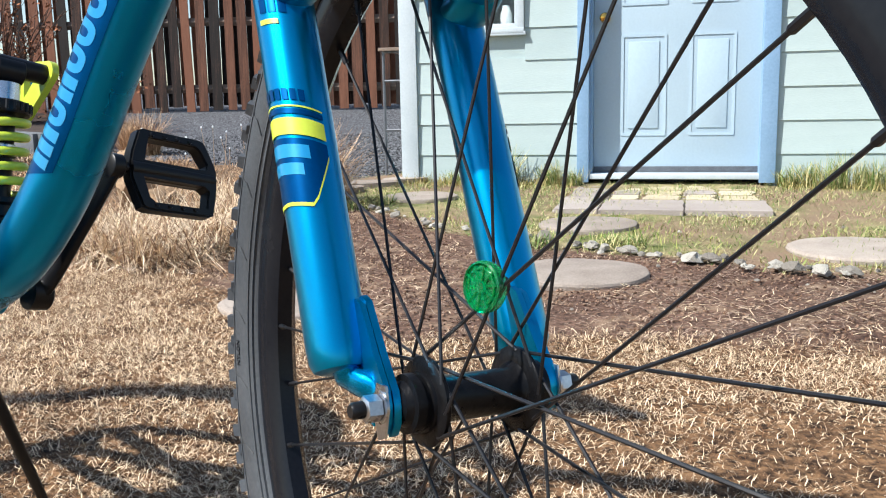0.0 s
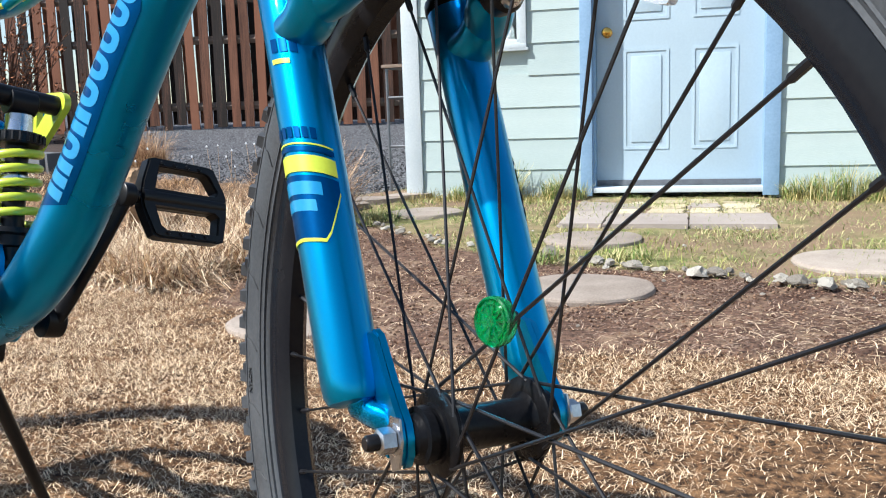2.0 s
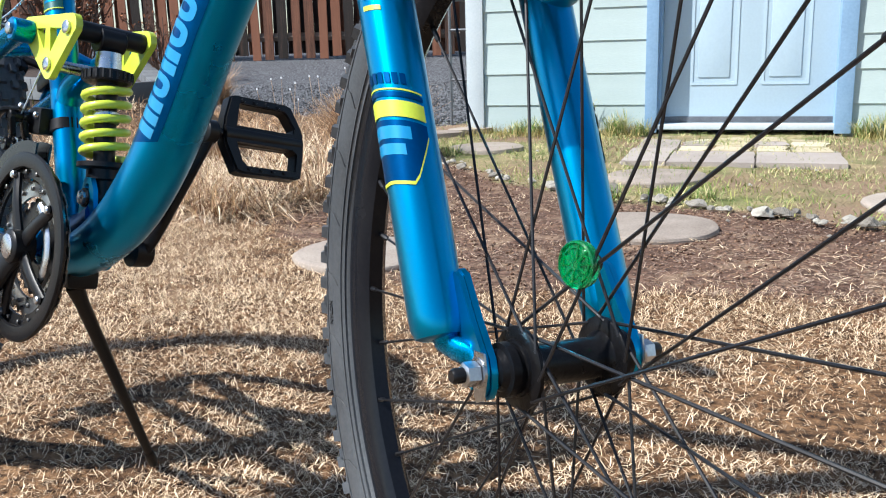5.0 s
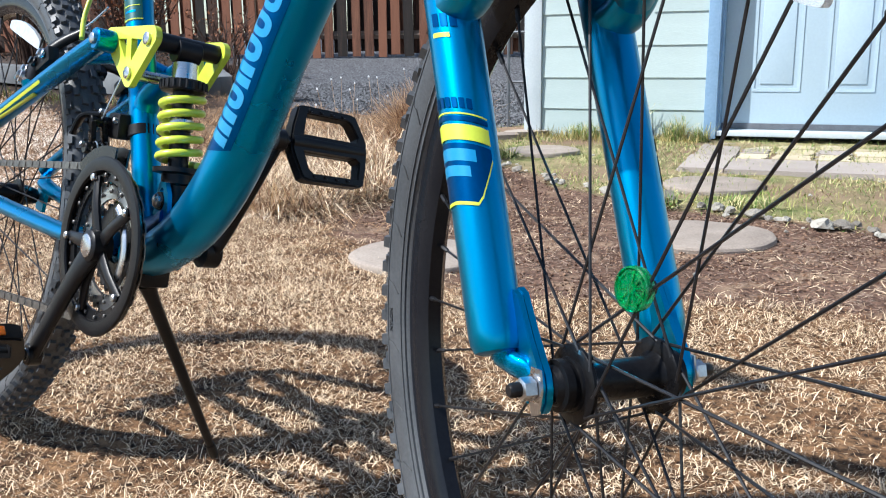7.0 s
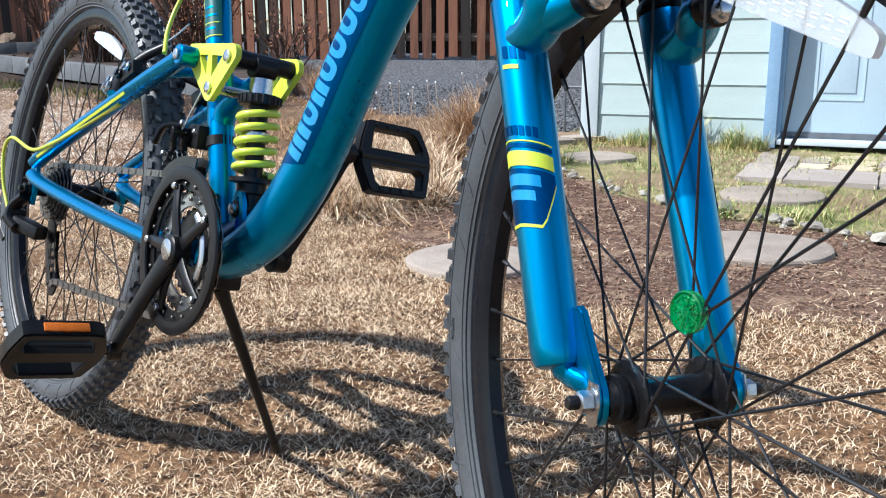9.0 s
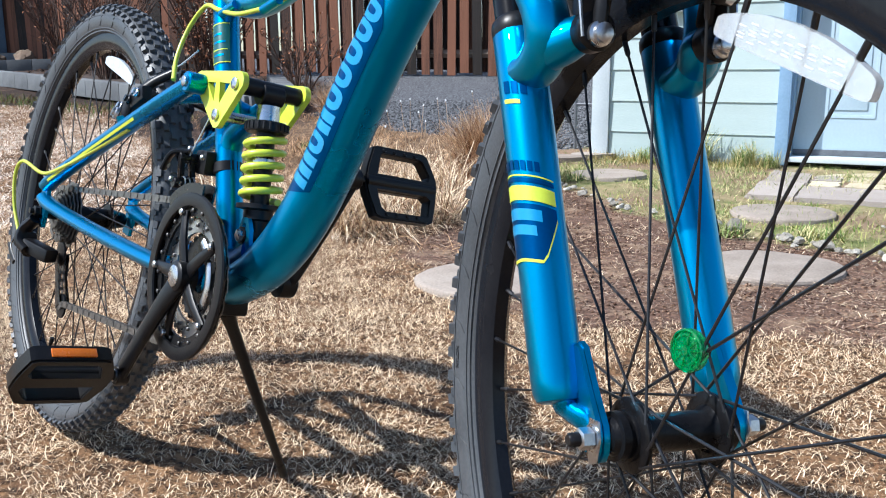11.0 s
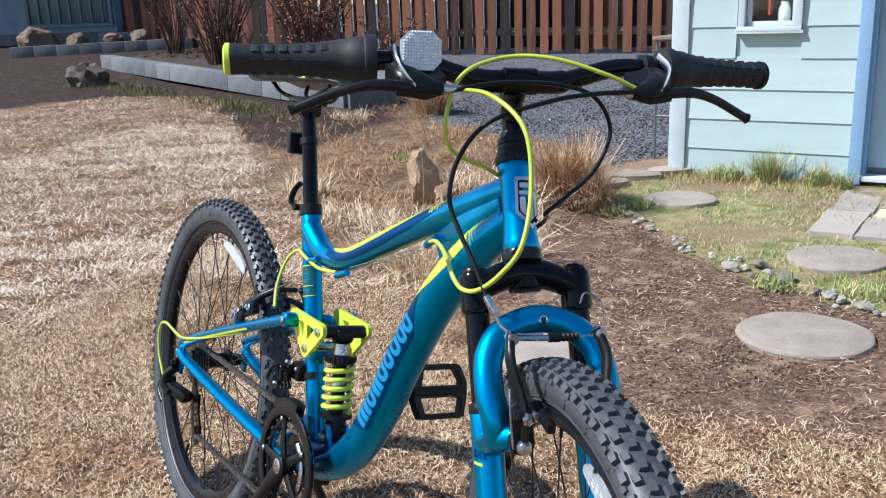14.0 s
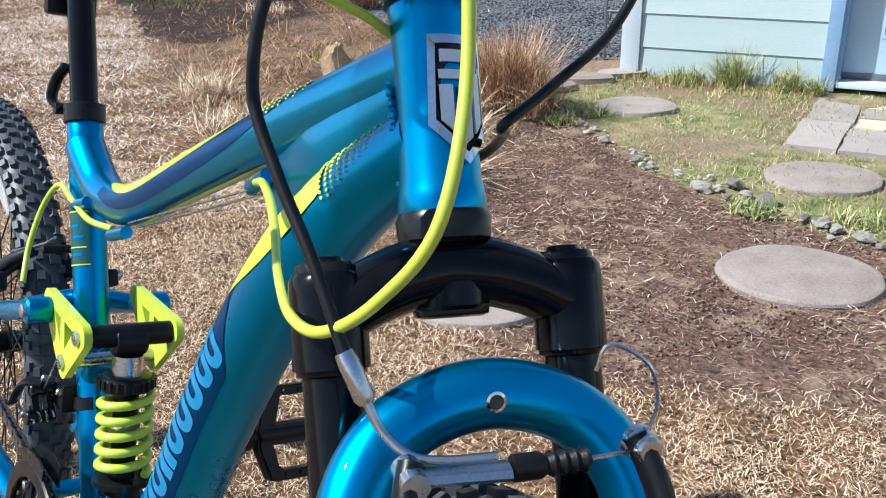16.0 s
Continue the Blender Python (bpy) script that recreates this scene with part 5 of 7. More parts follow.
crankset = part("chain_guard", Shape().lathe((BB.x, -0.066, BB.z), Y, [(-0.002, 0.0955), (-0.003, 0.0900), (-0.002, 0.0815), (0.0, 0.0805), (0.003, 0.0815), (0.003, 0.0955), (0.0, 0.0970)], 72, closed=True), BLACK, bike, "black round chain guard and crankset")
part("chainring", ring(-0.060, 0.070, 0.0875, 42, 0.003), BLACK_METAL, crankset)
part("chainring", ring(-0.052, 0.052, 0.071, 34, 0.003), STEEL, crankset)
part("chainring", ring(-0.045, 0.018, 0.050, 24, 0.003), BLACK_METAL, crankset)
for k in range(5):
    a = radians(35 + 72 * k)
    d = Vector((math.cos(a), 0, math.sin(a)))
    part("spider_arm", Shape().sweep(smooth([BB + Vector((0, -0.066, 0)) + d * 0.012, BB + Vector((0, -0.067, 0)) + d * 0.045, BB + Vector((0, -0.064, 0)) + d * 0.076], 4), [(0.004, 0.0090 - 0.0004 * i) for i in range(9)], 10, flat=Y), BLACK, crankset)
    part("ring_bolt", Shape().lathe(BB + Vector((0, -0.068, 0)) + d * 0.075, (0, -1, 0), [(0, 0.0042), (0.003, 0.0042), (0.004, 0.003)], 12), STEEL, crankset)
PIN = Shape().lathe((0, 0, 0), (0, -1, 0), [(0, 0.0024), (0.0022, 0.0024), (0.0028, 0.0016)], 8).mesh("ring_pin", CHAIN)
for r_, n_, y_ in ((0.0765, 20, -0.0618), (0.0600, 16, -0.0538)):
    for k in range(n_):
        a = 2 * math.pi * (k + 0.3) / n_
        part("ring_pin", PIN, CHAIN, crankset, m=Matrix.Translation(BB + Vector((r_ * math.cos(a), y_, r_ * math.sin(a)))))
arc_c = [BB + Vector((0.050 * math.cos(radians(a)), -0.0605, 0.050 * math.sin(radians(a)))) for a in range(-35, 62, 8)]
part("ring_arc", Shape().sweep(arc_c, [(0.0025, 0.0055)] * len(arc_c), 8, flat=Y), STEEL, crankset, "bright inner chainring arc")
ARM = Vector((-0.081, 0, -0.137))
for sy in (-1, 1):
    e = BB + (ARM if sy < 0 else Vector((0.079, 0, 0.142)))
    c = Shape().sweep(smooth([BB + Y * (sy * 0.066), BB.lerp(e, 0.18) + Y * (sy * 0.074), BB.lerp(e, 0.6) + Y * (sy * 0.083), e + Y * (sy * 0.089)], 6), [(0.0085 - 0.0018 * min(1, i / 15), 0.0165 - 0.0045 * min(1, i / 10)) for i in range(19)], 14, flat=Y)
    c.lathe(BB + Y * (sy * 0.056), (0, sy, 0), [(0, 0.0175), (0.020, 0.0175), (0.022, 0.015)], 22)
    c.lathe(e + Y * (sy * 0.081), (0, sy, 0), [(0, 0.0115), (0.001, 0.0128), (0.013, 0.0128), (0.015, 0.011)], 20)
    crank = part("crank_arm", c, BLACK, bike, "black crank arm")
    part("crank_bolt", Shape().lathe(BB + Y * (sy * 0.077), (0, sy, 0), [(0, 0.0125), (0.002, 0.0125), (0.003, 0.0105)], 20), STEEL, crank, "bright crank bolt cap")
    part("spindle_end", Shape().lathe(e + Y * (sy * 0.0945), (0, sy, 0), [(0, 0.0074), (0.0025, 0.0074), (0.003, 0.006)], 14), STEEL, crank)
    # pedal: a cage of bars round the spindle
    pm = Matrix.Translation(e) @ Matrix.Rotation(radians(-48 if sy < 0 else 71), 4, Y)
    pc = Shape()
    y0, y1, hw, th = 0.104, 0.210, 0.045, 0.0085 if sy > 0 else 0.0110
    # a six-sided cage, two windows beside the spindle's barrel
    at = lambda v, u: (u * hw, sy * (y0 + (y1 - y0) * v))
    rim_p = [at(*q) for q in ((0.17, -1), (0.83, -1), (0.90, -0.95), (1.01, -0.40), (1.03, -0.24), (1.02, 0.1), (1.0, 0.40), (0.94, 0.94), (0.87, 1), (0.16, 1), (0.09, 0.95), (0.0, 0.40), (-0.02, 0.24), (-0.02, -0.1), (0.01, -0.40), (0.10, -0.95))]
    win_a = [at(*q) for q in ((0.21, -0.79), (0.77, -0.79), (0.82, -0.72), (0.91, -0.36), (0.89, -0.20), (0.15, -0.20))]
    win_b = [at(*q) for q in ((0.13, 0.21), (0.84, 0.21), (0.90, 0.32), (0.86, 0.79), (0.24, 0.79), (0.18, 0.68))]
    pc.plate(rim_p, [win_a, win_b], pm, 2 * th - 0.005)
    mid_p = at(0.5, 0)
    shrink = lambda loop, k: [(mid_p[0] + (x - mid_p[0]) * k, mid_p[1] + (y - mid_p[1]) * k) for x, y in loop]
    pc.plate(shrink(rim_p, 0.96), [shrink(win_a, 1.02), shrink(win_b, 1.02)], pm, 2 * th)
    pc.sweep([pm @ Vector((0, sy * y0, 0)), pm @ Vector((0, sy * y1, 0))], [0.0108, 0.0098], 14)
    for k in range(4):
        for sx in (-1, 1):
            pc.lathe(pm @ Vector((sx * hw * 0.87, sy * (y0 + 0.026 + 0.016 * k), th)), pm.to_3x3() @ Vector((0, 0, 1)), [(0, 0.003), (0.002, 0.002)], 6)
    pedal = part("pedal", pc, BLACK, bike, "black plastic platform pedal", angle=35)
    part("spindle", Shape().cyl(e + Y * (sy * 0.093), e + Y * (sy * 0.112), 0.0065, n=14), BLACK_METAL, pedal)
    for sx in (-1, 1) if sy < 0 else ():
        part("pedal_reflector", Shape().box((0.003, 0.050, 0.011), pm @ Matrix.Translation((sx * (hw + 0.0008), sy * (y0 + y1) / 2, 0)), 0.001), AMBER, pedal, "amber pedal reflector")

# chain, cassette, derailleurs, kickstand
cas = part("cassette", Shape().lathe((0, -0.046, 0.350), Y, [(0, 0.022), (0.001, 0.026), (0.003, 0.026), (0.004, 0.022)], 40), CHAIN, bike, "dark oily cassette")
for k in range(7):
    r_ = 0.0245 + 0.0047 * k
    n_ = 60
    lp = [((r_ + (0.0013 if i % 4 < 2 else -0.0015)) * math.cos(2 * math.pi * i / n_), (r_ + (0.0013 if i % 4 < 2 else -0.0015)) * math.sin(2 * math.pi * i / n_)) for i in range(n_)]
    part("sprocket", Shape().plate(lp, [circle(0, 0, 0.016, 24)], Matrix.Translation((0, -0.050 + 0.0038 * k, 0.350)) @ pose(0, 0, 0, 90, 0, 0), 0.002), CHAIN, cas)
path = []
for i in range(13):
    a = radians(100 - 200 * i / 12)
    path.append((BB.x + 0.086 * math.cos(a), -0.060, BB.z + 0.086 * math.sin(a)))
path += [(0.10, -0.050, 0.222), (0.078, -0.046, 0.213), (0.060, -0.044, 0.226), (0.045, -0.042, 0.262), (0.036, -0.041, 0.290), (0.020, -0.040, 0.305)]
for i in range(9):
    a = radians(-60 - 200 * i / 8)
    path.append((0.042 * math.cos(a), -0.040, 0.350 + 0.042 * math.sin(a)))
pv = [Vector(p) for p in path]
pts = []
pv.append(pv[0])
for a, b in zip(pv, pv[1:]):
    L = (b - a).length
    k = max(1, round(L / 0.0127))
    pts += [a.lerp(b, i / k) for i in range(k)]
ch = Shape()
for i, (a, b) in enumerate(zip(pts, pts[1:] + pts[:1])):
    d = b - a
    mt = Matrix.Translation((a + b) / 2) @ Matrix.Rotation(-math.atan2(d.z, d.x), 4, Y)
    for sgn in (-1, 1):
        ch.box((d.length * 1.25, 0.0012, 0.0082), mt @ Matrix.Translation((0, sgn * (0.0034 if i % 2 else 0.0024), 0)))
    ch.cyl(a - Y * 0.0042, a + Y * 0.0042, 0.0028, n=6)
part("chain", ch, CHAIN, bike, "oily bicycle chain")
rd = Shape()
rd.sweep(smooth([(0.004, -0.078, 0.338), (-0.012, -0.088, 0.318), (-0.008, -0.092, 0.298), (0.012, -0.086, 0.286)], 5), [(0.009, 0.013)] * 16, 12)
rd.box((0.060, 0.024, 0.022), Matrix.Translation((0.024, -0.073, 0.291)) @ pose(0, 0, 0, 0, 10, 22), 0.005)
rd.box((0.020, 0.030, 0.026), Matrix.Translation((-0.012, -0.086, 0.303)), 0.005)
der = part("rear_derailleur", rd, BLACK, bike, "black rear derailleur with a long cage")
for yy in (-0.050, -0.036):
    cg = Shape().sweep([(0.040, yy, 0.290), (0.052, yy, 0.250), (0.074, yy, 0.214)], [(0.0012, 0.012), (0.0012, 0.007), (0.0012, 0.011)], 10, flat=Y)
    part("derailleur_cage", cg, BLACK_METAL, der)
for cx, cz in ((0.040, 0.290), (0.074, 0.214)):
    part("jockey_wheel", Shape().lathe((cx, -0.047, cz), Y, [(0, 0.010), (0.001, 0.019), (0.004, 0.019), (0.005, 0.010)], 22), BLACK, der)
part("derailleur_guard", Shape().sweep(smooth([(-0.020, -0.090, 0.318), (-0.022, -0.104, 0.290), (0.010, -0.104, 0.268)], 5), [(0.0020, 0.005)] * 11, 8), BLACK_METAL, der)
FX = SEAT_X(0.470)
fd = Shape()
fd.lathe((FX, 0, 0.462), Vector((-0.371, 0, 1)), [(0, 0.0172), (0.001, 0.0192), (0.013, 0.0192), (0.014, 0.0172)], 20)
fd.box((0.030, 0.020, 0.030), Matrix.Translation((FX - 0.020, -0.020, 0.472)), 0.005)
fdr = part("front_derailleur", fd, BLACK, bike, "black front derailleur on the seat tube")
for yy, lean in ((-0.032, 8), (-0.046, 22)):
    arm = Shape().box((0.011, 0.007, 0.040), Matrix.Translation((FX - 0.034, yy, 0.458)) @ pose(0, 0, 0, 14, lean, 0), 0.003)
    for dz in (-0.016, 0.016):
        arm.cyl((FX - 0.034 + dz * 0.2, yy - 0.007, 0.458 + dz), (FX - 0.034 + dz * 0.2, yy + 0.007, 0.458 + dz), 0.0068, n=14, bevel=0.001)
    part("linkage_arm", arm, BLACK_METAL, fdr)
part("cage_bridge", Shape().sweep(smooth([(FX - 0.030, -0.040, 0.482), (FX - 0.042, -0.056, 0.478), (FX - 0.050, -0.062, 0.456)], 4), [(0.0035, 0.009)] * 9, 10), BLACK, fdr)
for bx, by, bz in ((FX - 0.012, -0.031, 0.478), (FX - 0.040, -0.054, 0.446), (FX - 0.030, -0.040, 0.486), (FX - 0.048, -0.060, 0.462)):
    part("derailleur_screw", Shape().lathe((bx, by, bz), (-0.2, -1, 0.3), [(-0.004, 0.0036), (0.002, 0.0036), (0.003, 0.0024)], 8), STEEL, fdr)
part("return_spring", Shape().sweep([(FX - 0.030 + 0.006 * math.cos(1.1 * k), -0.030 - 0.0011 * k, 0.446 + 0.006 * math.sin(1.1 * k)) for k in range(18)], 0.0010, 6), STEEL, fdr)
for yy in (-0.066, -0.052):
    loop = [(BB.x + r_ * math.cos(radians(a)), BB.z + r_ * math.sin(radians(a))) for r_, rng in ((0.086, range(80, 131, 10)), (0.108, range(130, 79, -10))) for a in rng]
    part("derailleur_cage", Shape().plate(loop, [], Matrix.Translation((0, yy, 0)) @ pose(0, 0, 0, 90, 0, 0), 0.002), BLACK_METAL, fdr)
part("shift_wire", Shape().sweep([(SEAT_X(0.47) - 0.034, -0.044, 0.458), (0.470, -0.030, 0.545)], 0.0011, 6), STEEL, fdr)
tip = BIKE.inverted() @ Vector((-0.431, 0.910, 0.006))
ks = Shape().box((0.040, 0.034, 0.022), Matrix.Translation((0.508, 0.006, 0.308)), 0.004)
stand = part("kickstand", ks, BLACK, bike, "black metal kickstand, folded out")
part("stand_leg", Shape().sweep([(0.512, 0.004, 0.298), (0.512, 0.014, 0.280), tip.lerp(Vector((0.512, 0.02, 0.275)), 0.10), tip], [0.010, 0.0078, 0.0056, 0.0056], 14), BLACK, stand)
part("stand_foot", Shape().sweep([tip.lerp(Vector((0.512, 0.02, 0.275)), 0.09), tip.lerp(Vector((0.512, 0.02, 0.275)), 0.02), tip], [0.0064, 0.0072, 0.0060], 12), BLACK, stand)

# rear brake
for sy in (-1, 1):
    arm = smooth([(0.276, sy * 0.066, 0.516), (0.284, sy * 0.060, 0.540), (0.302, sy * 0.044, 0.565), (0.322, sy * 0.026, 0.582)], 5)
    br = part("rear_brake_arm", Shape().sweep(arm, [(0.006, 0.0105 - 0.004 * i / 15) for i in range(16)], 12), BLACK, bike, "black rear brake arm")
    part("pivot_bolt", Shape().lathe((0.268, sy * 0.072, 0.517), (-0.2, sy, 0.3), [(0, 0.0085), (0.004, 0.0085), (0.005, 0.006), (0.008, 0.006)], 12), STEEL, br)
    part("pad_holder", Shape().box((0.072, 0.015, 0.020), Matrix.Translation((0.290, sy * 0.058, 0.536)) @ pose(0, 0, 0, 0, -22, 0), 0.004).sweep([(0.292, sy * 0.058, 0.540), (0.280, sy * 0.040, 0.548), (0.268, sy * 0.028, 0.552)], 0.0055, 10), BLACK, br)
    for k in range(3):
        part("pad_washer", Shape().lathe((0.262 + 0.024 * k, sy * 0.066, 0.527 + 0.010 * k), (-0.1, sy, 0.35), [(0, 0.0066), (0.003, 0.0066), (0.004, 0.0046), (0.007, 0.0046)], 10), STEEL if k != 1 else BLACK_METAL, br)
    part("brake_pad", Shape().box((0.055, 0.010, 0.012), Matrix.Translation((0.258, sy * 0.024, 0.553)) @ pose(0, 0, 0, 0, 35, 0), 0.003), BLACK, br)
    part("rear_brake_mount", Shape().cyl((0.274, sy * 0.060, 0.502), (0.272, sy * 0.066, 0.516), 0.0105, n=14), BLUE, bike)
part("brake_wire", Shape().sweep([(0.322, -0.026, 0.583), (0.322, 0.026, 0.583)], 0.0012, 6).sweep(smooth([(0.290, -0.040, 0.572), (0.322, -0.028, 0.586), (0.350, -0.024, 0.598), (0.378, -0.022, 0.612)], 4), 0.0014, 6), STEEL, bike)
part("brake_boot", Shape().sweep([(0.322, -0.018, 0.583), (0.322, 0.016, 0.583)], 0.0048, 10), BLACK, bike)

# cables
FK = lambda x, y, z: STEER @ Vector((x, y, z))


def cable(name, pts, r, mat, label="", k=8):
    p = smooth(pts, k)
    return part(name, Shape().sweep(p, r, 10), mat, bike, label)


cable("brake_cable", [FK(0.948, -0.092, 0.974), FK(0.975, -0.055, 0.968), FK(1.020, -0.030, 0.935), FK(1.040, -0.026, 0.875), FK(1.060, -0.040, 0.815), (1.018, -0.087, 0.768), (0.984, -0.088, 0.7425), (0.944, -0.080, 0.7347), (0.904, -0.066, 0.7405), (0.867, -0.050, 0.751), (0.827, -0.034, 0.761), (0.793, -0.022, 0.7645), (0.765, -0.012, 0.759)], 0.0028, LIME_CABLE, "lime brake cable housing")
part("cable_stop", Shape().sweep([(0.778, -0.011, 0.767), (0.748, -0.006, 0.751)], 0.0052, 12), BLUE, bike)
cable("shift_cable", [FK(0.960, 0.132, 0.978), FK(0.955, 0.088, 0.996), FK(0.935, 0.030, 1.012), FK(0.915, -0.020, 1.012), FK(0.930, -0.075, 0.992), FK(0.945, -0.098, 0.950), FK(0.935, -0.090, 0.905), (0.900, -0.030, 0.872), (0.880, 0.020, 0.850), (0.840, 0.024, 0.815)], 0.0026, LIME_CABLE, "lime gear cable housing looped over the bar")
cable("front_brake_cable", [FK(0.962, 0.126, 0.976), FK(0.968, 0.066, 0.972), FK(0.975, 0.010, 0.962), FK(0.968, -0.055, 0.938), FK(0.955, -0.086, 0.895), FK(0.960, -0.096, 0.850), (0.947, -0.099, 0.803), (0.975, -0.0925, 0.772), (1.0025, -0.0875, 0.7392)], 0.0029, BLACK, "black front brake cable housing")
cable("gear_cable", [FK(0.955, -0.098, 0.972), FK(0.955, -0.040, 0.982), FK(0.950, 0.030, 0.982), FK(0.938, 0.085, 0.968), FK(0.925, 0.114, 0.927), FK(0.938, 0.090, 0.880), FK(0.960, 0.045, 0.850), (0.978, -0.002, 0.836), (0.962, 0.014, 0.830), (0.925, 0.034, 0.812), (0.860, 0.032, 0.772)], 0.0027, BLACK, "black gear cable housing looped in front of the head tube")
part("cable_ferrule", Shape().sweep([(1.0015, -0.0880, 0.7405), (1.0037, -0.0868, 0.7374), (1.0125, -0.0822, 0.7245), (1.0140, -0.0814, 0.7225)], [0.0040, 0.0046, 0.0046, 0.0032], 14), STEEL, bike, "bright cable ferrule")
nood = smooth([(1.0136, -0.0816, 0.7232), FK(1.044, -0.0555, 0.722), FK(1.053, -0.046, 0.7145), FK(1.058, -0.032, 0.7135), FK(1.062, -0.012, 0.7150)], 6)
part("cable_noodle", Shape().sweep(nood, 0.0021, 10), STEEL, bike, "bright brake noodle")
part("brake_link", Shape().sweep([FK(1.068, -0.050, 0.714), FK(1.070, -0.010, 0.713)], [(0.0035, 0.0062), (0.0035, 0.0062)], 8).sweep([FK(1.060, -0.050, 0.714), FK(1.076, -0.050, 0.714)], 0.006, 12), STEEL, bike)
boot = [FK(1.069, -0.008 + 0.0024 * i, 0.713) for i in range(15)]
part("brake_boot", Shape().sweep(boot, [0.0056 if (i < 6 or i % 2) else 0.0042 for i in range(15)], 10), BLACK, bike)
part("brake_wire", Shape().sweep([FK(1.069, 0.026, 0.713), FK(1.067, 0.052, 0.713)], 0.0011, 6).sweep(smooth([FK(1.067, 0.052, 0.716), FK(1.068, 0.056, 0.735), FK(1.066, 0.050, 0.752), FK(1.062, 0.034, 0.760), FK(1.060, 0.030, 0.748)], 5), 0.0010, 6), STEEL, bike, "frayed bright brake wire")
part("wire_bolt", Shape().lathe(FK(1.062, 0.052, 0.714), STEER.to_3x3() @ Vector((1, 0, 0.1)), [(0, 0.008), (0.004, 0.008), (0.005, 0.0062), (0.011, 0.0062), (0.012, 0.005)], 14), STEEL, bike)
cable("derailleur_cable", [(0.30, -0.066, 0.498), (0.20, -0.072, 0.462), (0.10, -0.080, 0.428), (0.03, -0.086, 0.412), (-0.035, -0.098, 0.424), (-0.062, -0.100, 0.400), (-0.058, -0.096, 0.350), (-0.030, -0.092, 0.312)], 0.0028, LIME_CABLE, "lime derailleur cable housing")
cable("frame_cable", [(0.52, -0.016, 0.660), (0.47, -0.021, 0.655), (0.42, -0.022, 0.662), (0.385, -0.024, 0.668), (0.358, -0.030, 0.640), (0.362, -0.042, 0.600), (0.385, -0.052, 0.568)], 0.0030, LIME_CABLE, "lime cable housing under the top tube")
for xx in (0.425, 0.530):
    part("cable_guide", Shape().sweep([(xx, -0.020, 0.657), (xx + 0.030, -0.018, 0.668)], 0.0056, 10), BLUE, bike)
part("bare_cable", Shape().sweep([(0.56, -0.017, 0.676), (0.76, -0.010, 0.754)], 0.0010, 6).sweep([(0.56, -0.010, 0.672), (0.76, -0.004, 0.750)], 0.0010, 6), STEEL, bike)

# ---- house ----
WALL = Matrix.Translation((0.684, 4.845, 0)) @ pose(0, 0, 0, 0, 0, math.degrees(math.atan2(-0.22743, 0.97379)))
GND = 0.045
house = thing("house", "pale mint clapboard house with a pale blue door", "house", WALL, kind="structure")


def block(x0, x1, y0, y1, z0, z1, bevel=0.0):
    return Shape().box((x1 - x0, y1 - y0, z1 - z0), Matrix.Translation(((x0 + x1) / 2, (y0 + y1) / 2, (z0 + z1) / 2)), bevel)


# core walls behind the boards, with the door and window left open
core = Shape()
for x0, x1, z0, z1 in ((-1.0, -0.60, 0.0, 2.45), (-0.60, -0.334, 0.0, 0.89), (-0.60, -0.334, 1.62, 2.45), (-0.334, 0.03, 0.0, 2.45), (0.03, 0.985, 2.06, 2.45), (0.985, 6.0, 0.0, 2.45)):
    core.box((x1 - x0, 0.128, z1 - z0), Matrix.Translation(((x0 + x1) / 2, 0.076, (z0 + z1) / 2)))
part("wall_front", core, SIDING, house)
part("wall_left", Shape().box((0.14, 5.0, 2.45), Matrix.Translation((-0.93, 2.64, 1.225))), SIDING, house)
part("wall_back", Shape().box((7.0, 0.14, 2.45), Matrix.Translation((2.5, 5.2, 1.225))), SIDING, house)
part("wall_right", Shape().box((0.14, 5.0, 2.45), Matrix.Translation((5.93, 2.64, 1.225))), SIDING, house)
unseen_roof = Shape()
for sgn in (-1, 1):
    unseen_roof.box((7.8, 3.25, 0.10), Matrix.Translation((2.5, 2.6 + sgn * 1.42, 3.02)) @ pose(0, 0, 0, -sgn * 24, 0, 0))
part("unseen_roof", unseen_roof, GREY_ROOF, house)
part("house_floor", Shape().box((6.8, 5.0, 0.06), Matrix.Translation((2.5, 2.64, 0.05))), DARKIN, house)

# lapped boards, each with its lower edge proud
BOARDS = {}


def board(x0, x1, k):
    z0 = 0.0225 + 0.1735 * k
    zt = 0.185
    if k == 0:
        z0, zt = 0.035, 0.172
    key = (round(x1 - x0, 3), round(zt, 3))
    if key not in BOARDS:
        L = x1 - x0
        nseg = max(2, int(L / 0.25))
        vs, fs = [], []
        for i in range(nseg + 1):
            x = L * i / nseg
            vs += [(x, -0.0075, 0), (x, -0.0055, -0.0005), (x, 0.010, 0.0), (x, 0.010, zt), (x, 0.0, zt), (x, -0.0070, 0.003)]
        for i in range(nseg):
            a, b = i * 6, (i + 1) * 6
            fs += [(a + j, a + (j + 1) % 6, b + (j + 1) % 6, b + j) for j in range(6)]
        fs += [tuple(range(6)), tuple(nseg * 6 + j for j in range(6))]
        BOARDS[key] = Shape().add(vs, fs).mesh("siding_board", SIDING, 20)
    part("siding_board", BOARDS[key], SIDING, house, m=Matrix.Translation((x0, 0, z0)))


for k in range(14):
    z0 = 0.0225 + 0.1735 * k
    if 0.86 - 0.17 < z0 < 1.62:
        board(-0.918, -0.650, k)
        board(-0.298, -0.010, k)
    else:
        board(-0.918, -0.010, k)
    board(1.022, 5.92, k)
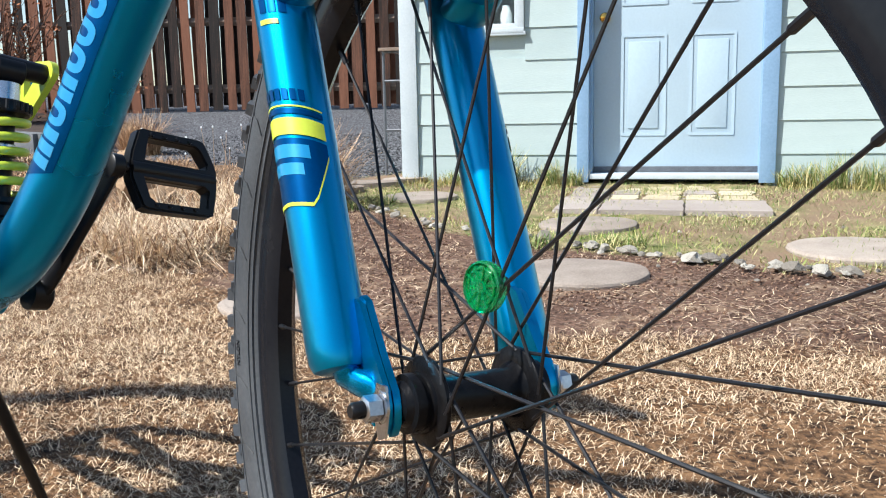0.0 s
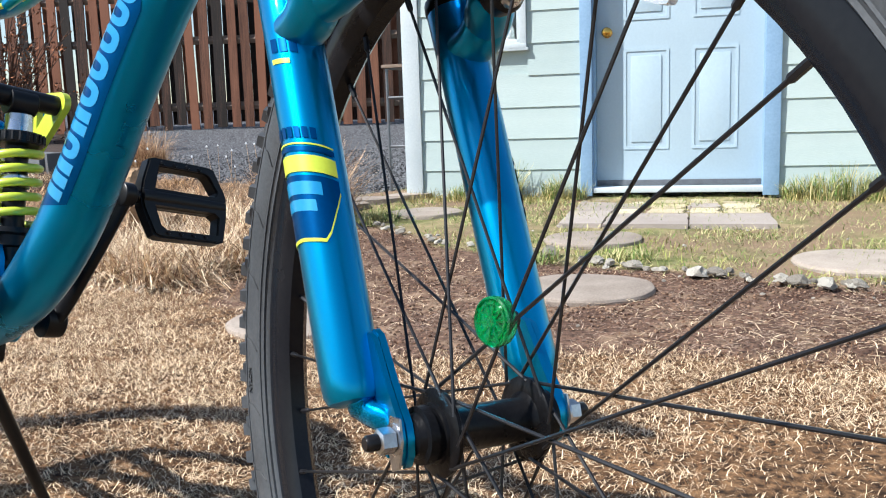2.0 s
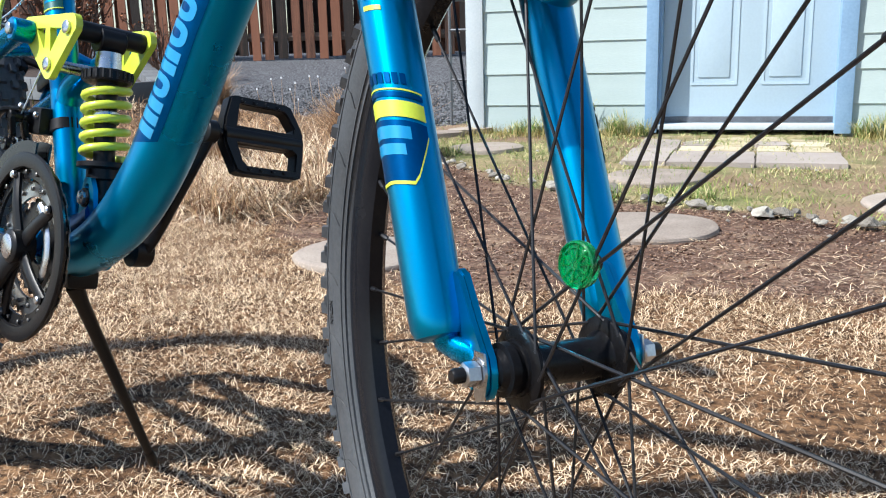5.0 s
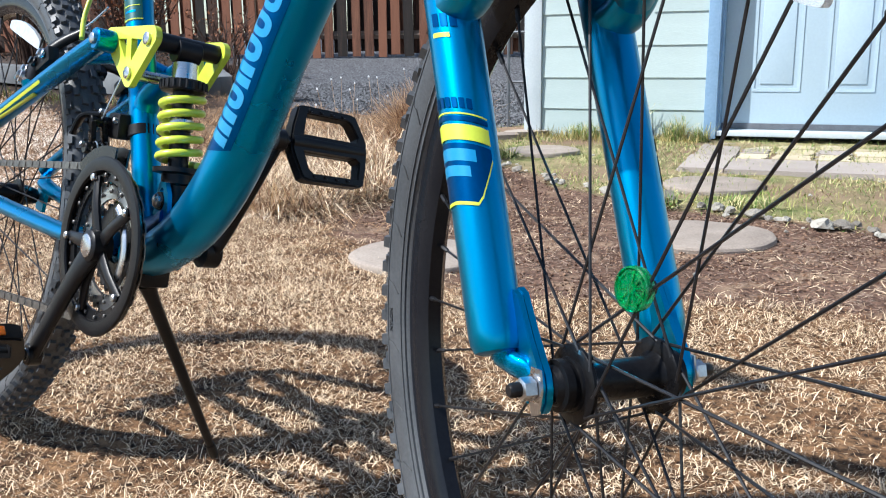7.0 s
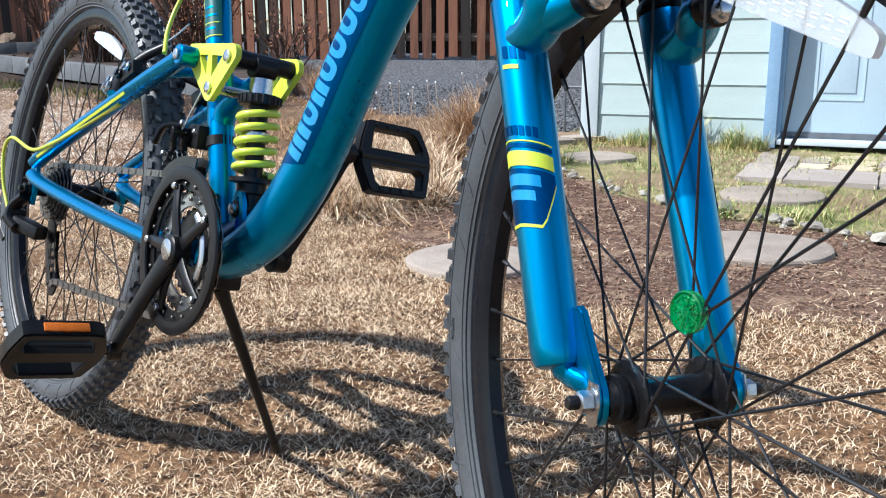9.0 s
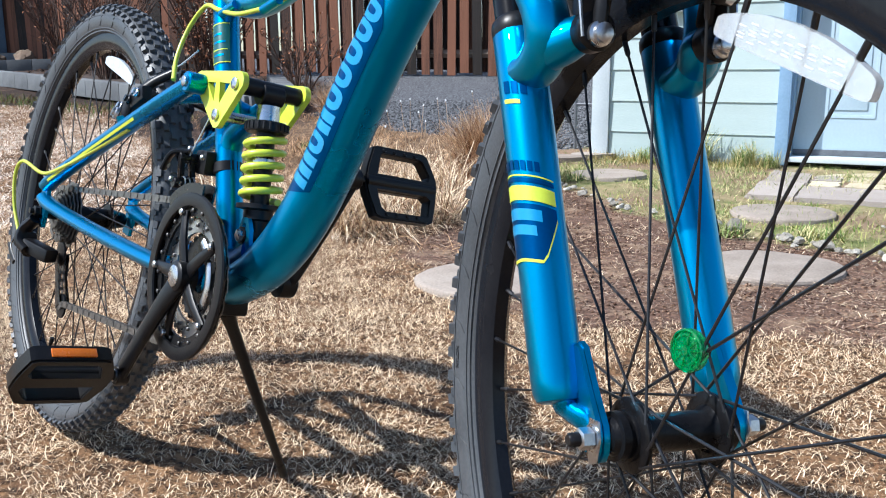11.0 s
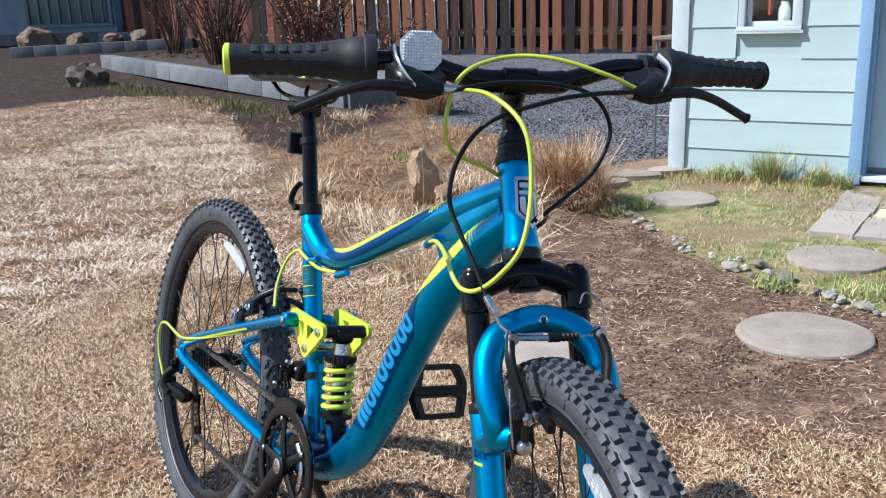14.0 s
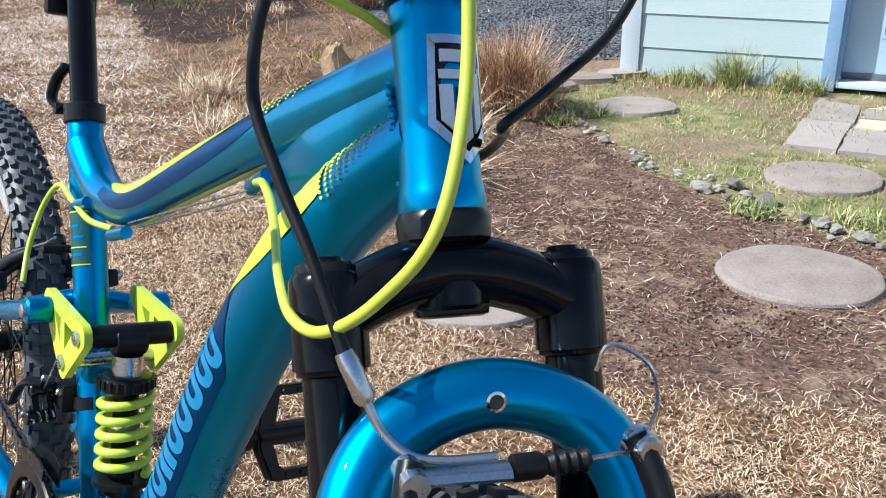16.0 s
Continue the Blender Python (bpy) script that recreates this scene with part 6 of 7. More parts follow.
part("corner_board", Shape().box((0.090, 0.026, 2.42), Matrix.Translation((-0.965, -0.008, 1.24)), 0.002), TRIM, house)
part("corner_board", Shape().box((0.026, 0.090, 2.42), Matrix.Translation((-1.014, 0.050, 1.24)), 0.002), TRIM, house)

# door: casing, reveal, slab with panels
door = part("door_casing", Shape().box((0.064, 0.034, 2.08), Matrix.Translation((0.022, -0.012, 1.085)), 0.003).box((0.080, 0.034, 2.08), Matrix.Translation((0.981, -0.012, 1.085)), 0.003).box((1.03, 0.034, 0.085), Matrix.Translation((0.506, -0.012, 2.168)), 0.003), TRIM_BLUE, house, "light blue door casing")
part("door_jamb", Shape().box((0.016, 0.120, 2.03), Matrix.Translation((0.060, 0.064, 1.085))).box((0.016, 0.120, 2.03), Matrix.Translation((0.950, 0.064, 1.085))).box((0.90, 0.120, 0.018), Matrix.Translation((0.506, 0.064, 2.090))), TRIM_BLUE, door)
slab = Shape().box((0.876, 0.036, 1.99), Matrix.Translation((0.507, 0.118, 1.085)), 0.002)
ds = part("door_slab", slab, DOOR_P, house, "pale blue panelled door, closed")
for z0, z1 in ((0.292, 0.838), (0.99, 1.52), (1.62, 1.93)):
    for x0, x1 in ((0.215, 0.458), (0.578, 0.815)):
        w, h = x1 - x0, z1 - z0
        m = Matrix.Translation(((x0 + x1) / 2, 0.0985, (z0 + z1) / 2)) @ pose(0, 0, 0, 90, 0, 0)
        outer, inner = rounded(w, h, 0.006, 3), rounded(w - 0.030, h - 0.030, 0.006, 3)
        mould = Shape().plate(outer, [inner], m, 0.006)
        part("panel_moulding", mould, DOOR_P, ds)
        part("raised_panel", Shape().box((w - 0.080, 0.010, h - 0.080), Matrix.Translation(((x0 + x1) / 2, 0.099, (z0 + z1) / 2)), 0.004), DOOR_P, ds)
part("door_knob", Shape().lathe((0.128, 0.100, 0.930), (0, -1, 0), [(0, 0.028), (0.004, 0.028), (0.006, 0.014), (0.026, 0.012), (0.032, 0.022), (0.045, 0.027), (0.056, 0.022), (0.060, 0.010)], 24), BRASS, ds, "brass door knob")
part("door_sweep", Shape().box((0.872, 0.006, 0.030), Matrix.Translation((0.507, 0.097, 0.108)), 0.001), METAL_G, ds)
part("threshold", Shape().box((0.90, 0.14, 0.028), Matrix.Translation((0.506, 0.050, 0.076)), 0.004), TRIM, house, "pale painted threshold")
# window
win = part("window_frame", Shape().box((0.348, 0.036, 0.032), Matrix.Translation((-0.474, -0.014, 0.874)), 0.003).box((0.036, 0.034, 0.74), Matrix.Translation((-0.622, -0.012, 1.255)), 0.003).box((0.036, 0.034, 0.74), Matrix.Translation((-0.318, -0.012, 1.255)), 0.003).box((0.348, 0.034, 0.040), Matrix.Translation((-0.470, -0.012, 1.645)), 0.003), TRIM, house, "white window frame")
part("window_sash", Shape().box((0.024, 0.03, 0.70), Matrix.Translation((-0.588, 0.02, 1.25)), 0.002).box((0.024, 0.03, 0.70), Matrix.Translation((-0.346, 0.02, 1.25)), 0.002).box((0.264, 0.03, 0.026), Matrix.Translation((-0.467, 0.02, 0.904)), 0.002).box((0.264, 0.03, 0.026), Matrix.Translation((-0.467, 0.02, 1.26)), 0.002), TRIM, win)
pane = part("window_pane", Shape().box((0.222, 0.004, 0.70), Matrix.Translation((-0.467, 0.022, 1.25))), GLASS, win)
pane.visible_shadow = False
part("window_sill", Shape().box((0.36, 0.036, 0.018), Matrix.Translation((-0.470, -0.014, 0.860)), 0.003), TRIM, win)
solid("curtain", Shape().sweep([WALL @ Vector((-0.50, 0.10, 0.95)), WALL @ Vector((-0.505, 0.10, 1.3)), WALL @ Vector((-0.50, 0.10, 1.6))], [(0.05, 0.012)] * 3, 14), REDCLOTH, "red cloth hanging behind the window pane", "curtain")
solid("windowsill_jar", Shape().lathe(WALL @ Vector((-0.42, 0.10, 0.90)), (0, 0, 1), [(0, 0.03), (0.01, 0.034), (0.08, 0.034), (0.10, 0.022), (0.12, 0.022)], 18), WHITE_REF, "pale jar standing on the inner window sill", "jar")

MORTAR = material("pale_mortar", lin(164, 156, 146), lin(132, 124, 116), 8, 140, 0.9, 0.0, 0.002, 120)
# step and path of flagstones before the door
step = thing("door_step", "low step of yellow flagstones edged with grey-brown pavers", "step", WALL, kind="structure")
rng = random.Random(5)


def slab_piece(loop, z, thick, mat, parent, name):
    m = Matrix.Translation((0, 0, z - thick / 2))
    part(name, Shape().plate(loop, [], m, thick), mat, parent, angle=30)


def ragged(x0, x1, y0, y1, r=0.012, k=3):
    pts = [(x0, y0), (x1, y0), (x1, y1), (x0, y1)]
    out = []
    for (ax, ay), (bx, by) in zip(pts, pts[1:] + pts[:1]):
        for i in range(k):
            out.append((ax + (bx - ax) * i / k + rng.uniform(-r, r), ay + (by - ay) * i / k + rng.uniform(-r, r)))
    return out


part("step_bed", Shape().box((0.92, 1.08, 0.05), Matrix.Translation((0.46, -0.55, -0.006)), 0.004), MORTAR, step)
# border slabs
for x0, x1, y0, y1 in ((0.015, 0.205, -0.62, -0.02), (0.010, 0.200, -1.11, -0.63), (0.208, 0.560, -1.115, -0.725), (0.568, 0.915, -1.11, -0.73)):
    slab_piece(ragged(x0, x1, y0, y1, 0.004, 4), 0.032 + rng.uniform(-0.002, 0.002), 0.03, PAVER, step, "paver")
# crazy paving of yellow stones
xs = [0.215, 0.36, 0.56, 0.72, 0.905]
for k, (a, b) in enumerate(zip(xs, xs[1:])):
    cuts = [-0.71, rng.uniform(-0.54, -0.46), rng.uniform(-0.30, -0.22), -0.03]
    for c0, c1 in zip(cuts, cuts[1:]):
        slab_piece(ragged(a + 0.014, b - 0.014, c0 + 0.014, c1 - 0.014, 0.016), 0.0295 + rng.uniform(-0.0015, 0.0015), 0.02, FLAG_Y if rng.random() < 0.62 else PAVER, step, "flagstone")


# ---- stepping stones, edging, rocks ----
def stepping_stone(x, y, r, seed):
    rg = random.Random(seed)
    ph = [rg.uniform(0, 6.28) for _ in range(4)]
    n_ = 40
    prof = [(-0.045, 0.97), (0.002, 1.0), (0.009, 0.985), (0.012, 0.955), (0.0128, 0.90), (0.0125, 0.885), (0.0133, 0.865), (0.014, 0.5), (0.014, 0.02)]
    vs = []
    for h, k in prof:
        for j in range(n_):
            a = 2 * math.pi * j / n_
            rr = r * k * (1 + 0.020 * math.sin(2 * a + ph[0]) + 0.010 * math.sin(5 * a + ph[1]) + 0.006 * math.sin(11 * a + ph[2]))
            vs.append((rr * math.cos(a), rr * math.sin(a), h + 0.0015 * math.sin(3 * a + ph[3]) * k))
    fs = []
    for i in range(len(prof) - 1):
        a, b = i * n_, (i + 1) * n_
        fs += [(a + j, a + (j + 1) % n_, b + (j + 1) % n_, b + j) for j in range(n_)]
    fs += [tuple((len(prof) - 1) * n_ + j for j in range(n_))]
    solid("stepping_stone", Shape().add(vs, fs), CONCRETE, "round tan concrete stepping stone sunk in the yard", "stepping stone", Matrix.Translation((x, y, height(x, y) - 0.006)), "stepping stones", angle=30)


for i, (x, y, r) in enumerate(((-0.385, 2.16, 0.192), (0.400, 2.49, 0.207), (0.545, 3.375, 0.195), (-0.165, 4.32, 0.185), (1.36, 2.78, 0.235))):
    stepping_stone(x, y, r, i)


def rock_mesh(seed, sx, sy, sz, rough=0.22, sub=2):
    bm = bmesh.new()
    bmesh.ops.create_icosphere(bm, subdivisions=sub, radius=1)
    o = Vector((seed * 3.7, seed * 1.3, seed * 7.1))
    for v in bm.verts:
        d = v.co.normalized()
        k = 1 + rough * noise.noise(d * 1.4 + o) + rough * 0.6 * noise.noise(d * 3.3 + o) + (0.25 * rough * noise.noise(d * 8.0 + o) if sub > 2 else 0)
        v.co = Vector((d.x * k * sx, d.y * k * sy, d.z * k * sz))
        if v.co.z < -0.35 * sz:
            v.co.z = -0.35 * sz
    s = Shape()
    bm.verts.index_update()
    s.add([v.co.copy() for v in bm.verts], [[v.index for v in f.verts] for f in bm.faces])
    bm.free()
    return s


ROCKS = [rock_mesh(i, 1.0, 0.8, 0.62, 0.45, 2).mesh("edging_rock", ROCK, 25) for i in range(7)]
rg = random.Random(11)
placed = [(-0.370, 3.93, 0.026), (-0.242, 3.683, 0.028), (-0.109, 3.514, 0.024), (0.147, 3.147, 0.048), (0.251, 3.209, 0.042), (0.285, 3.12, 0.030), (0.345, 3.047, 0.052), (0.495, 2.884, 0.034), (0.530, 2.849, 0.032), (0.598, 2.789, 0.040), (0.447, 2.93, 0.024), (0.767, 2.629, 0.045), (0.831, 2.642, 0.042), (0.989, 2.520, 0.036), (1.023, 2.475, 0.040), (1.083, 2.419, 0.050), (1.168, 2.413, 0.034), (0.68, 2.72, 0.026), (0.90, 2.58, 0.024)]
for k in range(90):
    x = rg.uniform(-0.52, 1.75)
    y = float(np.interp(x, [a for a, _ in STONE_EDGE], [b for _, b in STONE_EDGE])) + rg.gauss(0, 0.045)
    placed.append((x, y, rg.uniform(0.009, 0.022)))
for k in range(26):
    placed.append((rg.uniform(-0.3, 1.5), rg.uniform(1.8, 4.4), rg.uniform(0.005, 0.011)))
for k, (x, y, r) in enumerate(placed):
    r *= 0.82
    tagged(new("edging_rock", ROCKS[k % 7]), "pale rounded rock in the edging of the dirt bed" if r > 0.013 else "small pale pebble lying on the dirt", "rock", "edging rocks").matrix_world = Matrix.Translation((x, y, height(x, y) + r * 0.12)) @ pose(0, 0, 0, rg.uniform(-15, 15), rg.uniform(-15, 15), rg.uniform(0, 360)) @ Matrix.Diagonal((r, r * rg.uniform(0.8, 1.1), r * rg.uniform(0.8, 1.1), 1))
def crag(seed, sx, sy, sz):
    """A broken rock with flat faces and ridges, flattened underneath."""
    rs = random.Random(seed)
    bm = bmesh.new()
    bmesh.ops.create_icosphere(bm, subdivisions=4, radius=1)
    planes = [(Vector((rs.gauss(0, 1), rs.gauss(0, 1), rs.gauss(0.2, 0.8))).normalized(), rs.uniform(0.62, 0.92)) for _ in range(16)]
    for v in bm.verts:
        p = v.co.copy()
        for nrm, dist in planes:
            over = p.dot(nrm) - dist
            if over > 0:
                p -= nrm * over
        p *= 1 + 0.10 * noise.noise(p * 3 + Vector((seed, 0, 0))) - 0.16 * abs(noise.noise(p * 5 + Vector((0, seed, 0))))
        v.co = Vector((p.x * sx, p.y * sy, max(p.z, -0.5) * sz))
    bm.verts.index_update()
    out = Shape().add([v.co.copy() for v in bm.verts], [[v.index for v in f.verts] for f in bm.faces])
    bm.free()
    return out


solid("tan_boulder", crag(12, 0.125, 0.11, 0.22), ROCK_TAN, "craggy tan boulder among dry weeds", "rock", Matrix.Translation((-1.50, 4.05, height(0, 4.1) + 0.07)) @ pose(0, 0, 0, 0, -8, 30), angle=25)
solid("tan_boulder", crag(15, 0.09, 0.07, 0.11), ROCK_TAN, "smaller broken tan rock beside the boulder", "rock", Matrix.Translation((-1.36, 4.00, height(0, 4.1) + 0.03)) @ pose(0, 0, 0, 0, 12, 80), angle=25)
for i, (x, y, w, d, a) in enumerate(((-0.50, 4.86, 0.20, 0.13, 10), (-0.30, 5.02, 0.15, 0.10, 30), (-0.58, 4.62, 0.11, 0.09, 60))):
    lp = [(w * math.cos(2 * math.pi * k / 11) * rg.uniform(0.82, 1.1), d * math.sin(2 * math.pi * k / 11) * rg.uniform(0.82, 1.1)) for k in range(11)]
    solid("path_flagstone", Shape().plate(lp, [], Matrix.Identity(4), 0.03), CONCRETE, "flat irregular grey flagstone by the house corner", "flagstone", Matrix.Translation((x, y, height(x, y) + 0.004)) @ pose(0, 0, 0, 0, 0, a), "path flagstones", angle=25)

# ---- raised beds of concrete blocks ----
BLK = Shape().box((0.397, 0.19, 0.20), Matrix.Translation((0.1985, 0.095, 0.10)), 0.006).mesh("concrete_block", BLOCK, 30)


def bed_wall(label, runs):
    w = thing("block_planter", label, "planter")
    for (x0, y0), (x1, y1), base in runs:
        d = Vector((x1 - x0, y1 - y0, 0))
        L = d.length
        ang = math.degrees(math.atan2(d.y, d.x))
        z0, z1 = height(x0, y0), height(x1, y1)
        pitch = -math.degrees(math.atan2(z1 - z0, L))
        for k in range(int(L / 0.4)):
            f = 0.4 * k / L
            part("concrete_block", BLK, BLOCK, w, m=Matrix.Translation((x0 + d.x * f, y0 + d.y * f, z0 + (z1 - z0) * f - 0.03 + base + rg.uniform(-0.002, 0.002))) @ pose(0, 0, 0, 0, 0, ang + rg.uniform(-0.4, 0.4)) @ pose(0, 0, 0, 0, pitch, 0))
    return w


bed_wall("low raised bed edged with grey concrete blocks", [((-9.35, 10.75), (-3.72, 7.62), 0), ((-3.66, 7.60), (-3.24, 7.95), 0), ((-3.30, 8.0), (-4.6, 10.4), 0)])
bed_wall("second raised bed of grey concrete blocks under the shrubs", [((-12.3, 11.95), (-9.2, 13.1), 0), ((-12.3, 14.2), (-9.9, 14.35), 0.05)])
soil = Shape()
soil_loop = [(-9.2, 10.9), (-3.8, 7.85), (-3.4, 8.15), (-4.5, 10.2), (-5.5, 11.2), (-8.5, 12.2)]
soil.add([(x, y, height(x, y) + 0.10 if i < 3 else height(x, y) + 0.06) for i, (x, y) in enumerate(soil_loop)] + [(x, y, height(x, y) - 0.1) for x, y in soil_loop], [tuple(range(6))] + [(i, (i + 1) % 6, 6 + (i + 1) % 6, 6 + i) for i in range(6)])
SOIL = material("dark_bed_soil", lin(72, 57, 48), lin(38, 31, 27), 6, 60, 0.95, 0.0, 0.01, 40)
solid("bed_soil", soil, SOIL, "dark soil filling the raised bed", "soil", kind="structure")
for i, (x, y, r) in enumerate(((-13.2, 13.6, 0.46), (-12.3, 13.6, 0.22), (-11.6, 13.8, 0.20), (-10.9, 13.7, 0.24), (-10.2, 13.8, 0.18), (-9.5, 13.9, 0.34))):
    solid("boulder", crag(20 + i, r, r * 0.85, r * 0.85), BOULDER, "rough brown boulder on the raised bed", "rock", Matrix.Translation((x, y, height(x, y) + 0.12)), "boulders", angle=30)
solid("stump", rock_mesh(31, 0.30, 0.22, 0.24, 0.6, 3), STUMP_B, "dark weathered stump beside the raised bed", "stump", Matrix.Translation((-8.5, 9.45, height(0, 9.4) + 0.06)), angle=30)

# ---- fence ----
fence = thing("board_fence", "weathered red-brown board fence behind the gravel", "fence")
F_BOARDS = []
for i in range(5):
    s = Shape()
    nz = 6
    w = 0.108 + 0.008 * (i % 3)
    for z in range(nz + 1):
        bend = 0.004 * math.sin(z * 1.3 + i)
        zz = 1.80 * z / nz + (0.02 * (i - 2) if z == nz else 0)
        s.v += [(-w / 2, -0.010 + bend, zz), (w / 2, -0.010 + bend, zz), (w / 2, 0.010 + bend, zz), (-w / 2, 0.010 + bend, zz)]
    for z in range(nz):
        a = z * 4
        s.f += [(a + j, a + (j + 1) % 4, a + 4 + (j + 1) % 4, a + 4 + j) for j in range(4)]
    s.f += [(3, 2, 1, 0), tuple(nz * 4 + j for j in range(4))]
    F_BOARDS.append(s.mesh("board", FENCE_W, 30))
fx = lambda x: 11.3 + 0.05 * (-x - 3.0) + 0.55 * max(0.0, -x - 6.5)
x = -13.4
k = 0
while x < 3.2:
    y = fx(x)
    part("board", F_BOARDS[k % 5], FENCE_W, fence, m=Matrix.Translation((x, y, height(x, y) + rg.uniform(-0.02, 0.05))) @ pose(0, 0, 0, 0, rg.uniform(-0.8, 0.8), rg.uniform(-2, 2)))
    part("board", F_BOARDS[(k * 2 + 1) % 5], FENCE_W, fence, m=Matrix.Translation((x + 0.09, y + 0.13, height(x, y) + 0.04 + rg.uniform(-0.02, 0.04))) @ pose(0, 0, 0, 0, rg.uniform(-0.8, 0.8), rg.uniform(-2, 2)))
    x += rg.uniform(0.168, 0.192)
    k += 1
for hz in (0.27, 1.10, 1.65):
    part("rail", Shape().sweep([(-13.4, fx(-13.4) + 0.045, height(0, fx(-13.4)) + hz), (-6.5, fx(-6.5) + 0.045, height(0, fx(-6.5)) + hz), (-3.5, fx(-3.5) + 0.045, height(0, fx(-3.5)) + hz + 0.01), (3.3, fx(3.3) + 0.045, height(0, fx(3.3)) + hz)], [(0.052, 0.030)] * 4, 4, flat=(0, 0, 1)), RAIL_W, fence, "grey weathered rail")
for px_ in (-9.2, -6.8, -4.4, -2.0, 0.4, 2.8):
    part("post", Shape().box((0.09, 0.09, 1.7), Matrix.Translation((px_, fx(px_) + 0.19, height(px_, fx(px_)) + 0.8)), 0.004), RAIL_W, fence)

# metal stand beside the house
stand_m = WALL @ Matrix.Translation((-1.16, 0.34, 0.03))
ms = thing("metal_stand", "thin grey metal stand beside the house corner", "stand", stand_m)
for sx, sy in ((-0.075, 0), (0.075, 0), (-0.075, 0.35), (0.075, 0.35)):
    part("leg", Shape().cyl((sx, sy, 0), (sx, sy, 0.775), 0.009, n=10), METAL_G, ms)
for z in (0.775, 0.60, 0.30):
    for yy in (0, 0.35):
        part("rail", Shape().cyl((-0.082, yy, z), (0.082, yy, z), 0.008, n=10), METAL_G, ms)
part("top_shelf", Shape().box((0.20, 0.40, 0.020), Matrix.Translation((0, 0.17, 0.79)), 0.004), RAIL_W, ms)

# neighbouring house beyond the beds
nb = thing("neighbour_house", "blue-grey house with a dark barred window beyond the raised beds", "house", pose(-12.15, 14.6, 0.50, 0, 0, 0), kind="structure")
part("wall", Shape().box((7.8, 0.2, 3.2), Matrix.Translation((-3.9, 0.1, 1.6))), BLUEHOUSE, nb)
part("foundation", Shape().box((7.85, 0.3, 0.34), Matrix.Translation((-3.9, 0.1, 0.15)), 0.01), BLOCK, nb)
# roof out of view, its front eave run far out to shade the wall
part("unseen_roof", Shape().box((8.4, 3.4, 0.12), Matrix.Translation((-3.9, -0.1, 3.25)) @ pose(0, 0, 0, 12, 0, 0)), GREY_ROOF, nb)
TEALPANE = material("dark_teal_window_panel", lin(70, 92, 98), lin(44, 60, 66), 3, 40, 0.35, 0.0)
wf = part("window_frame", Shape().box((2.24, 0.06, 1.34), Matrix.Translation((-1.17, -0.03, 1.10)), 0.01), BLUEHOUSE, nb)
part("window_panel", Shape().box((2.08, 0.02, 1.20), Matrix.Translation((-1.17, -0.072, 1.10)), 0.002), TEALPANE, wf)
for i in range(8):
    part("window_bar", Shape().box((0.035, 0.03, 1.20), Matrix.Translation((-2.12 + 0.27 * i, -0.098, 1.10)), 0.004), BLUEHOUSE, wf)

# ---- plants ----


def shrub(x, y, stems, tall, spread, leafy, seed):
    rs = random.Random(seed)
    s = Shape()
    lf = Shape()
    base = Vector((x, y, height(x, y) + 0.08))
    for i in range(stems):
        a = rs.uniform(0, 6.28)
        r0 = rs.uniform(0, 0.16)
        p0 = base + Vector((r0 * math.cos(a), r0 * math.sin(a), -0.05))
        out = rs.uniform(0.1, 1.0) * spread
        h = tall * rs.uniform(0.7, 1.1)
        p3 = p0 + Vector((math.cos(a) * out, math.sin(a) * out, h))
        p1 = p0 + Vector((math.cos(a) * out * 0.25 + rs.uniform(-0.05, 0.05), math.sin(a) * out * 0.25, h * 0.4))
        p2 = p0 + Vector((math.cos(a) * out * 0.6 + rs.uniform(-0.07, 0.07), math.sin(a) * out * 0.6 + rs.uniform(-0.07, 0.07), h * 0.72))
        line = smooth([p0, p1, p2, p3], 3)
        s.sweep(line, [0.011 * (1 - 0.8 * j / (len(line) - 1)) + 0.0015 for j in range(len(line))], 5)
        for b in range(rs.randint(4, 7)):
            t = rs.uniform(0.25, 0.95)
            q = line[int(t * (len(line) - 1))]
            d = Vector((math.cos(a + rs.uniform(-1.6, 1.6)), math.sin(a + rs.uniform(-1.6, 1.6)), rs.uniform(0.5, 1.6))).normalized() * rs.uniform(0.12, 0.4)
            mid = q + d * 0.5 + Vector((rs.uniform(-0.03, 0.03), rs.uniform(-0.03, 0.03), 0))
            s.sweep([q, mid, q + d], [0.0045, 0.003, 0.0012], 4)
            for c in range(leafy):
                e = q + d * rs.uniform(0.2, 1.0) + Vector((rs.gauss(0, 0.03), rs.gauss(0, 0.03), rs.gauss(0, 0.03)))
                u = Vector((rs.gauss(0, 1), rs.gauss(0, 1), rs.gauss(0, 1))).normalized() * rs.uniform(0.015, 0.03)
                v = u.orthogonal().normalized() * rs.uniform(0.008, 0.015)
                lf.add([e - u, e - v, e + u, e + v], [(0, 1, 2, 3)])
    sh_ = thing("shrub", "bare dark shrub with rusty dead leaves in the raised bed", "shrub", group="shrubs")
    tagged(part("crown", s, TWIG, sh_), kind="stuff")
    if lf.v:
        tagged(part("foliage", lf, DEADLEAF, sh_, "rusty dead leaves"), kind="stuff")


shrub(-6.9, 10.3, 56, 1.5, 0.75, 1, 1)
shrub(-5.2, 9.75, 46, 1.5, 0.75, 6, 2)
shrub(-8.6, 11.6, 30, 1.3, 0.7, 1, 3)
shrub(-3.9, 9.3, 16, 0.7, 0.4, 2, 4)


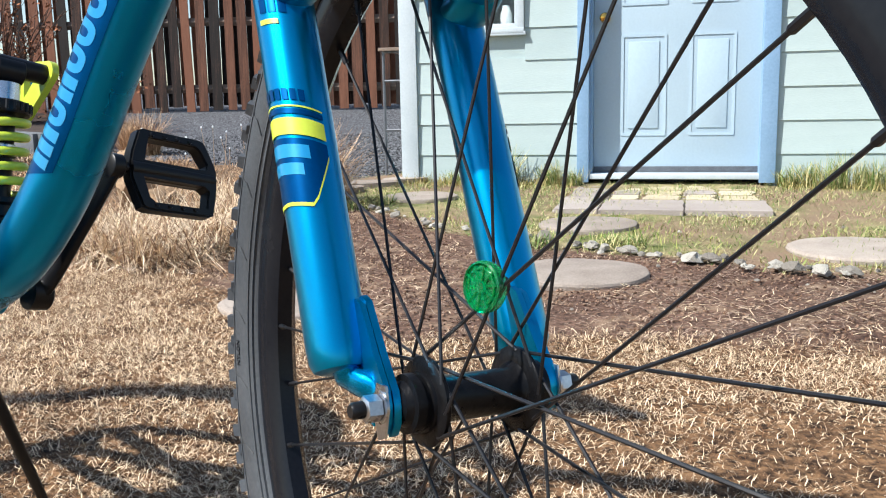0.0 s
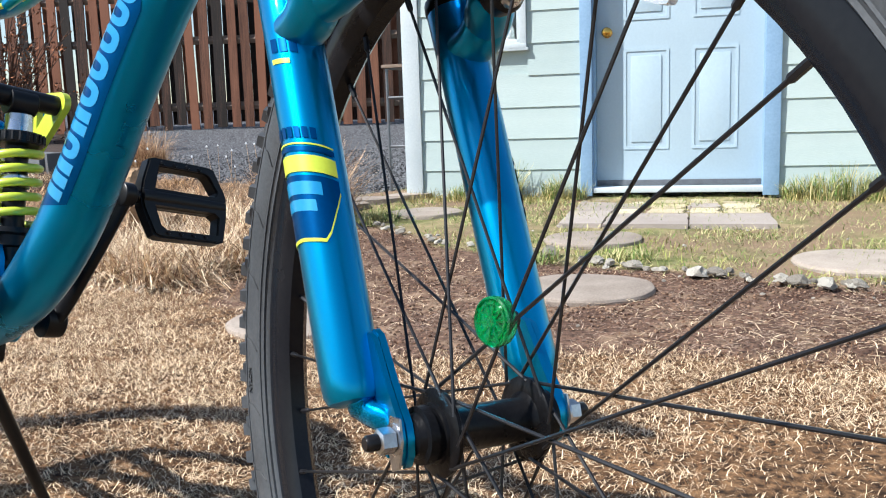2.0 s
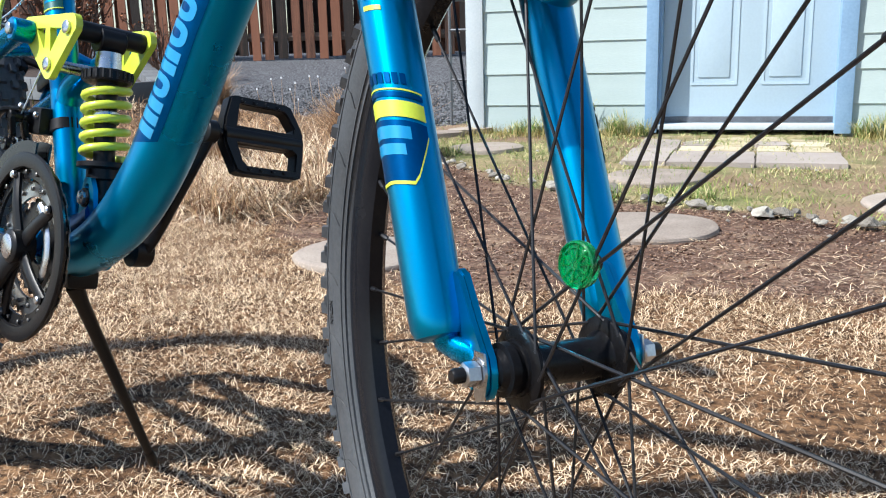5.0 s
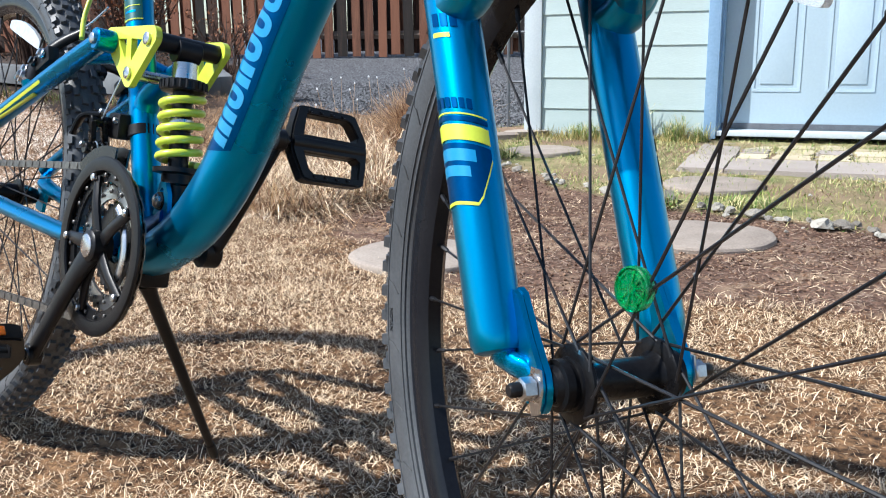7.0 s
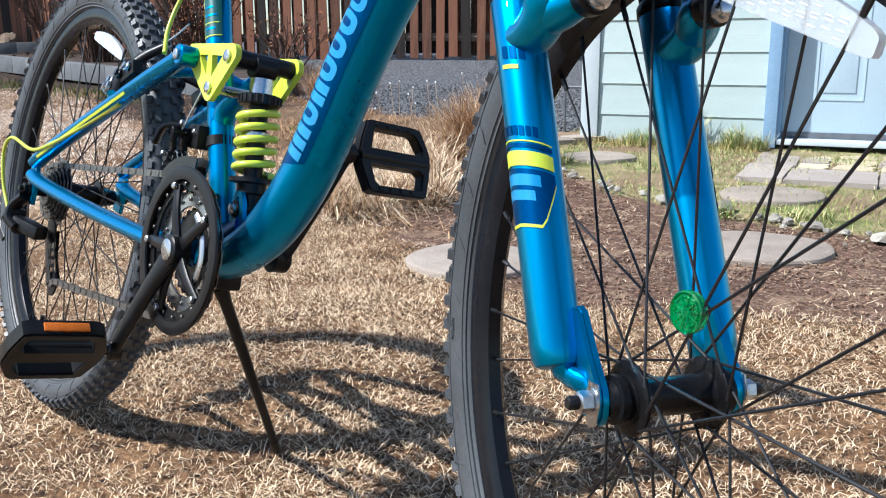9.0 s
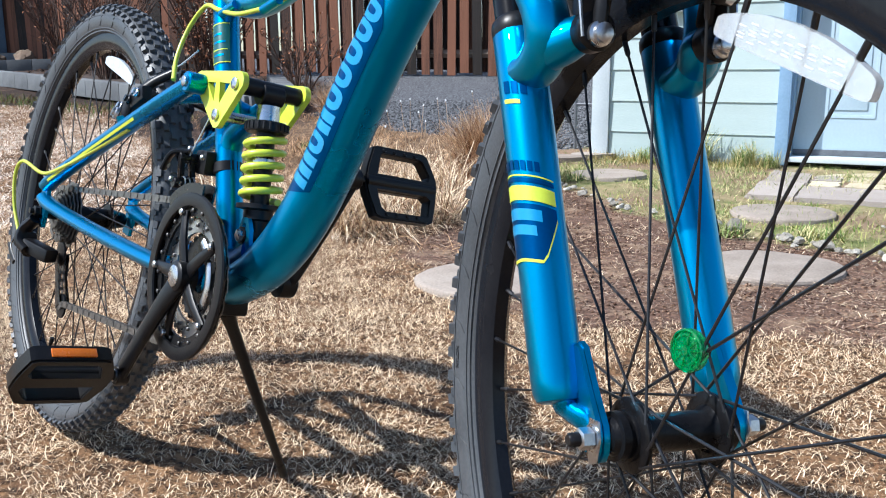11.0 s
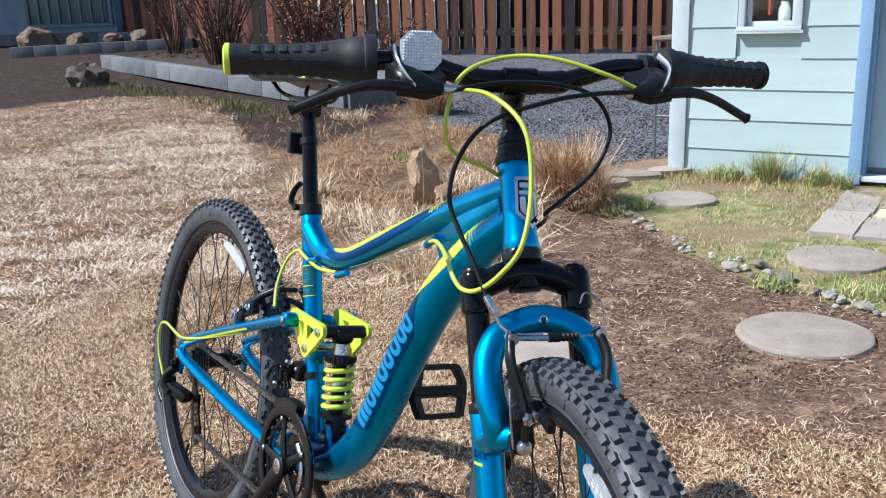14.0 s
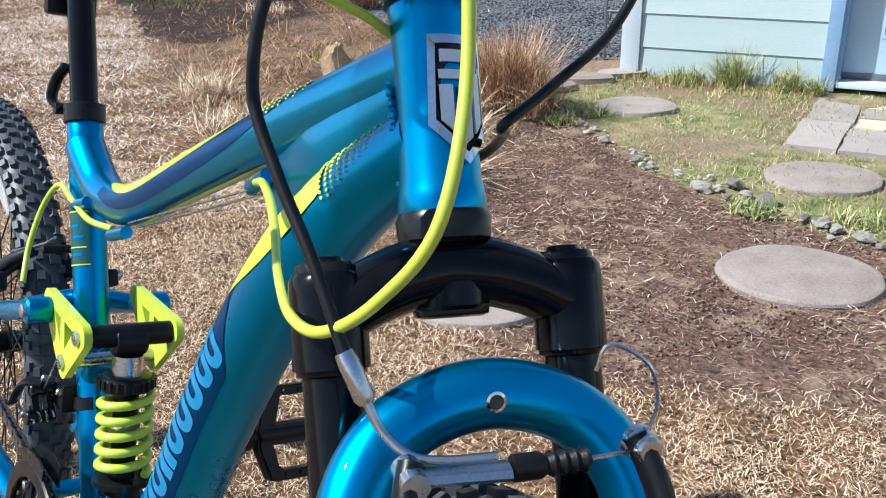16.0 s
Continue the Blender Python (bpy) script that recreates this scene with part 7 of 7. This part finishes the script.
def blades(name, label, category, xy, length, width, lean, mat, curl=0.3, seed=0, kind="stuff", lift=0.0, group="", tip=0.15, twist=0.0, short=False):
    """Grass: for every place in xy one bent blade. lean: degrees from upright (lowest, highest)."""
    r = np.random.default_rng(seed)
    n_ = len(xy)
    L = r.uniform(*length, n_)
    W = r.uniform(*width, n_)
    az = r.uniform(0, 2 * np.pi, n_)
    ln = np.radians(r.uniform(*lean, n_))
    ln2 = np.minimum(ln + r.uniform(0.0, curl, n_) * 1.5, np.radians(112))
    z0 = np.interp(xy[:, 1], [a for a, _ in SLOPE], [b for _, b in SLOPE]) - 0.010 + lift
    base = np.stack([xy[:, 0], xy[:, 1], z0], 1)
    d = np.stack([np.cos(az), np.sin(az), 0 * az], 1)
    sd = np.stack([-np.sin(az + r.uniform(-0.6, 0.6, n_)), np.cos(az), 0 * az], 1)
    up = np.array([0, 0, 1.0])
    m1 = base + (d * np.sin(ln)[:, None] + up * np.cos(ln)[:, None]) * (L * 0.5)[:, None]
    az2 = az + r.uniform(-twist, twist, n_)
    d2 = np.stack([np.cos(az2), np.sin(az2), 0 * az], 1)
    t1 = m1 + (d2 * np.sin(ln2)[:, None] + up * np.cos(ln2)[:, None]) * (L * 0.5)[:, None]
    w = sd * (W / 2)[:, None]
    if short:
        co = np.stack([base - w, base + w, t1 + w * 0.5, t1 - w * 0.5], 1).reshape(-1, 3)
        quads = np.arange(n_ * 4)
    else:
        co = np.stack([base - w, base + w, m1 + w * 0.9, m1 - w * 0.9, t1 + w * tip, t1 - w * tip], 1).reshape(-1, 3)
        idx = np.arange(n_)[:, None] * 6
        quads = np.concatenate([idx + np.array([[0, 1, 2, 3]]), idx + np.array([[3, 2, 4, 5]])], 1).reshape(-1)
    me = bpy.data.meshes.new(name)
    me.vertices.add(len(co))
    me.vertices.foreach_set("co", co.ravel().astype(np.float32))
    me.loops.add(len(quads))
    me.loops.foreach_set("vertex_index", quads.astype(np.int32))
    me.polygons.add(len(quads) // 4)
    me.polygons.foreach_set("loop_start", np.arange(0, len(quads), 4, dtype=np.int32))
    me.update(calc_edges=True)
    me.materials.append(mat)
    return tagged(new(name, me), label, category, group, kind)


def scatter(n_, x0, x1, y0, y1, keep, seed):
    r = np.random.default_rng(seed)
    pts = np.stack([r.uniform(x0, x1, n_), r.uniform(y0, y1, n_)], 1)
    return np.array([p for p in pts if r.random() < keep(p[0], p[1])])


# thins far grass in bands; the dark ground showing through stands for shadow
shade_streak = lambda x, y: min(1.0, max(0.25, 0.85 + 1.1 * noise.noise(((0.93 * x + 0.35 * y) * 1.3, (0.93 * y - 0.35 * x) * 7.5, 30))))
lawn_k = lambda x, y: near_regions(x, y)[0] ** 1.3 * min(1.0, 0.72 + 0.6 * noise.noise((x * 7, y * 7, 5)) + 0.25 * noise.noise((x * 1.9, y * 1.9, 8)))
far_k = lambda x, y: shade_streak(x, y) * lawn_k(x, y)
blades("dry_lawn", "matted dry straw-coloured lawn grass", "grass", scatter(620000, -2.3, 1.6, 0.0, 3.0, lawn_k, 1), (0.011, 0.030), (0.0008, 0.0017), (35, 95), STRAW, 0.9, 1, twist=1.7)
blades("dry_lawn_beyond", "matted dry straw-coloured lawn grass farther off", "grass", np.vstack([scatter(150000, -5.2, -0.3, 2.6, 6.5, far_k, 2), scatter(125000, -5.5, -2.2, -0.1, 3.0, lambda x, y: far_k(x, y) * soft(y - 0.15 + 0.3 * noise.noise((x * 2, y * 2, 1)), 0.4), 3), scatter(100000, -9, -3.0, 4.5, 8.5, far_k, 4)]), (0.018, 0.042), (0.0022, 0.0042), (40, 90), STRAW_PALE, 0.6, 2, twist=1.2, short=True)
behind_k = lambda x, y: lawn_k(x, y) * soft(3.3 - x + 0.8 * noise.noise((x, y, 40)), 1.2) * soft(y + 2.8 + 0.8 * noise.noise((x, y, 41)), 1.2) * soft(x + 8.2 + 0.8 * noise.noise((x, y, 42)), 1.2)
blades("dry_lawn_behind", "matted dry straw-coloured lawn grass running on past the bicycle", "grass", np.vstack([scatter(95000, -5.5, 4.0, -3.5, 0.0, behind_k, 11), scatter(30000, 1.6, 4.0, 0.0, 1.7, behind_k, 12), scatter(44000, -9.0, -5.5, -3.5, 4.5, behind_k, 13), scatter(6000, -5.5, -2.3, 0.0, 0.4, behind_k, 14)]), (0.025, 0.055), (0.004, 0.008), (50, 92), STRAW, 0.6, 12, twist=1.2, short=True)
dirt_k = lambda x, y: max(0.0, 1 - sum(near_regions(x, y))) * (0.25 + 0.9 * max(0, 0.4 + noise.noise((x * 4, y * 4, 9))))
blades("dirt_debris", "brown needles and dead grass lying on the bare dirt", "debris", scatter(90000, -1.6, 2.4, 1.5, 4.6, dirt_k, 5), (0.006, 0.032), (0.0009, 0.0026), (70, 91), NEEDLE, 0.15, 3, lift=0.004)
blades("loose_straw", "loose dry straw strewn over the bare dirt", "straw", scatter(30000, -1.4, 2.4, 1.4, 4.4, lambda x, y: max(0.0, 1 - sum(near_regions(x, y))) * max(0.08, 0.28 + 1.3 * noise.noise((x * 2.3, y * 2.3, 21))), 15), (0.015, 0.05), (0.0012, 0.0024), (72, 91), STRAW, 0.2, 16, lift=0.006, twist=0.8)
weed_k = lambda x, y: near_regions(x, y)[3] * (0.10 + 1.7 * max(0, 0.10 + noise.noise((x * 2.6, y * 2.6, 2))))
blades("dry_weeds", "loose tangle of dry tan weeds", "weeds", scatter(85000, -4.2, -0.5, 2.4, 8.0, weed_k, 6), (0.03, 0.14), (0.0016, 0.0040), (40, 90), WEED_BROWN, 0.4, 4, lift=0.006)
green_k = lambda x, y: near_regions(x, y)[2] * (0.12 + 1.2 * max(0, 0.2 + noise.noise((x * 3.1, y * 3.1, 4))))
blades("spring_grass", "short patchy green and straw grass before the house", "grass", scatter(120000, -1.2, 3.2, 2.2, 6.2, green_k, 7), (0.012, 0.042), (0.0016, 0.0032), (25, 85), GREEN_G, 0.5, 5)


GREEN_B = material("fresh_green_grass", lin(98, 128, 52), lin(166, 164, 96), 3, 40, 0.7, per="island", per_amount=0.9, mix=0.9, spec=0.3)
patch_k = lambda x, y: soft(side(x, y, STONE_EDGE) - 0.06, 0.1) * soft(0.75 - side(x, y, STONE_EDGE), 0.5) * soft(x + 0.55, 0.2) * max(0.0, 0.35 + 1.5 * noise.noise((x * 2.2, y * 2.2, 14)))
blades("fresh_grass", "fresh green grass patch behind the rock edging", "grass", scatter(26000, -0.7, 1.6, 2.3, 5.0, patch_k, 17), (0.012, 0.045), (0.0016, 0.0032), (15, 80), GREEN_B, 0.5, 18)


def stones(name, label, category, xy, size, mat, seed):
    """Small uneven eight-sided stones lying on the ground."""
    r = np.random.default_rng(seed)
    n_ = len(xy)
    S = r.uniform(*size, n_)[:, None, None]
    dirs = np.array([[1, 0, 0], [0, 1, 0], [-1, 0, 0], [0, -1, 0], [0, 0, 0.75], [0, 0, -0.5]], float)
    a = r.uniform(0, 6.28, n_)
    co = dirs[None] * r.uniform(0.55, 1.2, (n_, 6, 1)) * S
    x = co[:, :, 0] * np.cos(a)[:, None] - co[:, :, 1] * np.sin(a)[:, None]
    y = co[:, :, 0] * np.sin(a)[:, None] + co[:, :, 1] * np.cos(a)[:, None]
    z0 = np.interp(xy[:, 1], [p for p, _ in SLOPE], [q for _, q in SLOPE]) - 0.010
    co = np.stack([x + xy[:, :1], y + xy[:, 1:], co[:, :, 2] + z0[:, None]], 2).reshape(-1, 3)
    tri = np.array([[0, 1, 4], [1, 2, 4], [2, 3, 4], [3, 0, 4], [1, 0, 5], [2, 1, 5], [3, 2, 5], [0, 3, 5]])
    idx = (np.arange(n_)[:, None, None] * 6 + tri[None]).reshape(-1)
    me = bpy.data.meshes.new(name)
    me.vertices.add(len(co))
    me.vertices.foreach_set("co", co.ravel().astype(np.float32))
    me.loops.add(len(idx))
    me.loops.foreach_set("vertex_index", idx.astype(np.int32))
    me.polygons.add(len(idx) // 3)
    me.polygons.foreach_set("loop_start", np.arange(0, len(idx), 3, dtype=np.int32))
    me.update(calc_edges=True)
    me.materials.append(mat)
    return tagged(new(name, me), label, category, kind="stuff")


stones("gravel", "loose coarse grey gravel behind the yard", "gravel", scatter(26000, -3.4, 0.8, 5.0, 9.5, lambda x, y: near_regions(x, y)[1] ** 2, 30), (0.005, 0.015), PEBBLE, 31)
stones("dirt_crumbs", "brown crumbs and pebbles on the bare dirt", "dirt", scatter(30000, -1.2, 2.4, 1.5, 4.6, lambda x, y: max(0.0, 1 - sum(near_regions(x, y))), 32), (0.002, 0.007), CLOD, 33)


def tuft(name, label, x, y, r, n_, length, mat, seed, lean=(4, 50), width=(0.002, 0.004), group=""):
    rr = np.random.default_rng(seed)
    a, q = rr.uniform(0, 6.28, n_), r * np.sqrt(rr.uniform(0, 1, n_))
    xy = np.stack([x + q * np.cos(a), y + q * np.sin(a)], 1)
    return blades(name, label, "grass", xy, length, width, lean, mat, 0.7, seed, kind="", group=group, tip=0.3)


CL = "tall dry tan grass clump bent over at the tips"
for i, (x, y, r, n_, L) in enumerate(((-0.74, 4.15, 0.13, 1700, (0.22, 0.44)), (-0.60, 4.05, 0.09, 600, (0.14, 0.28)), (-2.70, 7.35, 0.16, 900, (0.2, 0.42)), (-2.25, 4.10, 0.14, 450, (0.10, 0.26)), (-1.25, 3.35, 0.24, 900, (0.08, 0.28)), (-0.95, 3.70, 0.20, 800, (0.10, 0.30)), (-1.75, 3.60, 0.24, 500, (0.06, 0.20)), (-3.4, 7.1, 0.2, 200, (0.06, 0.16)), (-1.3, 4.45, 0.2, 400, (0.10, 0.26)), (-0.98, 2.88, 0.20, 1000, (0.10, 0.27)), (-0.80, 3.08, 0.16, 800, (0.10, 0.28)), (-1.22, 2.98, 0.20, 700, (0.08, 0.24)))):
    tuft("dry_grass_clump", CL, x, y, r, int(n_ * 1.6), L, CLUMP_R if i < 3 else CLUMP, 40 + i, (4, 50) if i < 3 else (25, 88), group="dry grass clumps")
wl_ = np.random.default_rng(71)
along = wl_.uniform(-1.0, 1.9, 4200)
along = along[(along < -0.02) | (along > 1.05)]
off = np.abs(wl_.normal(0.02, 0.14, len(along)))
foot = np.array([(WALL @ Vector((u_, -0.015 - v_, 0)))[:2] for u_, v_ in zip(along, off)])
blades("wall_foot_grass", "yellowed grass growing along the foot of the house wall", "grass", foot, (0.02, 0.075), (0.0016, 0.0034), (5, 65), YELLOW_G, 0.6, 72, tip=0.3)
GT = "green spring grass tuft growing against the house wall"
for i, (lx, ly, r, n_, L) in enumerate(((-0.42, -0.06, 0.07, 420, (0.10, 0.24)), (-0.15, -0.07, 0.06, 300, (0.06, 0.16)), (-0.65, -0.06, 0.10, 260, (0.05, 0.12)), (1.25, -0.08, 0.12, 420, (0.08, 0.20)), (1.5, -0.08, 0.12, 420, (0.08, 0.2)), (1.08, -0.06, 0.05, 160, (0.06, 0.14)), (1.95, -0.1, 0.16, 400, (0.08, 0.18)), (-0.02, -0.08, 0.05, 160, (0.05, 0.11)))):
    p = WALL @ Vector((lx, ly, 0))
    tuft("green_grass_tuft", GT, p.x, p.y, r, n_, L, GREEN_G, 60 + i, (2, 45), (0.002, 0.0045), "green tufts")
for i, (x, y) in enumerate(((-0.46, 3.97), (-0.36, 4.15), (0.30, 2.98), (0.62, 2.95), (-2.1, 5.2))):
    tuft("green_grass_tuft", "low green weed tuft at the edge of the dirt bed", x, y, 0.08, 220, (0.03, 0.08), GREEN_G, 80 + i, (10, 70), (0.002, 0.005), "green tufts")
strip = np.random.default_rng(9)
t_ = strip.uniform(0, 1, 1500)
verge = np.stack([-9.0 + 5.0 * t_ + strip.normal(0, 0.12, 1500), 10.2 - 2.78 * t_ - 0.15 - np.abs(strip.normal(0, 0.28, 1500))], 1)
blades("planter_verge", "green and dry weeds along the foot of the planter", "weeds", verge, (0.04, 0.14), (0.004, 0.009), (5, 70), GREEN_V, 0.6, 19)
BED = [(-9.2, 10.95), (-3.8, 7.9)]
bed_k = lambda x, y: soft(side(x, y, BED) - 0.15, 0.1) * soft(2.4 - side(x, y, BED), 0.4) * (0.3 + 0.7 * max(0.0, 0.5 + noise.noise((x * 2, y * 2, 3))))
# litter coloured dark, doing for the shrubs' shadow on the bed as well
blades("bed_litter", "dead leaves and twigs lying over the raised bed", "debris", scatter(14000, -9.0, -3.6, 8.1, 12.0, bed_k, 51), (0.03, 0.12), (0.008, 0.022), (60, 95), LITTER, 0.4, 52, lift=0.085, twist=1.0)
# weeds with pale seed heads
for i in range(13):
    x, y, h = rg.uniform(-1.45, -0.72), rg.uniform(3.6, 4.4), rg.uniform(0.26, 0.42)
    b0 = Vector((x, y, height(x, y)))
    t0 = b0 + Vector((rg.uniform(-0.05, 0.05), rg.uniform(-0.05, 0.05), h))
    w = thing("seed_head_weed", "thin dry weed stalk with a pale fluffy seed head", "weed", group="seed head weeds")
    part("stalk", Shape().sweep([b0, b0.lerp(t0, 0.5) + Vector((0.008, 0, 0)), t0], [0.0016, 0.0014, 0.001], 5), CLUMP, w)
    part("seed_head", rock_mesh(i, 0.0045, 0.0045, 0.008, 0.3, 1).mesh("seed_head", PAPER, 60), PAPER, w, m=Matrix.Translation(t0))
